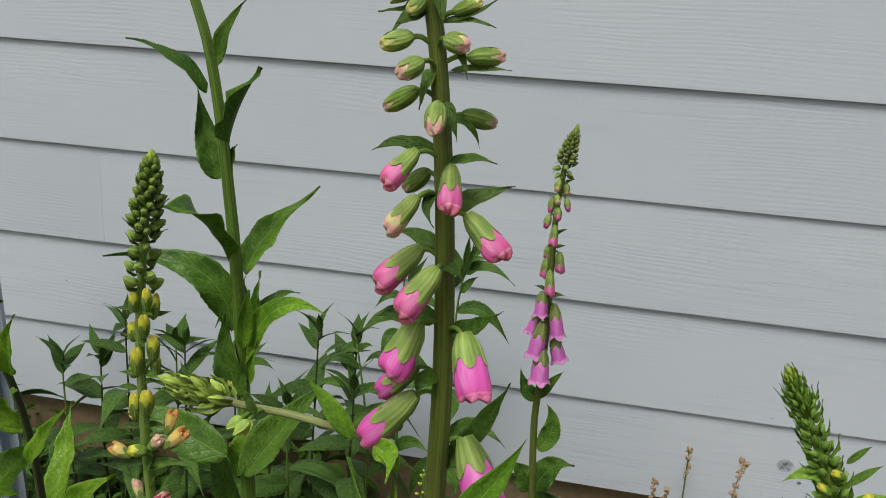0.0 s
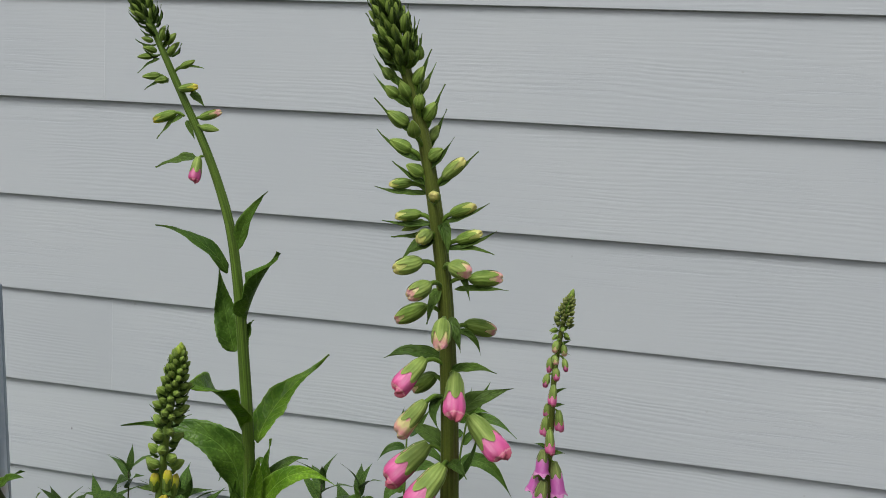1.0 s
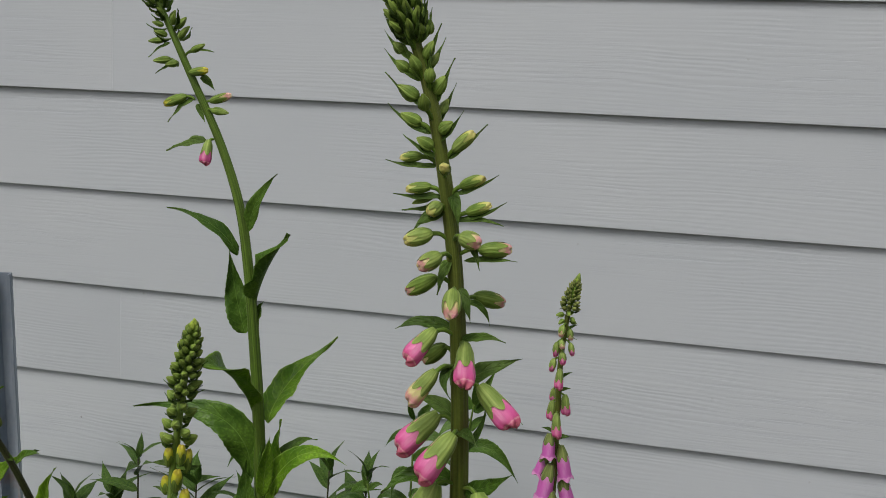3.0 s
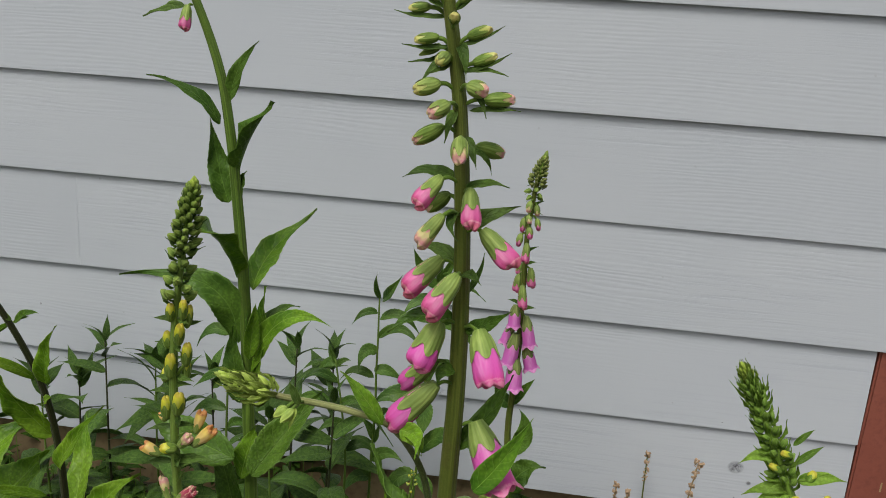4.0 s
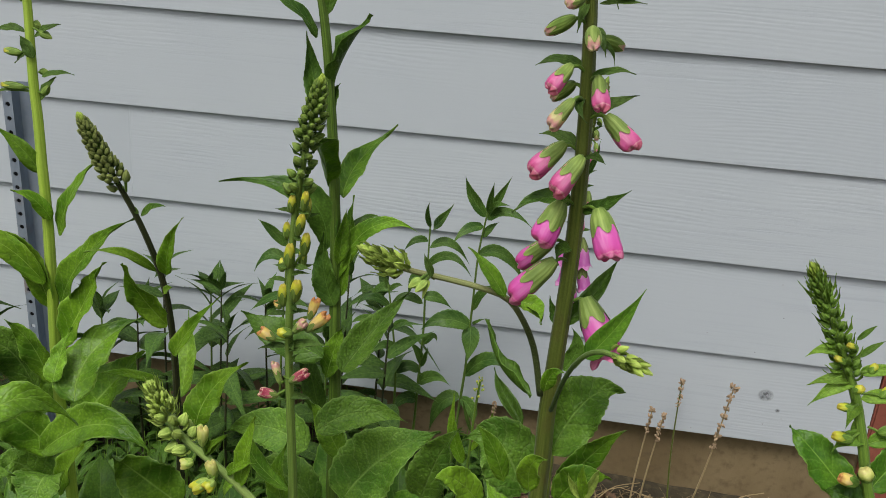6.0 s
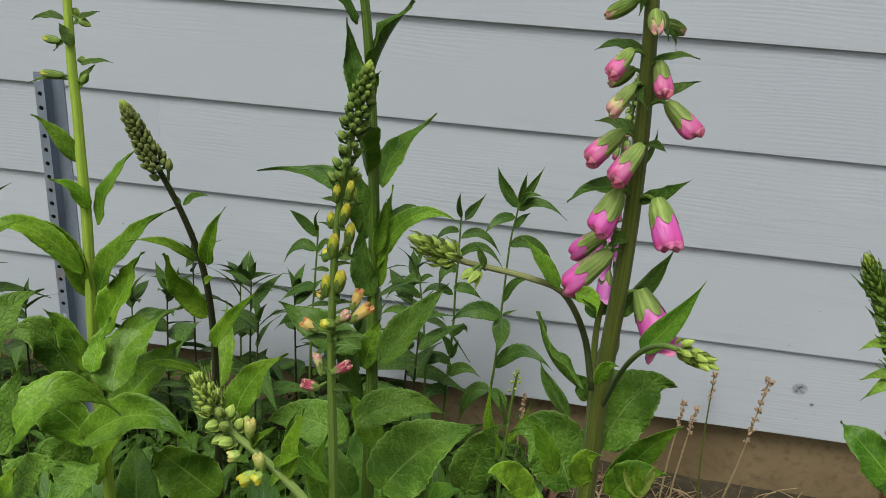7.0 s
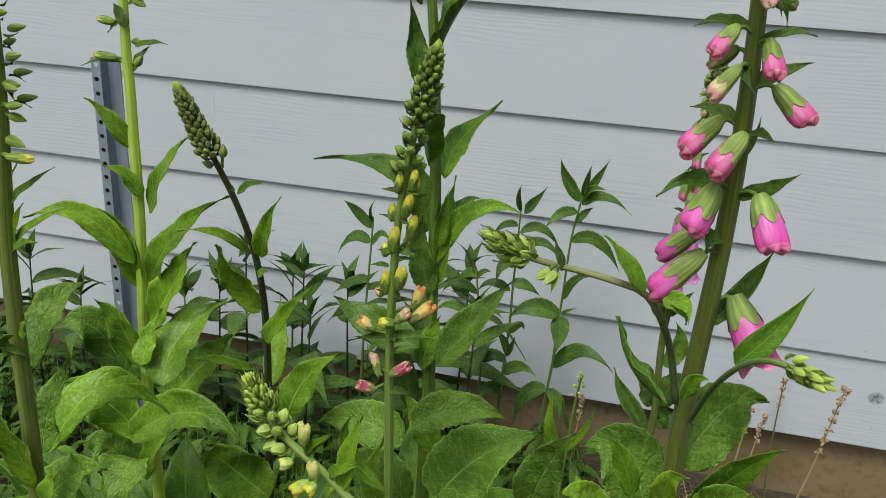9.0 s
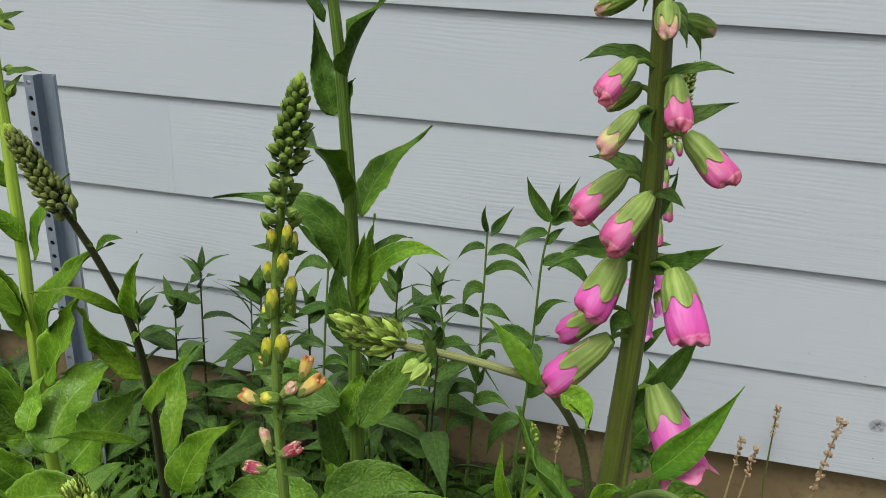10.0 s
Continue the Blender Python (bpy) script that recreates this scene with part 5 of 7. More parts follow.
cupped(gold, (1.854, -0.960, 0.808), (1.864, -0.964, 0.820), (1.868, -0.968, 0.843), 0.0103, YELLOW, 44)
cupped(gold, (1.854, -0.960, 0.806), (1.860, -0.956, 0.803), (1.861, -0.955, 0.824), 0.0090, YELLOW, 23)
cupped(gold, (1.855, -0.960, 0.806), (1.841, -0.955, 0.798), (1.840, -0.951, 0.810), 0.0087, YELLOW, 64)
cupped(gold, (1.852, -0.958, 0.769), (1.843, -0.959, 0.766), (1.844, -0.961, 0.789), 0.0106, YELLOW, 44)
cupped(gold, (1.852, -0.958, 0.769), (1.856, -0.965, 0.775), (1.861, -0.971, 0.799), 0.0124, YELLOW, 24)
floret(gold, "lip", (1.852, -0.958, 0.769), (1.838, -0.952, 0.759), (1.834, -0.950, 0.767), 0.0085, APRICOT, CALYX, 64)
floret(gold, "lip", (1.850, -0.956, 0.729), (1.836, -0.960, 0.731), (1.822, -0.963, 0.741), 0.0116, APRICOT, CALYX, 34)
cupped(gold, (1.850, -0.956, 0.729), (1.854, -0.965, 0.742), (1.842, -0.972, 0.746), 0.0117, YELLOW, 34)
floret(gold, "lip", (1.853, -0.958, 0.751), (1.868, -0.958, 0.756), (1.875, -0.959, 0.778), 0.0103, APRICOT, CALYX, 44)
floret(gold, "lip", (1.851, -0.957, 0.738), (1.867, -0.961, 0.745), (1.887, -0.964, 0.766), 0.0124, APRICOT, CALYX, 24)
floret(gold, "lip", (1.844, -0.955, 0.676), (1.838, -0.959, 0.671), (1.822, -0.965, 0.677), 0.0121, ROSE, CALYX, 0)
floret(gold, "lip", (1.843, -0.955, 0.691), (1.851, -0.961, 0.690), (1.870, -0.967, 0.706), 0.0118, ROSE, CALYX, 0)
floret(gold, "bell", (1.842, -0.955, 0.685), (1.838, -0.951, 0.680), (1.831, -0.949, 0.702), 0.0091, BLUSH, CALYX, 0)
floret(gold, "bell", (1.844, -0.957, 0.736), (1.854, -0.961, 0.742), (1.867, -0.966, 0.757), 0.0106, BLUSH, CALYX, 0)
leaf(gold, (1.847, -0.958, 0.759), (1.836, -0.960, 0.760), (1.825, -0.962, 0.754), 0.0049, mat=BRACT)
leaf(gold, (1.847, -0.958, 0.759), (1.859, -0.960, 0.766), (1.872, -0.962, 0.765), 0.0048, mat=BRACT)
leaf(gold, (1.845, -0.956, 0.724), (1.832, -0.959, 0.726), (1.819, -0.960, 0.719), 0.0059, mat=BRACT)
leaf(gold, (1.846, -0.956, 0.721), (1.862, -0.959, 0.731), (1.877, -0.960, 0.731), 0.0098, mat=BRACT)
leaf(gold, (1.845, -0.956, 0.724), (1.867, -0.959, 0.735), (1.888, -0.960, 0.731), 0.0078, mat=BRACT)
leaf(gold, (1.845, -0.955, 0.700), (1.852, -0.958, 0.713), (1.859, -0.960, 0.720), 0.0059, mat=BRACT)
leaf(gold, (1.846, -0.955, 0.670), (1.859, -0.958, 0.676), (1.874, -0.959, 0.671), 0.0070, mat=BRACT)
leaf(gold, (1.846, -0.959, 0.792), (1.838, -0.961, 0.795), (1.830, -0.963, 0.792), 0.0043, mat=BRACT)
leaf(gold, (1.849, -0.960, 0.797), (1.859, -0.962, 0.804), (1.870, -0.964, 0.803), 0.0043, mat=BRACT)
leaf(gold, (1.844, -0.957, 0.741), (1.849, -0.959, 0.739), (1.853, -0.960, 0.732), 0.0068, mat=BRACT)
leaf(gold, (1.850, -0.965, 0.570), (1.793, -0.970, 0.612), (1.824, -0.975, 0.654), 0.0153, mat=LEAF, roll=30)
leaf(gold, (1.845, -0.945, 0.527), (1.821, -0.945, 0.561), (1.844, -0.945, 0.614), 0.0236, mat=LEAF)

# the slender foxglove by the wall, in full flower
slender = plant("foxglove", "slender foxglove with open magenta bells near the wall", "foxglove", (2.130, -0.437, -0.030), [(2.136, -0.437, 0.926), (2.127, -0.437, 0.884), (2.121, -0.437, 0.821), (2.121, -0.437, 0.767), (2.122, -0.437, 0.704), (2.123, -0.437, 0.638), (2.121, -0.437, 0.570), (2.119, -0.437, 0.507), (2.126, -0.437, 0.384)], 0.0025, 0.0062, STEM, "foxgloves")
pts = LINES[slender.name]
spike(slender, pts, 0.006, 0.046, 78, 0.0042, 0.0080, [(1.0, "green", PINK)], CALYX_BROWN, BRACT, (12, 66), 0.72, 1.0, 0.3, 21, 0.1, 0.005, 0.10, 0.0052)
spike(slender, pts, 0.044, 0.060, 9, 0.0098, 0.0104, [(1.0, "green", PINK)], CALYX_DARK, BRACT, (70, 100), 0.7, 1.0, 0.0, 22, 0.3, 0.004, 0.0)
floret(slender, "pop", (2.126, -0.437, 0.862), (2.121, -0.447, 0.862), (2.119, -0.450, 0.846), 0.0107, BLUSH, CALYX, 0)
floret(slender, "pop", (2.126, -0.437, 0.859), (2.130, -0.437, 0.855), (2.132, -0.437, 0.839), 0.0101, BLUSH, CALYX, 0)
floret(slender, "pop", (2.124, -0.437, 0.844), (2.120, -0.452, 0.843), (2.123, -0.457, 0.832), 0.0101, BLUSH, CALYX, 0)
floret(slender, "pop", (2.122, -0.437, 0.840), (2.114, -0.437, 0.835), (2.113, -0.437, 0.814), 0.0103, PINK, CALYX, 0)
floret(slender, "pop", (2.124, -0.437, 0.840), (2.132, -0.437, 0.836), (2.136, -0.437, 0.818), 0.0095, PINK, CALYX, 0)
floret(slender, "pop", (2.122, -0.437, 0.825), (2.123, -0.452, 0.827), (2.125, -0.456, 0.810), 0.0114, PINK, CALYX, 0)
floret(slender, "pop", (2.121, -0.437, 0.813), (2.112, -0.437, 0.812), (2.109, -0.437, 0.793), 0.0110, PINK, CALYX, 0)
floret(slender, "bell", (2.121, -0.437, 0.794), (2.122, -0.455, 0.804), (2.121, -0.460, 0.777), 0.0135, PINK, CALYX, 0)
floret(slender, "bell", (2.121, -0.437, 0.775), (2.114, -0.427, 0.767), (2.113, -0.424, 0.748), 0.0109, PINK, CALYX, 0)
floret(slender, "bell", (2.121, -0.437, 0.764), (2.130, -0.437, 0.763), (2.133, -0.437, 0.734), 0.0147, PINK, CALYX, 0)
floret(slender, "bell", (2.120, -0.437, 0.756), (2.114, -0.437, 0.752), (2.112, -0.437, 0.725), 0.0140, PINK, CALYX, 0)
floret(slender, "bell", (2.121, -0.437, 0.736), (2.121, -0.455, 0.742), (2.124, -0.460, 0.709), 0.0153, PINK, CALYX, 0)
floret(slender, "open", (2.122, -0.437, 0.704), (2.114, -0.445, 0.708), (2.114, -0.447, 0.675), 0.0228, ORCHID, CALYX_BROWN, 0)
floret(slender, "open", (2.122, -0.437, 0.692), (2.130, -0.441, 0.691), (2.139, -0.442, 0.645), 0.0239, ORCHID, CALYX_BROWN, 0)
floret(slender, "open", (2.121, -0.437, 0.680), (2.112, -0.437, 0.678), (2.102, -0.437, 0.644), 0.0204, ORCHID, CALYX_BROWN, 0)
floret(slender, "open", (2.121, -0.437, 0.663), (2.118, -0.449, 0.666), (2.111, -0.453, 0.617), 0.0277, ORCHID, CALYX_BROWN, 0)
floret(slender, "open", (2.123, -0.437, 0.647), (2.134, -0.437, 0.644), (2.145, -0.437, 0.608), 0.0251, ORCHID, CALYX_BROWN, 0)
floret(slender, "open", (2.122, -0.437, 0.626), (2.121, -0.453, 0.629), (2.121, -0.458, 0.582), 0.0315, ORCHID, CALYX_BROWN, 0)
leaf(slender, (2.123, -0.437, 0.851), (2.132, -0.437, 0.860), (2.140, -0.437, 0.862), 0.0043, mat=LEAF_DARK)
leaf(slender, (2.122, -0.437, 0.844), (2.131, -0.437, 0.845), (2.140, -0.437, 0.842), 0.0036, mat=LEAF_DARK)
leaf(slender, (2.119, -0.437, 0.783), (2.128, -0.437, 0.793), (2.138, -0.437, 0.796), 0.0051, mat=LEAF_DARK)
leaf(slender, (2.119, -0.437, 0.767), (2.129, -0.437, 0.773), (2.138, -0.437, 0.773), 0.0051, mat=LEAF_DARK)
leaf(slender, (2.121, -0.437, 0.700), (2.132, -0.437, 0.706), (2.143, -0.437, 0.704), 0.0067, mat=LEAF_DARK)
leaf(slender, (2.120, -0.437, 0.708), (2.111, -0.437, 0.714), (2.101, -0.437, 0.713), 0.0052, mat=LEAF_DARK)
leaf(slender, (2.121, -0.437, 0.638), (2.107, -0.438, 0.645), (2.094, -0.437, 0.643), 0.0046, mat=LEAF_DARK)
leaf(slender, (2.119, -0.437, 0.547), (2.098, -0.437, 0.555), (2.094, -0.437, 0.591), 0.0203, mat=LEAF_DARK)
leaf(slender, (2.123, -0.437, 0.548), (2.138, -0.438, 0.580), (2.153, -0.437, 0.594), 0.0132, mat=LEAF_DARK)
leaf(slender, (2.128, -0.437, 0.467), (2.160, -0.437, 0.509), (2.132, -0.437, 0.543), 0.0270, mat=LEAF_DARK)
leaf(slender, (2.126, -0.437, 0.396), (2.144, -0.437, 0.454), (2.182, -0.437, 0.450), 0.0372, mat=LEAF_DARK)
leaf(slender, (2.124, -0.437, 0.398), (2.108, -0.438, 0.429), (2.092, -0.437, 0.442), 0.0326, mat=LEAF_DARK)
leaf(slender, (2.129, -0.437, 0.367), (2.147, -0.438, 0.388), (2.165, -0.437, 0.394), 0.0327, mat=LEAF_DARK)

# the spike in front of the hatch
right = plant("foxglove", "foxglove spike with green bracts and pale yellow buds", "foxglove", (2.452, -0.946, -0.030), [(2.333, -0.833, 0.817), (2.340, -0.835, 0.804), (2.350, -0.839, 0.785), (2.360, -0.843, 0.766), (2.369, -0.848, 0.747), (2.377, -0.853, 0.728), (2.386, -0.859, 0.709), (2.393, -0.866, 0.690), (2.398, -0.872, 0.671), (2.403, -0.879, 0.652), (2.407, -0.885, 0.633), (2.412, -0.891, 0.614), (2.416, -0.897, 0.595)], 0.0022, 0.0085, STEM_GREEN, "foxgloves")
pts = LINES[right.name]
spike(right, pts, 0.001, 0.036, 52, 0.0058, 0.0086, [(1.0, "green", YELLOW)], CALYX_GREEN, BRACT_GREEN, (2, 32), 0.50, 1.65, 0.30, 31, 0.0, 0.0042, 0.40, 0.0042)
spike(right, pts, 0.030, 0.116, 46, 0.0084, 0.0108, [(1.0, "green", YELLOW)], CALYX_GREEN, BRACT_GREEN, (34, 50), 0.68, 1.60, 0.0, 32, 0.0, 0.0050, 0.0)
floret(right, "pop", (2.378, -0.848, 0.747), (2.378, -0.866, 0.753), (2.366, -0.871, 0.758), 0.0078, YELLOW, CALYX_GREEN, 0)
floret(right, "pop", (2.383, -0.851, 0.734), (2.374, -0.860, 0.733), (2.362, -0.860, 0.739), 0.0086, YELLOW, CALYX_GREEN, 0)
floret(right, "pop", (2.386, -0.855, 0.721), (2.399, -0.855, 0.723), (2.405, -0.852, 0.733), 0.0097, YELLOW, CALYX_GREEN, 0)
floret(right, "pop", (2.391, -0.859, 0.709), (2.379, -0.879, 0.714), (2.386, -0.884, 0.722), 0.0106, YELLOW, CALYX_GREEN, 0)
floret(right, "pop", (2.394, -0.861, 0.704), (2.412, -0.862, 0.702), (2.420, -0.858, 0.713), 0.0098, YELLOW, CALYX_GREEN, 0)
floret(right, "pop", (2.394, -0.865, 0.694), (2.385, -0.875, 0.694), (2.369, -0.877, 0.695), 0.0098, YELLOW, CALYX_GREEN, 0)
floret(right, "pop", (2.401, -0.872, 0.670), (2.389, -0.881, 0.663), (2.369, -0.882, 0.666), 0.0133, YELLOW, CALYX_GREEN, 0)
floret(right, "pop", (2.404, -0.871, 0.674), (2.413, -0.876, 0.671), (2.434, -0.875, 0.679), 0.0132, APRICOT, CALYX_GREEN, 0)
floret(right, "pop", (2.409, -0.883, 0.641), (2.399, -0.912, 0.641), (2.391, -0.917, 0.654), 0.0173, CREAM, CALYX_GREEN, 0)
floret(right, "pop", (2.410, -0.884, 0.636), (2.398, -0.897, 0.626), (2.378, -0.899, 0.631), 0.0157, APRICOT, CALYX_GREEN, 0)
leaf(right, (2.378, -0.849, 0.741), (2.355, -0.848, 0.747), (2.338, -0.852, 0.731), 0.0119, mat=BRACT_GREEN)
leaf(right, (2.385, -0.857, 0.716), (2.364, -0.858, 0.717), (2.343, -0.860, 0.705), 0.0121, mat=BRACT_GREEN)
leaf(right, (2.388, -0.857, 0.716), (2.368, -0.859, 0.710), (2.346, -0.867, 0.686), 0.0143, mat=BRACT_GREEN)
leaf(right, (2.390, -0.855, 0.722), (2.412, -0.853, 0.731), (2.434, -0.853, 0.727), 0.0119, mat=BRACT_GREEN)
leaf(right, (2.395, -0.863, 0.699), (2.422, -0.860, 0.708), (2.448, -0.861, 0.703), 0.0142, mat=BRACT_GREEN)
leaf(right, (2.387, -0.851, 0.737), (2.400, -0.848, 0.750), (2.411, -0.846, 0.756), 0.0064, mat=BRACT_GREEN)
leaf(right, (2.384, -0.846, 0.753), (2.394, -0.843, 0.764), (2.401, -0.842, 0.769), 0.0053, mat=BRACT_GREEN)
leaf(right, (2.400, -0.871, 0.675), (2.394, -0.872, 0.672), (2.388, -0.875, 0.664), 0.0145, mat=BRACT_GREEN)
leaf(right, (2.404, -0.876, 0.661), (2.384, -0.874, 0.666), (2.374, -0.881, 0.647), 0.0157, mat=BRACT_GREEN)
leaf(right, (2.405, -0.877, 0.658), (2.434, -0.872, 0.673), (2.462, -0.871, 0.673), 0.0167, mat=BRACT_GREEN)
leaf(right, (2.392, -0.864, 0.695), (2.383, -0.880, 0.695), (2.373, -0.898, 0.683), 0.0119, mat=BRACT_GREEN)
leaf(right, (2.402, -0.888, 0.600), (2.350, -0.869, 0.652), (2.337, -0.859, 0.656), 0.0380, mat=LEAF_BED)
leaf(right, (2.413, -0.891, 0.615), (2.442, -0.874, 0.666), (2.466, -0.878, 0.654), 0.0338, mat=LEAF_BED)
leaf(right, (2.410, -0.896, 0.599), (2.391, -0.893, 0.610), (2.371, -0.892, 0.610), 0.0345, mat=LEAF_BED)

# the dark-stemmed foxglove
dark = plant("foxglove", "foxglove with a dark bent stem and a tight green bud cone", "foxglove", (1.699, -0.889, -0.030), [(1.674, -0.983, 0.928), (1.682, -0.973, 0.898), (1.693, -0.964, 0.867), (1.703, -0.955, 0.836), (1.710, -0.946, 0.805), (1.714, -0.937, 0.775), (1.716, -0.930, 0.744), (1.716, -0.924, 0.713), (1.715, -0.919, 0.682), (1.714, -0.916, 0.652), (1.712, -0.912, 0.621), (1.711, -0.909, 0.590), (1.710, -0.906, 0.559), (1.707, -0.903, 0.529)], 0.0016, 0.0052, STEM_DARK, "foxgloves")
pts = LINES[dark.name]
spike(dark, pts, 0.001, 0.064, 130, 0.0040, 0.0076, [(1.0, "green", YELLOW)], CALYX_BROWN, BRACT, (6, 54), 0.82, 1.0, 0.40, 41, 0.0, 0.004, 0.14, 0.0042)
floret(dark, "green", (1.699, -0.962, 0.860), (1.701, -0.965, 0.870), (1.704, -0.968, 0.882), 0.0084, YELLOW, CALYX_BROWN, 0)
floret(dark, "green", (1.697, -0.963, 0.864), (1.690, -0.962, 0.860), (1.681, -0.963, 0.863), 0.0075, YELLOW, CALYX_BROWN, 0)
leaf(dark, (1.708, -0.955, 0.836), (1.724, -0.960, 0.852), (1.734, -0.959, 0.849), 0.0070, mat=LEAF_DARK)
leaf(dark, (1.706, -0.956, 0.838), (1.702, -0.958, 0.845), (1.697, -0.958, 0.847), 0.0040, mat=BRACT)
leaf(dark, (1.722, -0.941, 0.774), (1.727, -0.953, 0.807), (1.753, -0.967, 0.843), 0.0151, mat=LEAF_BRIGHT, roll=20)
leaf(dark, (1.710, -0.937, 0.775), (1.692, -0.963, 0.811), (1.661, -0.975, 0.802), 0.0091, mat=LEAF_BRIGHT)
leaf(dark, (1.712, -0.924, 0.712), (1.686, -0.943, 0.756), (1.690, -0.962, 0.790), 0.0227, mat=LEAF_BRIGHT, roll=-10)
leaf(dark, (1.717, -0.938, 0.754), (1.724, -0.943, 0.762), (1.730, -0.947, 0.765), 0.0082, mat=LEAF_BRIGHT)
leaf(dark, (1.708, -0.935, 0.654), (1.684, -0.966, 0.681), (1.676, -0.997, 0.692), 0.0091, mat=LEAF_BRIGHT)
leaf(dark, (1.600, -0.977, 0.583), (1.679, -0.987, 0.664), (1.728, -0.998, 0.611), 0.0383, mat=LEAF)
leaf(dark, (1.713, -0.920, 0.494), (1.664, -0.934, 0.545), (1.656, -0.949, 0.568), 0.0542, mat=LEAF)
leaf(dark, (1.720, -0.931, 0.683), (1.731, -0.937, 0.709), (1.776, -0.943, 0.761), 0.0167, mat=LEAF_BRIGHT)
leaf(dark, (1.707, -0.894, 0.613), (1.706, -0.865, 0.652), (1.692, -0.836, 0.688), 0.0227, mat=LEAF_BRIGHT)
leaf(dark, (1.739, -0.928, 0.604), (1.746, -0.921, 0.648), (1.790, -0.915, 0.678), 0.0335, mat=LEAF_BRIGHT)

# the pale-stemmed foxglove by the post
pale = plant("foxglove", "pale yellow-green foxglove with broad leaves beside the steel post", "foxglove", (1.516, -0.817, -0.030), [(1.517, -0.812, 1.067), (1.519, -0.812, 1.002), (1.520, -0.815, 0.962), (1.521, -0.818, 0.922), (1.524, -0.821, 0.882), (1.526, -0.825, 0.842), (1.528, -0.828, 0.802), (1.529, -0.830, 0.762), (1.528, -0.831, 0.722), (1.526, -0.830, 0.682), (1.523, -0.829, 0.642), (1.520, -0.827, 0.602), (1.518, -0.826, 0.562), (1.517, -0.824, 0.522), (1.518, -0.822, 0.482)], 0.0032, 0.0082, STEM_PALE, "foxgloves")
pts = LINES[pale.name]
floret(pale, "tip", (1.518, -0.819, 0.914), (1.514, -0.824, 0.916), (1.487, -0.824, 0.917), 0.0097, YELLOW, CALYX_DARK, 0)
floret(pale, "green", (1.526, -0.819, 0.912), (1.531, -0.819, 0.909), (1.539, -0.818, 0.920), 0.0097, YELLOW, CALYX_DARK, 0)
floret(pale, "tip", (1.516, -0.816, 0.953), (1.509, -0.816, 0.950), (1.489, -0.816, 0.952), 0.0096, YELLOW, CALYX_DARK, 0)
floret(pale, "green", (1.523, -0.814, 0.977), (1.531, -0.814, 0.973), (1.545, -0.815, 0.968), 0.0095, YELLOW, CALYX_DARK, 0)
floret(pale, "green", (1.523, -0.814, 0.981), (1.520, -0.808, 0.981), (1.529, -0.808, 0.977), 0.0107, YELLOW, CALYX_DARK, 0)
floret(pale, "green", (1.528, -0.817, 0.932), (1.525, -0.811, 0.931), (1.534, -0.811, 0.933), 0.0085, YELLOW, CALYX_DARK, 0)
floret(pale, "tip", (1.513, -0.812, 1.003), (1.507, -0.812, 1.006), (1.488, -0.812, 1.010), 0.0094, YELLOW, CALYX_DARK, 0)
floret(pale, "tip", (1.517, -0.812, 1.015), (1.523, -0.812, 1.018), (1.540, -0.812, 1.024), 0.0093, YELLOW, CALYX_DARK, 0)
floret(pale, "green", (1.510, -0.812, 1.035), (1.504, -0.812, 1.038), (1.489, -0.812, 1.042), 0.0087, YELLOW, CALYX_DARK, 0)
floret(pale, "green", (1.515, -0.812, 1.046), (1.520, -0.812, 1.050), (1.537, -0.812, 1.055), 0.0086, YELLOW, CALYX_DARK, 0)
leaf(pale, (1.517, -0.819, 0.911), (1.492, -0.819, 0.916), (1.467, -0.819, 0.903), 0.0049, mat=BRACT)
leaf(pale, (1.514, -0.814, 0.973), (1.494, -0.814, 0.980), (1.477, -0.814, 0.969), 0.0084, mat=BRACT)
leaf(pale, (1.525, -0.815, 0.968), (1.540, -0.815, 0.981), (1.555, -0.813, 0.983), 0.0083, mat=BRACT)
leaf(pale, (1.526, -0.822, 0.947), (1.521, -0.824, 0.963), (1.514, -0.824, 0.970), 0.0119, mat=BRACT)
leaf(pale, (1.513, -0.816, 0.951), (1.507, -0.816, 0.947), (1.501, -0.817, 0.939), 0.0072, mat=BRACT)
leaf(pale, (1.531, -0.818, 0.928), (1.550, -0.818, 0.937), (1.568, -0.817, 0.933), 0.0066, mat=BRACT)
leaf(pale, (1.528, -0.819, 0.903), (1.537, -0.819, 0.921), (1.547, -0.817, 0.929), 0.0097, mat=BRACT)
leaf(pale, (1.511, -0.812, 1.041), (1.493, -0.813, 1.048), (1.477, -0.812, 1.044), 0.0081, mat=BRACT)
leaf(pale, (1.517, -0.812, 1.019), (1.534, -0.813, 1.032), (1.550, -0.812, 1.033), 0.0081, mat=BRACT)
leaf(pale, (1.525, -0.826, 0.823), (1.511, -0.833, 0.858), (1.484, -0.842, 0.876), 0.0180, mat=LEAF)
leaf(pale, (1.536, -0.834, 0.775), (1.528, -0.845, 0.808), (1.508, -0.857, 0.812), 0.0160, mat=LEAF_BRIGHT, roll=20)
leaf(pale, (1.541, -0.830, 0.756), (1.556, -0.838, 0.808), (1.603, -0.844, 0.852), 0.0260, mat=LEAF, wave=0.6, shape=1.1, roll=-15)
leaf(pale, (1.521, -0.830, 0.667), (1.512, -0.845, 0.763), (1.469, -0.860, 0.762), 0.0276, mat=LEAF_BRIGHT)
leaf(pale, (1.524, -0.840, 0.700), (1.485, -0.864, 0.787), (1.434, -0.890, 0.755), 0.0258, mat=LEAF_BRIGHT)
leaf(pale, (1.534, -0.830, 0.669), (1.563, -0.845, 0.744), (1.648, -0.858, 0.798), 0.0308, mat=LEAF)
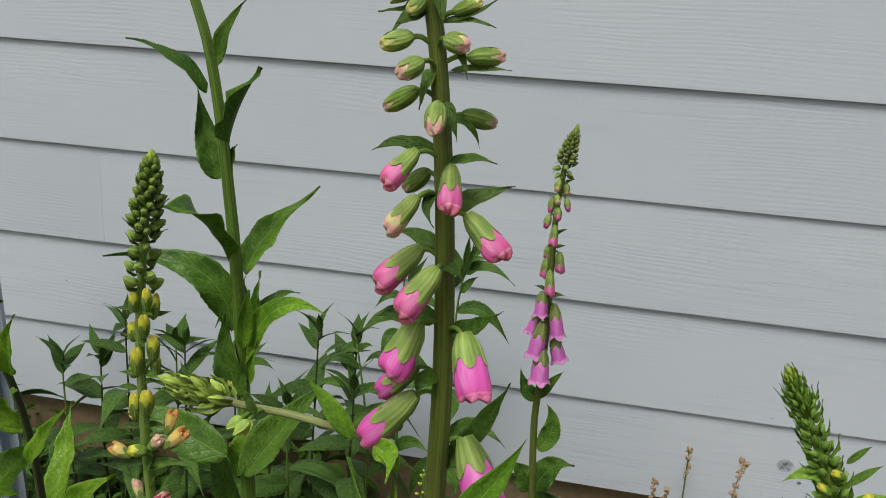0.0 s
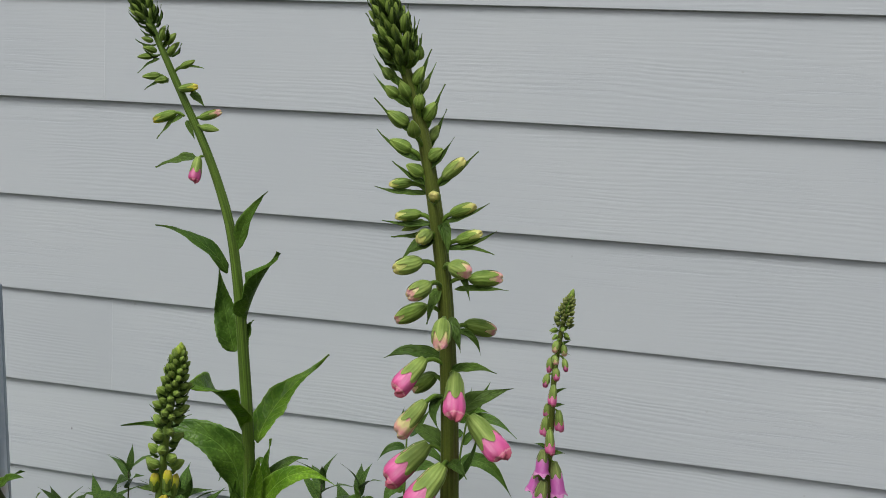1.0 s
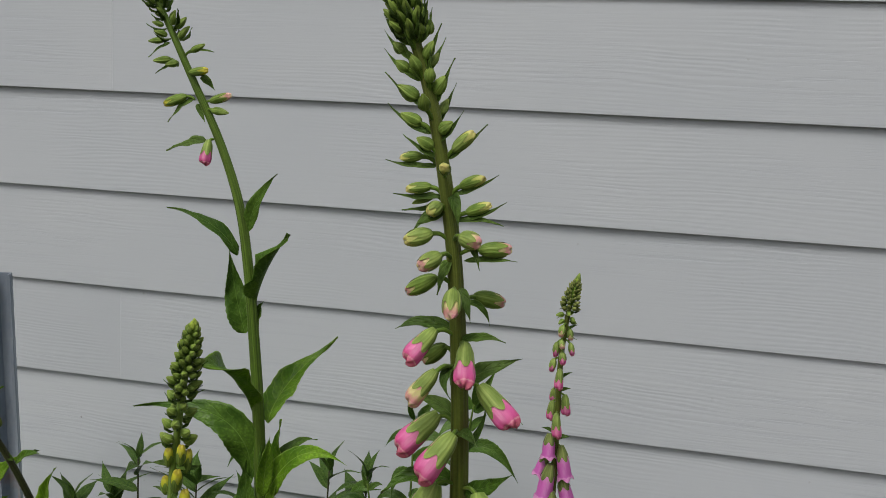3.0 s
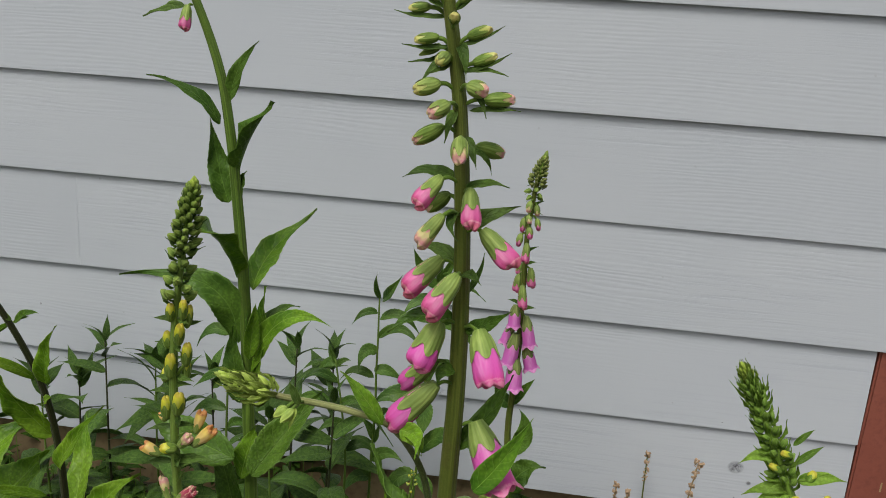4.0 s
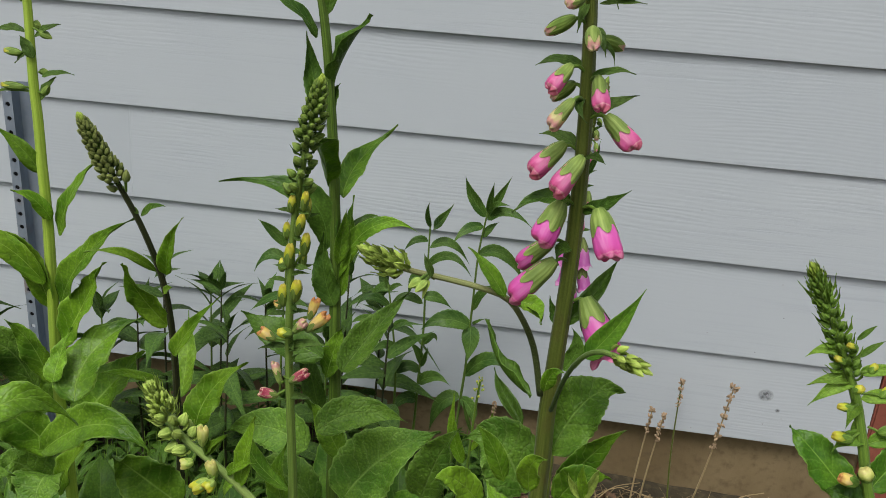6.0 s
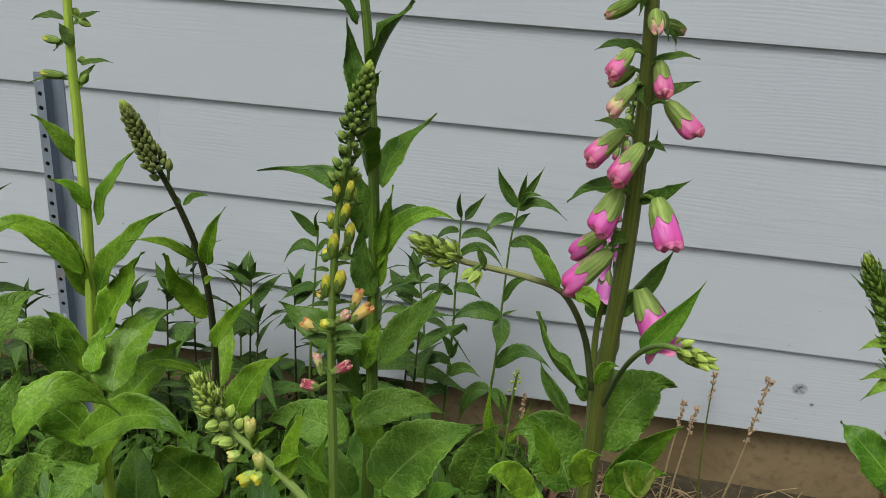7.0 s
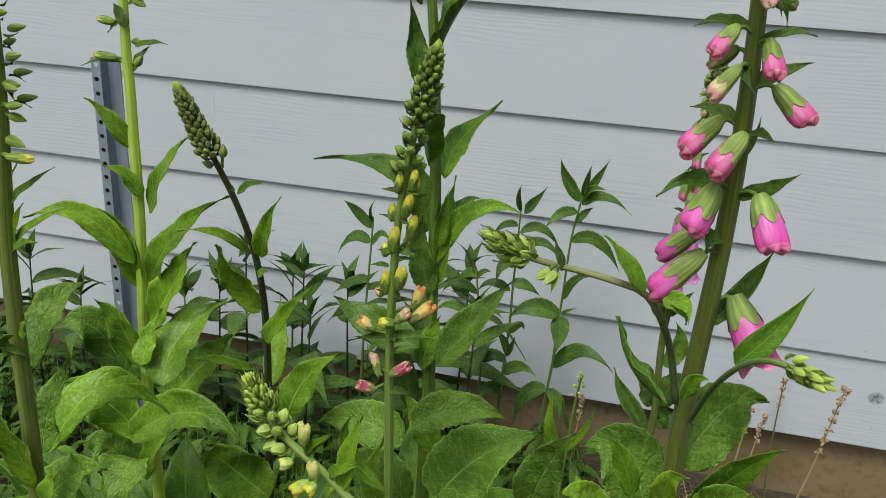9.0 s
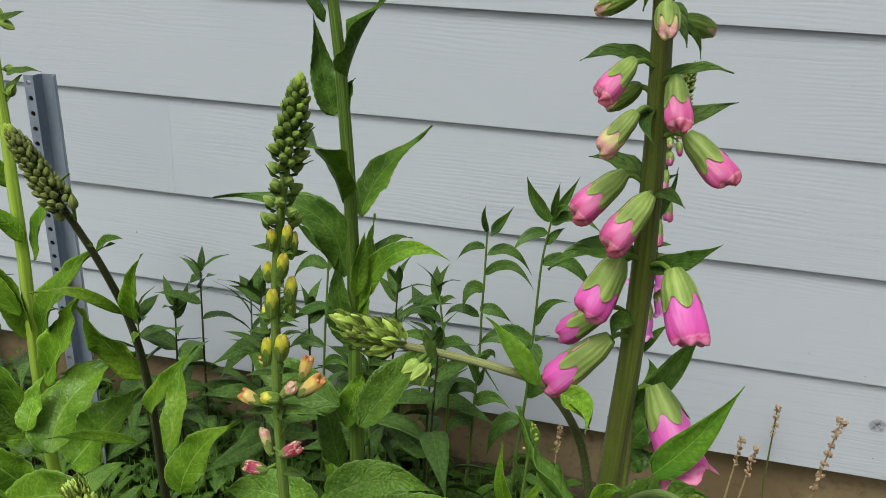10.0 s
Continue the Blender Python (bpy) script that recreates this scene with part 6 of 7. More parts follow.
leaf(pale, (1.535, -0.836, 0.623), (1.580, -0.844, 0.695), (1.603, -0.851, 0.739), 0.0369, mat=LEAF_BRIGHT)
leaf(pale, (1.502, -0.814, 0.521), (1.460, -0.815, 0.546), (1.464, -0.816, 0.578), 0.0430, mat=LEAF)
leaf(pale, (1.525, -0.872, 0.467), (1.524, -0.897, 0.480), (1.530, -0.921, 0.418), 0.0549, mat=LEAF_QUILT)
leaf(pale, (1.522, -0.852, 0.485), (1.487, -0.881, 0.570), (1.461, -0.906, 0.575), 0.0476, mat=LEAF)
leaf(pale, (1.521, -0.851, 0.426), (1.542, -0.862, 0.485), (1.581, -0.874, 0.526), 0.0278, mat=LEAF_BRIGHT)
leaf(pale, (1.506, -0.841, 0.416), (1.482, -0.862, 0.488), (1.460, -0.882, 0.477), 0.0569, mat=LEAF_QUILT)
leaf(pale, (1.500, -0.843, 0.561), (1.488, -0.864, 0.665), (1.440, -0.885, 0.620), 0.0444, mat=LEAF_QUILT)
leaf(pale, (1.528, -0.855, 0.582), (1.522, -0.867, 0.650), (1.497, -0.878, 0.669), 0.0292, mat=LEAF)
leaf(pale, (1.562, -0.898, 0.611), (1.560, -0.884, 0.632), (1.571, -0.870, 0.666), 0.0228, mat=LEAF)
leaf(pale, (1.585, -0.898, 0.591), (1.563, -0.856, 0.634), (1.633, -0.815, 0.666), 0.0516, mat=LEAF)
leaf(pale, (1.541, -0.823, 0.516), (1.569, -0.801, 0.556), (1.606, -0.779, 0.596), 0.0636, mat=LEAF)

# the foxglove nearest to the camera
near = plant("foxglove", "foxglove with a thick stem, green buds and drooping lower leaves", "foxglove", (1.665, -1.190, -0.030), [(1.697, -1.190, 1.042), (1.693, -1.190, 0.998), (1.690, -1.190, 0.950), (1.683, -1.190, 0.883), (1.680, -1.190, 0.825), (1.679, -1.190, 0.761), (1.677, -1.190, 0.691)], 0.003, 0.0074, STEM_OLIVE, "foxgloves")
pts = LINES[near.name]
spike(near, pts, 0.002, 0.085, 30, 0.0055, 0.0105, [(1.0, "green", YELLOW)], CALYX_DARK, BRACT, (30, 88), 0.5, 0.8, 0.0, 51, 0.0, 0.006)
floret(near, "green", (1.693, -1.190, 0.968), (1.694, -1.190, 0.966), (1.705, -1.190, 0.966), 0.0054, YELLOW, CALYX_DARK, 0)
floret(near, "green", (1.691, -1.190, 0.953), (1.698, -1.194, 0.955), (1.709, -1.195, 0.957), 0.0051, YELLOW, CALYX_DARK, 0)
floret(near, "green", (1.691, -1.190, 0.950), (1.695, -1.190, 0.949), (1.706, -1.190, 0.947), 0.0055, YELLOW, CALYX_DARK, 0)
floret(near, "green", (1.689, -1.190, 0.932), (1.691, -1.190, 0.936), (1.703, -1.190, 0.932), 0.0068, YELLOW, CALYX_DARK, 0)
floret(near, "tip", (1.687, -1.190, 0.924), (1.697, -1.198, 0.928), (1.716, -1.200, 0.929), 0.0067, YELLOW, CALYX_DARK, 0)
leaf(near, (1.687, -1.190, 0.897), (1.696, -1.190, 0.908), (1.720, -1.190, 0.923), 0.0050, mat=BRACT)
leaf(near, (1.686, -1.190, 0.902), (1.691, -1.190, 0.916), (1.696, -1.190, 0.922), 0.0029, mat=BRACT)
leaf(near, (1.686, -1.190, 0.872), (1.697, -1.190, 0.889), (1.727, -1.190, 0.901), 0.0051, mat=LEAF)
leaf(near, (1.685, -1.190, 0.870), (1.690, -1.191, 0.889), (1.696, -1.190, 0.899), 0.0058, mat=LEAF_BRIGHT)
leaf(near, (1.684, -1.190, 0.868), (1.697, -1.196, 0.879), (1.711, -1.200, 0.881), 0.0052, mat=LEAF)
leaf(near, (1.684, -1.190, 0.795), (1.683, -1.205, 0.825), (1.686, -1.220, 0.818), 0.0134, mat=LEAF_BRIGHT)
leaf(near, (1.658, -1.160, 0.702), (1.662, -1.155, 0.741), (1.682, -1.150, 0.775), 0.0231, mat=LEAF_QUILT)
leaf(near, (1.685, -1.200, 0.709), (1.675, -1.205, 0.752), (1.673, -1.210, 0.768), 0.0177, mat=LEAF_BRIGHT)
leaf(near, (1.699, -1.210, 0.703), (1.710, -1.216, 0.730), (1.722, -1.220, 0.743), 0.0139, mat=LEAF_BRIGHT)
leaf(near, (1.658, -1.170, 0.661), (1.692, -1.170, 0.710), (1.716, -1.170, 0.708), 0.0310, mat=LEAF_QUILT)
leaf(near, (1.692, -1.200, 0.817), (1.696, -1.203, 0.828), (1.700, -1.205, 0.833), 0.0066, mat=LEAF_BRIGHT)
leaf(near, (1.651, -1.150, 0.763), (1.642, -1.126, 0.807), (1.669, -1.103, 0.811), 0.0274, mat=LEAF_QUILT)
leaf(near, (1.621, -1.104, 0.665), (1.648, -1.074, 0.744), (1.685, -1.044, 0.665), 0.0319, mat=LEAF)
leaf(near, (1.607, -1.096, 0.647), (1.593, -1.073, 0.675), (1.597, -1.049, 0.707), 0.0306, mat=LEAF_QUILT)

# the low arching shoot with a yellow-green tip
arching = plant("foxglove", "low arching foxglove shoot with yellow-green buds and pale flowers", "foxglove", (1.928, -1.110, -0.030), [(1.792, -1.110, 0.758), (1.801, -1.110, 0.739), (1.814, -1.110, 0.719), (1.832, -1.110, 0.704), (1.849, -1.110, 0.690), (1.867, -1.110, 0.673), (1.885, -1.110, 0.652), (1.904, -1.110, 0.630), (1.922, -1.110, 0.604)], 0.0018, 0.0062, STEM_SAGE, "foxgloves")
pts = LINES[arching.name]
spike(arching, pts, 0.002, 0.026, 60, 0.0045, 0.0070, [(1.0, "green", YELLOW)], CALYX_LIME, BRACT_PALE, (10, 46), 0.6, 1.6, 0.3, 61, 0.0, 0.004, 0.0)
spike(arching, pts, 0.022, 0.058, 17, 0.0085, 0.0110, [(1.0, "green", YELLOW)], CALYX_PALE, BRACT_PALE, (50, 66), 0.86, 1.15, 0.0, 62, 0.0, 0.004, 0.0)
floret(arching, "lip", (1.825, -1.110, 0.704), (1.828, -1.120, 0.704), (1.819, -1.123, 0.702), 0.0100, CREAM, CALYX_PALE, 34)
floret(arching, "lip", (1.834, -1.110, 0.703), (1.834, -1.116, 0.717), (1.836, -1.118, 0.735), 0.0099, CREAM, CALYX_PALE, 34)
floret(arching, "lip", (1.840, -1.110, 0.695), (1.841, -1.122, 0.691), (1.829, -1.126, 0.683), 0.0119, YELLOW, CALYX_PALE, 14)
floret(arching, "lip", (1.843, -1.110, 0.692), (1.849, -1.130, 0.698), (1.844, -1.136, 0.693), 0.0107, YELLOW, CALYX_PALE, 24)
floret(arching, "lip", (1.843, -1.110, 0.692), (1.846, -1.122, 0.694), (1.844, -1.126, 0.711), 0.0099, CREAM, CALYX_PALE, 34)
leaf(arching, (1.834, -1.110, 0.703), (1.846, -1.116, 0.725), (1.858, -1.120, 0.734), 0.0058, mat=LEAF_BRIGHT)
leaf(arching, (1.849, -1.110, 0.690), (1.863, -1.116, 0.706), (1.877, -1.120, 0.711), 0.0083, mat=LEAF_BRIGHT)
leaf(arching, (1.832, -1.110, 0.705), (1.842, -1.116, 0.722), (1.853, -1.120, 0.728), 0.0066, mat=LEAF_BRIGHT)
leaf(arching, (1.860, -1.110, 0.680), (1.869, -1.117, 0.728), (1.878, -1.120, 0.752), 0.0139, mat=LEAF_BRIGHT)
leaf(arching, (1.854, -1.110, 0.685), (1.852, -1.115, 0.682), (1.851, -1.120, 0.676), 0.0067, mat=LEAF_BRIGHT)

# ---- leafy shrub shoots along the wall ----
def fitted(length, width, droop, k):
    """A shared shrub or weed leaf, drawn along x from its foot, drooping."""
    return blade_mesh((0, 0, 0), (0.5 * length, 0, 0.16 * length), (length, 0, -droop * length), width, LEAF_SHRUB if k < 10 else LEAF_WEED, "leaf", 1.0, 0.22, 0.25, 0, 10, 4, 0, k, (0, 0, 1))


SHRUB_LEAVES = [fitted(1.0, w, d, i) for i, (d, w) in enumerate(((0.10, 0.25), (0.34, 0.30), (0.66, 0.32), (0.15, 0.29)))]


def shrub(x, y, height, lean, seed, dense=1.0):
    rnd = random.Random(seed)
    ob = thing("shrub_shoot", (x, y, -0.01), "dark green leafy shoot growing against the siding", "shrub", "shrub shoots")
    line = glide([(x, y, -0.01), (x + 0.3 * lean, y - 0.01, height * 0.4), (x + 0.75 * lean, y - 0.005, height * 0.75), (x + lean, y, height - 0.015)], 24)
    line = even(line, 30)
    part("stem", tube_mesh(line, (0.0032, 0.0014), 7, "stem", STEM_DARK if seed % 3 else STEM_RIBBED), ob)
    node, a = 0.10 + rnd.random() * 0.05, rnd.uniform(0, 360)
    while node < height - 0.012:
        f = node / height
        q = line[min(29, int(f * 29))]
        near_tip = max(0.0, (f - 0.8) / 0.2)
        size = (0.104 + 0.024 * math.sin(f * 3.0)) * (1 - 0.30 * near_tip) * rnd.uniform(0.8, 1.15)
        m = Matrix.Translation(q) @ pose(0, 0, 0, 0, 0, a) @ pose(0, 0, 0, rnd.uniform(-45, 45), -(10 + 40 * near_tip + rnd.uniform(-14, 14)), 0) @ Matrix.Scale(size, 4)
        part("leaf", SHRUB_LEAVES[rnd.randrange(4) if near_tip < 0.3 else 0], ob, "", m)
        a += 137.5 + rnd.uniform(-20, 20)
        node += (0.035 - 0.015 * near_tip) / dense
    for i in range(5):
        m = Matrix.Translation(line[-1 - i // 3]) @ pose(0, 0, 0, 0, 0, a + 137 * i) @ pose(0, 0, 0, rnd.uniform(-35, 35), -(70 - 13 * i + rnd.uniform(-8, 8)), 0) @ Matrix.Scale(0.052 + 0.009 * i, 4)
        part("leaf", SHRUB_LEAVES[0], ob, "", m)
    return ob


def wall_shoot(line, leaves):
    """A shoot against the siding: its stem from the tip down, and each leaf by foot, bend and point."""
    x, y, z = line[-1]
    ob = thing("shrub_shoot", (x, y, z), "dark green leafy shoot growing against the siding", "shrub", "shrub shoots")
    part("stem", tube_mesh(even(glide(line, 60), 30), (0.0016, 0.0034), 8, "stem", STEM_RIBBED), ob)
    for foot, bend, point, width in leaves:
        leaf(ob, foot, bend, point, 0.9 * width, mat=LEAF_SHRUB, fold=0.3, wave=0.5)


wall_shoot([(1.968, -0.180, 0.643), (1.964, -0.180, 0.612), (1.957, -0.180, 0.557), (1.955, -0.180, 0.502), (1.954, -0.180, 0.446), (1.952, -0.180, 0.388), (1.951, -0.180, 0.316), (1.947, -0.180, 0.254), (1.943, -0.180, 0.189), (1.933, -0.180, -0.010)], [
    ((1.965, -0.180, 0.627), (1.934, -0.195, 0.660), (1.924, -0.210, 0.709), 0.0239),
    ((1.968, -0.180, 0.633), (1.973, -0.201, 0.671), (1.978, -0.223, 0.706), 0.0130),
    ((1.971, -0.180, 0.631), (1.986, -0.192, 0.667), (2.007, -0.205, 0.714), 0.0174),
    ((1.970, -0.180, 0.631), (1.979, -0.196, 0.664), (2.009, -0.213, 0.661), 0.0152),
    ((1.968, -0.180, 0.620), (1.998, -0.192, 0.663), (2.056, -0.204, 0.619), 0.0219),
    ((1.962, -0.180, 0.606), (1.928, -0.197, 0.613), (1.910, -0.214, 0.576), 0.0220),
    ((1.962, -0.180, 0.585), (1.973, -0.178, 0.607), (1.990, -0.176, 0.617), 0.0156),
    ((1.958, -0.180, 0.549), (2.007, -0.175, 0.582), (2.051, -0.171, 0.495), 0.0270),
    ((1.957, -0.180, 0.435), (1.965, -0.184, 0.496), (2.012, -0.189, 0.491), 0.0182),
    ((1.953, -0.180, 0.400), (1.895, -0.194, 0.434), (1.859, -0.208, 0.391), 0.0393),
    ((1.953, -0.180, 0.400), (1.961, -0.194, 0.377), (1.954, -0.209, 0.334), 0.0374),
    ((1.957, -0.180, 0.406), (1.963, -0.185, 0.415), (1.985, -0.190, 0.427), 0.0070),
    ((1.952, -0.180, 0.292), (1.997, -0.198, 0.383), (2.063, -0.216, 0.320), 0.0329),
    ((1.943, -0.180, 0.240), (1.899, -0.183, 0.250), (1.886, -0.186, 0.148), 0.0345),
    ((1.946, -0.180, 0.241), (1.982, -0.186, 0.223), (1.974, -0.191, 0.183), 0.0271),
])
wall_shoot([(1.862, -0.180, 0.598), (1.862, -0.180, 0.555), (1.862, -0.180, 0.499), (1.861, -0.180, 0.442), (1.862, -0.180, 0.384), (1.860, -0.180, 0.324), (1.857, -0.180, 0.249), (1.855, -0.180, 0.171), (1.845, -0.180, -0.010)], [
    ((1.863, -0.180, 0.593), (1.853, -0.197, 0.624), (1.864, -0.214, 0.655), 0.0110),
    ((1.869, -0.180, 0.593), (1.883, -0.198, 0.609), (1.909, -0.216, 0.657), 0.0220),
    ((1.860, -0.180, 0.565), (1.835, -0.190, 0.580), (1.816, -0.200, 0.544), 0.0157),
    ((1.864, -0.180, 0.553), (1.905, -0.179, 0.592), (1.942, -0.177, 0.525), 0.0202),
    ((1.862, -0.180, 0.516), (1.909, -0.196, 0.575), (1.951, -0.211, 0.514), 0.0201),
    ((1.862, -0.180, 0.488), (1.834, -0.194, 0.509), (1.833, -0.207, 0.455), 0.0250),
    ((1.858, -0.180, 0.448), (1.881, -0.176, 0.462), (1.915, -0.172, 0.428), 0.0232),
    ((1.857, -0.180, 0.436), (1.817, -0.183, 0.467), (1.793, -0.186, 0.425), 0.0186),
    ((1.862, -0.180, 0.348), (1.887, -0.184, 0.389), (1.892, -0.189, 0.360), 0.0165),
    ((1.861, -0.180, 0.305), (1.859, -0.186, 0.344), (1.832, -0.192, 0.357), 0.0167),
    ((1.862, -0.180, 0.299), (1.877, -0.199, 0.341), (1.878, -0.219, 0.363), 0.0118),
    ((1.861, -0.180, 0.287), (1.831, -0.173, 0.304), (1.803, -0.167, 0.292), 0.0219),
    ((1.858, -0.180, 0.261), (1.890, -0.192, 0.304), (1.926, -0.204, 0.278), 0.0265),
    ((1.856, -0.180, 0.223), (1.829, -0.201, 0.249), (1.810, -0.223, 0.201), 0.0269),
])
wall_shoot([(1.801, -0.250, 0.498), (1.808, -0.250, 0.453), (1.819, -0.250, 0.364), (1.824, -0.250, 0.269), (1.814, -0.250, -0.010)], [
    ((1.802, -0.250, 0.490), (1.797, -0.253, 0.507), (1.791, -0.257, 0.524), 0.0088),
    ((1.805, -0.250, 0.485), (1.784, -0.242, 0.504), (1.758, -0.235, 0.443), 0.0200),
    ((1.805, -0.250, 0.485), (1.817, -0.248, 0.504), (1.829, -0.247, 0.496), 0.0110),
    ((1.807, -0.250, 0.452), (1.768, -0.261, 0.495), (1.745, -0.272, 0.452), 0.0177),
    ((1.814, -0.250, 0.409), (1.756, -0.270, 0.448), (1.741, -0.291, 0.426), 0.0200),
    ((1.814, -0.250, 0.409), (1.837, -0.259, 0.442), (1.859, -0.268, 0.419), 0.0156),
    ((1.819, -0.250, 0.364), (1.804, -0.265, 0.397), (1.773, -0.280, 0.359), 0.0203),
    ((1.823, -0.250, 0.317), (1.855, -0.240, 0.348), (1.873, -0.230, 0.304), 0.0209),
])
wall_shoot([(1.609, -0.250, 0.571), (1.606, -0.250, 0.510), (1.601, -0.250, 0.429), (1.596, -0.250, 0.333), (1.594, -0.250, 0.258), (1.584, -0.250, -0.010)], [
    ((1.607, -0.250, 0.549), (1.578, -0.263, 0.589), (1.562, -0.277, 0.605), 0.0204),
    ((1.609, -0.250, 0.560), (1.604, -0.271, 0.589), (1.624, -0.292, 0.617), 0.0089),
    ((1.604, -0.250, 0.521), (1.571, -0.252, 0.551), (1.544, -0.254, 0.492), 0.0231),
    ((1.606, -0.250, 0.516), (1.633, -0.269, 0.567), (1.653, -0.287, 0.541), 0.0158),
    ((1.602, -0.250, 0.453), (1.567, -0.251, 0.442), (1.534, -0.252, 0.409), 0.0189),
    ((1.601, -0.250, 0.429), (1.632, -0.262, 0.456), (1.663, -0.274, 0.438), 0.0162),
    ((1.598, -0.250, 0.370), (1.551, -0.244, 0.390), (1.518, -0.238, 0.339), 0.0218),
    ((1.598, -0.250, 0.333), (1.630, -0.269, 0.378), (1.664, -0.288, 0.351), 0.0189),
])
shrub(1.770, -0.180, 0.490, 0.010, 4)
shrub(1.700, -0.200, 0.500, 0.015, 5)
shrub(1.545, -0.170, 0.410, -0.010, 7)
shrub(1.455, -0.210, 0.440, 0.005, 8)
shrub(1.425, -0.180, 0.430, 0.0, 9)
shrub(1.335, -0.200, 0.470, 0.0, 10)
shrub(1.265, -0.190, 0.385, 0.005, 11)
shrub(1.215, -0.220, 0.375, -0.008, 12)
shrub(0.840, -0.210, 0.385, 0.005, 13)
shrub(0.930, -0.180, 0.300, 0.005, 14)
shrub(1.640, -0.260, 0.360, 0.010, 16)
shrub(1.810, -0.330, 0.470, 0.012, 19)
shrub(1.720, -0.340, 0.430, -0.010, 21)
shrub(1.500, -0.300, 0.400, 0.010, 23)


# ---- foxglove rosettes filling the bed ----
def rosette(x, y, z, count, length, width, seed, mats):
    rnd = random.Random(seed)
    ob = thing("foxglove_rosette", (x, y, -0.01), "low rosette of broad puckered green foxglove leaves", "foxglove", "foxglove rosettes")
    for i in range(count):
        a = radians(137.5 * i + rnd.uniform(-15, 15))
        up = rnd.uniform(0.25, 0.85)
        ln = length * rnd.uniform(0.75, 1.15)
        foot = vec((x + 0.01 * math.cos(a), y + 0.01 * math.sin(a), z * rnd.uniform(0.1, 0.6)))
        way = vec((math.cos(a), math.sin(a), 0))
        tip = foot + way * ln * (1 - 0.5 * up) + vec((0, 0, ln * (up - 0.15) + 0.3 * z))
        ctrl = foot + way * ln * 0.42 + vec((0, 0, ln * (0.35 + 0.55 * up) + 0.2 * z))
        me = blade_mesh(foot, ctrl, tip, width * rnd.uniform(0.8, 1.15), mats[i % len(mats)], "leaf", 1.12, 0.2, 0.7, rnd.uniform(-15, 15), 18, 8, 0.03, seed * 50 + i, (-0.5 * way.x, -0.5 * way.y - 0.25, 1.0))
        part("leaf", me, ob)
    return ob


GREENS = (LEAF_BED, LEAF, LEAF_BED, LEAF_QUILT, LEAF_BED, LEAF_DARK)
rosette(1.40, -0.72, 0.26, 13, 0.24, 0.057, 1, GREENS)
rosette(1.58, -0.88, 0.30, 13, 0.24, 0.061, 2, GREENS)
rosette(1.52, -1.08, 0.32, 11, 0.22, 0.053, 3, (LEAF_QUILT, LEAF_BRIGHT, LEAF))
rosette(1.72, -0.78, 0.25, 13, 0.22, 0.057, 4, GREENS)
rosette(1.80, -0.66, 0.25, 11, 0.22, 0.057, 5, GREENS)
rosette(1.93, -0.76, 0.28, 13, 0.24, 0.065, 6, GREENS)
rosette(1.99, -0.93, 0.32, 13, 0.22, 0.065, 7, (LEAF_QUILT, LEAF_QUILT, LEAF))
rosette(1.68, -0.98, 0.30, 11, 0.22, 0.057, 8, GREENS)
rosette(2.10, -0.98, 0.32, 10, 0.20, 0.057, 9, (LEAF_QUILT, LEAF))
rosette(1.25, -0.62, 0.19, 11, 0.22, 0.053, 10, GREENS)
rosette(1.84, -0.90, 0.32, 10, 0.22, 0.057, 11, GREENS)
rosette(2.10, -0.44, 0.09, 8, 0.18, 0.046, 12, GREENS)
rosette(2.44, -0.85, 0.26, 8, 0.20, 0.053, 13, GREENS)


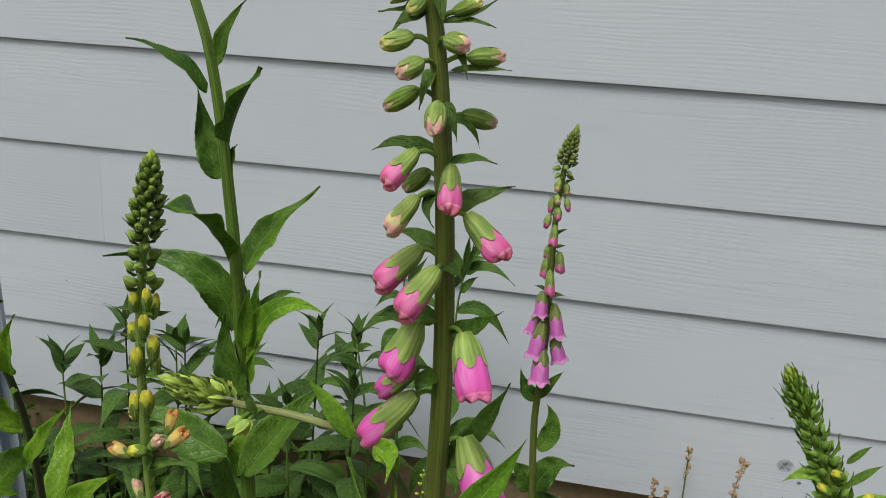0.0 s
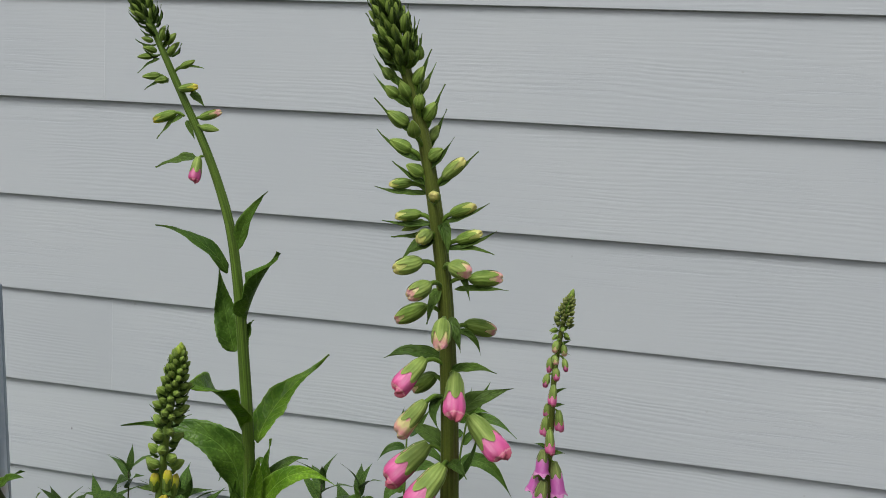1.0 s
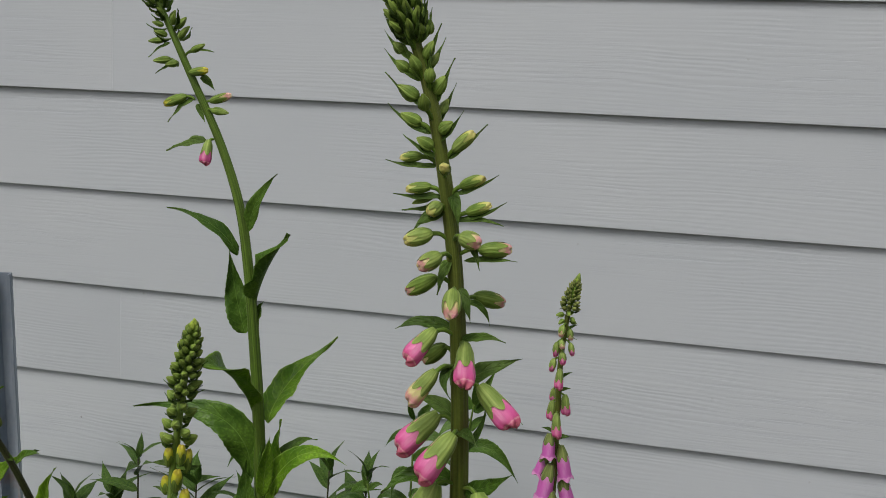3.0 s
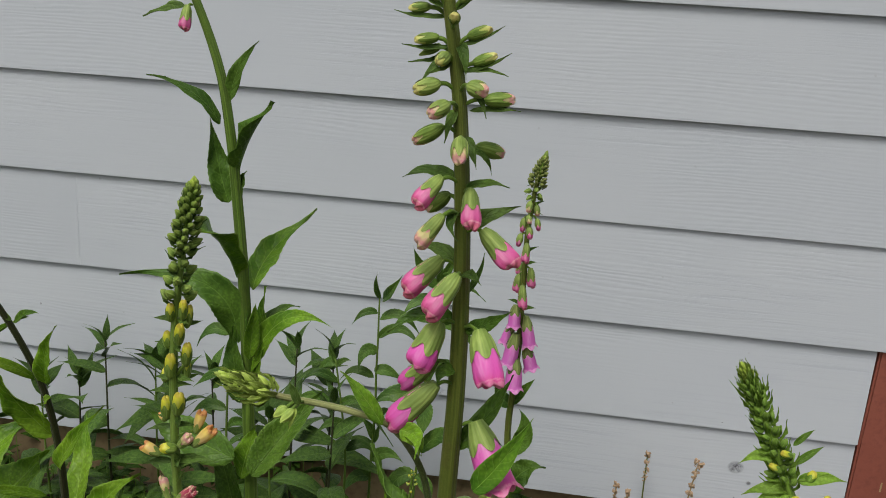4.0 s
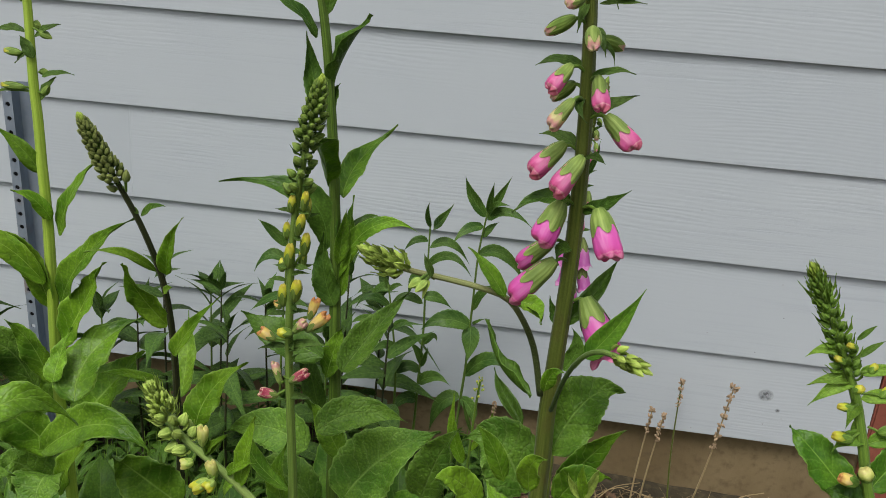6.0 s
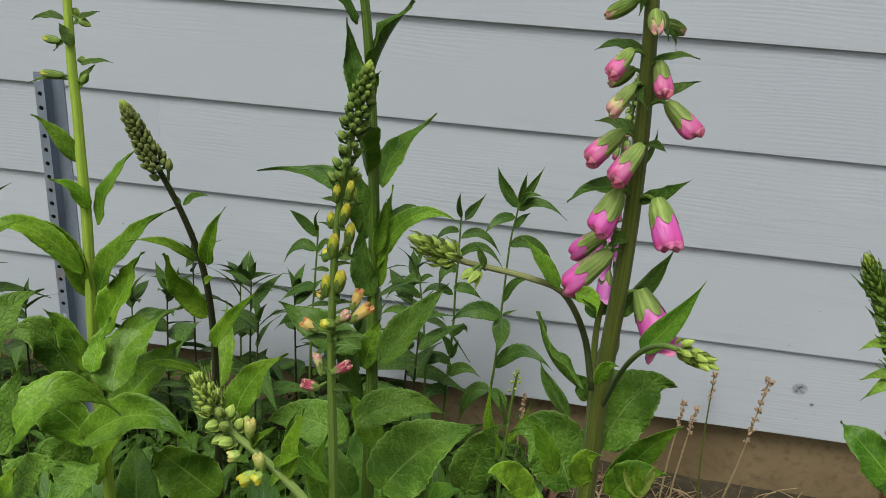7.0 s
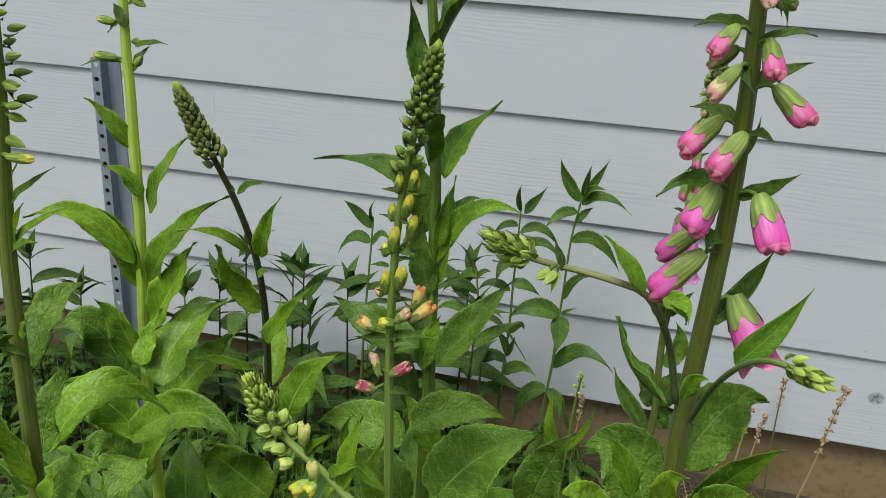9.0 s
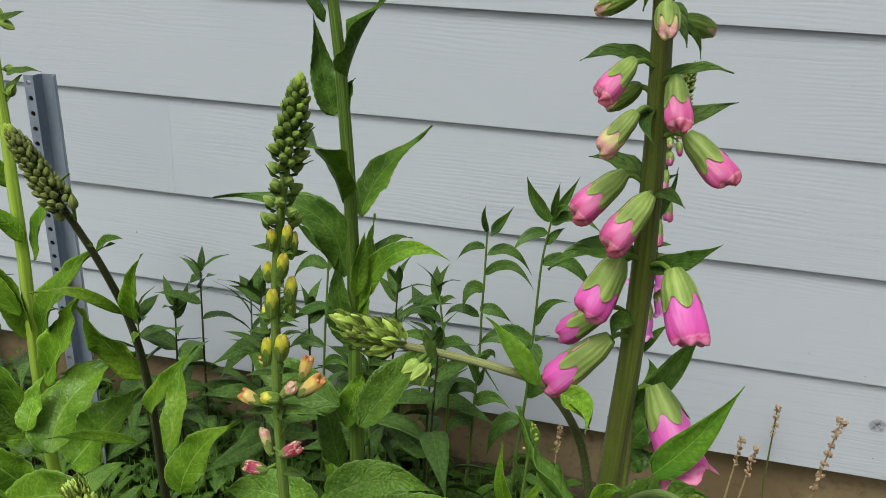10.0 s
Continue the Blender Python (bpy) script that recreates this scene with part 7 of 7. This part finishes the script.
# ---- small weeds between the plants: too many to count ----
def weed_patch(name, label, count, x0, x1, y0, y1, tall, seed):
    rnd = random.Random(seed)
    verts, faces, uvs = [], [], []
    for i in range(count):
        x, y = rnd.uniform(x0, x1), rnd.uniform(y0, y1)
        out = max(abs(2 * (x - x0) / (x1 - x0) - 1), abs(2 * (y - y0) / (y1 - y0) - 1)) + 0.35 * noise.noise((x * 4, y * 4, 1))
        if out > 0.92:
            continue
        h = tall * rnd.uniform(0.15, 1.0) * (0.55 + 0.45 * noise.noise((x * 3, y * 3, 5)))
        for k in range(4):
            a = rnd.uniform(0, 6.283)
            ln, wd = rnd.uniform(0.020, 0.055), rnd.uniform(0.006, 0.012)
            z = max(0.006, h * rnd.uniform(0.4, 1.0))
            o = vec((x + rnd.uniform(-0.02, 0.02), y + rnd.uniform(-0.02, 0.02), z))
            d = vec((math.cos(a), math.sin(a), 0))
            s = vec((-d.y, d.x, rnd.uniform(-0.3, 0.3)))
            tilt = rnd.uniform(-0.3, 0.5)
            b = len(verts)
            for v, w in ((0.0, 0.08), (0.3, 0.85), (0.65, 0.8), (1.0, 0.02)):
                mid = o + d * ln * v + vec((0, 0, ln * (tilt * v - 0.55 * v * v)))
                for u in (-1, 0, 1):
                    verts.append(mid + s * wd * w * u + vec((0, 0, 0.0025 * abs(u) * w)))
                    uvs.append((u / 2 + 0.5, v))
            for r in range(3):
                for c in range(2):
                    p = b + r * 3 + c
                    faces.append((p, p + 1, p + 4, p + 3))
        b = len(verts)
        for z in (0.0, h):
            for u, w in ((-0.001, 0), (0.001, 0), (0, 0.0015)):
                verts.append(vec((x + u, y + w, z)))
                uvs.append((0.5, 0.5))
        for j in range(3):
            faces.append((b + j, b + (j + 1) % 3, b + 3 + (j + 1) % 3, b + 3 + j))
    me = bpy.data.meshes.new(name)
    me.from_pydata([tuple(v) for v in verts], [], faces)
    lay = me.uv_layers.new(name="UVMap")
    for lp in me.loops:
        lay.data[lp.index].uv = uvs[lp.vertex_index]
    me.materials.append(LEAF_WEED)
    return tagged(new(name, smooth(me)), label, "weeds", kind="stuff")


weed_patch("weeds", "low mixed green weeds covering the soil", 2300, 0.35, 2.06, -0.95, 0.02, 0.24, 5)
weed_patch("weeds", "low mixed green weeds covering the soil", 640, 1.0, 2.2, -1.42, -0.78, 0.34, 6)
weed_patch("weeds", "sparse low weeds at the foot of the foundation", 50, 2.05, 2.9, -0.7, -0.12, 0.06, 7)


# ---- dry flower stalks by the foundation ----
def dry_stalk(base, top, heads, seed):
    rnd = random.Random(seed)
    ob = thing("dry_stalk", base, "dry brown flower stalk with withered seed heads", "dead plant", "dry stalks")
    mid = vec(base).lerp(vec(top), 0.5) + vec((rnd.uniform(-0.008, 0.008), 0, 0))
    line = even(glide([base, mid, top], 30), 20)
    part("stem", tube_mesh(line, (0.0024, 0.0013), 7, "stem", STEM_DRY if seed != 1 else STEM), ob)
    base_r = 0.0030 if heads < 12 else 0.0042
    for i in range(heads * 4):
        q = line[19 - int((7 if heads > 12 else 4) * (i / heads / 4) ** 1.35)]
        bm = bmesh.new()
        bmesh.ops.create_icosphere(bm, subdivisions=1 + (i % 2), radius=1.0)
        for v in bm.verts:
            v.co *= 1 + 0.9 * noise.noise(v.co * 1.7 + vec((i, seed, 0)))
            v.co.z *= 1.7
            v.co.y *= 0.55
        a = radians(137 * i)
        m = Matrix.Translation(q + vec((math.cos(a) * base_r * rnd.uniform(0.6, 1.5), math.sin(a) * base_r, rnd.uniform(-0.006, 0.006)))) @ pose(0, 0, 0, rnd.uniform(-60, 60), rnd.uniform(-60, 60), rnd.uniform(0, 360)) @ Matrix.Scale(rnd.uniform(0.0011, 0.0034), 4)
        part("seed_head", smooth(mesh_of(bm, "seed_head", SEED)), ob, "", m)
    return ob


dry_stalk((2.412, -0.07, -0.08), (2.394, -0.045, 0.272), 9, 1)
dry_stalk((2.406, -0.155, -0.08), (2.462, -0.182, 0.342), 18, 2)
dry_stalk((2.317, -0.12, -0.08), (2.335, -0.10, 0.226), 8, 3)
dry_stalk((2.326, -0.155, -0.08), (2.350, -0.150, 0.244), 8, 4)
dry_stalk((2.000, -0.15, -0.05), (2.014, -0.15, 0.217), 7, 5)

# ---- the small weed with yellow buds ----
weed = plant("weed", "slim weed with small yellow buds and narrow bright leaves", "weed", (2.000, -0.655, -0.01), [(2.012, -0.665, 0.555), (2.008, -0.663, 0.50), (2.004, -0.66, 0.40)], 0.0014, 0.0026, STEM_GREEN, "")
pts = LINES[weed.name]
spike(weed, pts, 0.0, 0.030, 13, 0.0034, 0.0052, [(1.0, "tip", YELLOW)], CALYX_PALE, BRACT, (10, 66), 0.75, 0.0, 0.2, 71, 0.0, 0.002)
leaf(weed, (1.998, -0.66, 0.420), (1.975, -0.67, 0.470), (1.980, -0.67, 0.535), 0.017, mat=LEAF_BRIGHT)
leaf(weed, (2.004, -0.66, 0.440), (2.030, -0.67, 0.480), (2.034, -0.67, 0.520), 0.009, mat=LEAF_BRIGHT)
leaf(weed, (2.006, -0.66, 0.470), (1.996, -0.665, 0.500), (1.990, -0.67, 0.530), 0.005, mat=BRACT)

# ---- litter on the soil ----
rnd = random.Random(4)
CURLED = [blade_mesh((0, 0, 0), (0.5, 0, 0.35 + 0.2 * k), (1.0, 0.1, 0.1), 0.5, LITTER, "dead_leaf", 1.0, 0.6, 1.6, 0, 8, 4, 0, 90 + k, (0, 0, 1)) for k in range(3)]
for i in range(70):
    x, y = rnd.uniform(2.05, 2.95), -0.04 - abs(rnd.gauss(0, 0.14))
    m = Matrix.Translation((x, y, ground_z(x, y) + 0.004)) @ pose(0, 0, 0, rnd.uniform(-25, 25), rnd.uniform(-20, 20), rnd.uniform(0, 360)) @ Matrix.Scale(rnd.uniform(0.014, 0.046), 4)
    ob = tagged(new("dead_leaf", CURLED[i % 3]), "curled dry brown leaf lying on the soil", "dead leaf", "dead leaves")
    ob.matrix_basis = m
for i in range(110):
    x, y = rnd.uniform(2.15, 2.75), -0.06 - abs(rnd.gauss(0, 0.12))
    a, ln = rnd.uniform(0, 3.14), rnd.uniform(0.03, 0.12)
    d = vec((math.cos(a), math.sin(a) * 0.5, 0)) * ln
    lift = rnd.uniform(0.02, 0.08) if i % 2 == 0 else 0.012
    z = ground_z(x, y)
    line = glide([vec((x, y, z)), vec((x, y, z + 0.006 + lift * 0.7)) + d * 0.45, vec((x, y, z + 0.003 + lift)) + d], 8)
    ob = tagged(new("straw", tube_mesh(line, (0.0013, 0.0008), 5, "straw", STRAW)), "thin dry straw stem lying on the soil", "straw", "straws")

# ---- dry grass strewn along the foundation: too fine to count ----
verts, faces = [], []
for i in range(900):
    x, y = rnd.uniform(2.08, 2.85), -0.03 - abs(rnd.gauss(0, 0.11))
    a, ln = rnd.uniform(0, 6.28), rnd.uniform(0.02, 0.07)
    rise = rnd.uniform(-0.1, 0.25) if i % 5 else rnd.uniform(0.3, 1.0)
    foot = vec((x, y, ground_z(x, y) + rnd.uniform(0.0, 0.014)))
    d = vec((math.cos(a), 0.5 * math.sin(a), rise)).normalized() * ln
    b = len(verts)
    for k in range(3):
        q = foot + d * k / 2 + vec((0, 0, -0.2 * ln * (k / 2) ** 2))
        w = 0.0010 * (1 - 0.35 * k)
        verts += [q + vec((w, 0, 0)), q + vec((-w * 0.5, w * 0.8, 0)), q + vec((-w * 0.5, -w * 0.8, w))]
    for k in range(2):
        for j in range(3):
            faces.append((b + 3 * k + j, b + 3 * k + (j + 1) % 3, b + 3 * k + 3 + (j + 1) % 3, b + 3 * k + 3 + j))
me = bpy.data.meshes.new("dry_grass")
me.from_pydata([tuple(v) for v in verts], [], faces)
me.materials.append(STRAW)
tagged(new("dry_grass", me), "strewn pale dry grass along the foundation", "dry grass", kind="stuff")

# ---- flecks and drips on the paint ----
def fleck(x, z, w, h, label="dark fleck on the paint"):
    row = int((z - BOTTOM) / EXPOSED)
    lean = LEAN * (z - BOTTOM - EXPOSED * row) / (EXPOSED + 0.025)
    part("fleck", patch(x, z, w, h, lean - 0.0022), wall, label)


fleck(2.580, 0.421, 0.0018, 0.0010)
fleck(2.435, 0.369, 0.0018, 0.0010)
fleck(2.537, 0.339, 0.0018, 0.0010)
fleck(2.586, 0.172, 0.0018, 0.0010)
fleck(2.440, 0.140, 0.0018, 0.0010)
fleck(2.621, 0.190, 0.0018, 0.0010)
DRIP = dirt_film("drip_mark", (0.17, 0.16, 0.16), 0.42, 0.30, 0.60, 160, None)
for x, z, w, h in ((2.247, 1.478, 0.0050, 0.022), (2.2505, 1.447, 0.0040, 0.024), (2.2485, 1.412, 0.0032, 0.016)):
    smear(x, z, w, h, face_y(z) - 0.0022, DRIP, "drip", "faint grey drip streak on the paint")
fleck(2.297, 1.385, 0.0030, 0.0014)
fleck(1.068, 0.427, 0.0020, 0.0028)
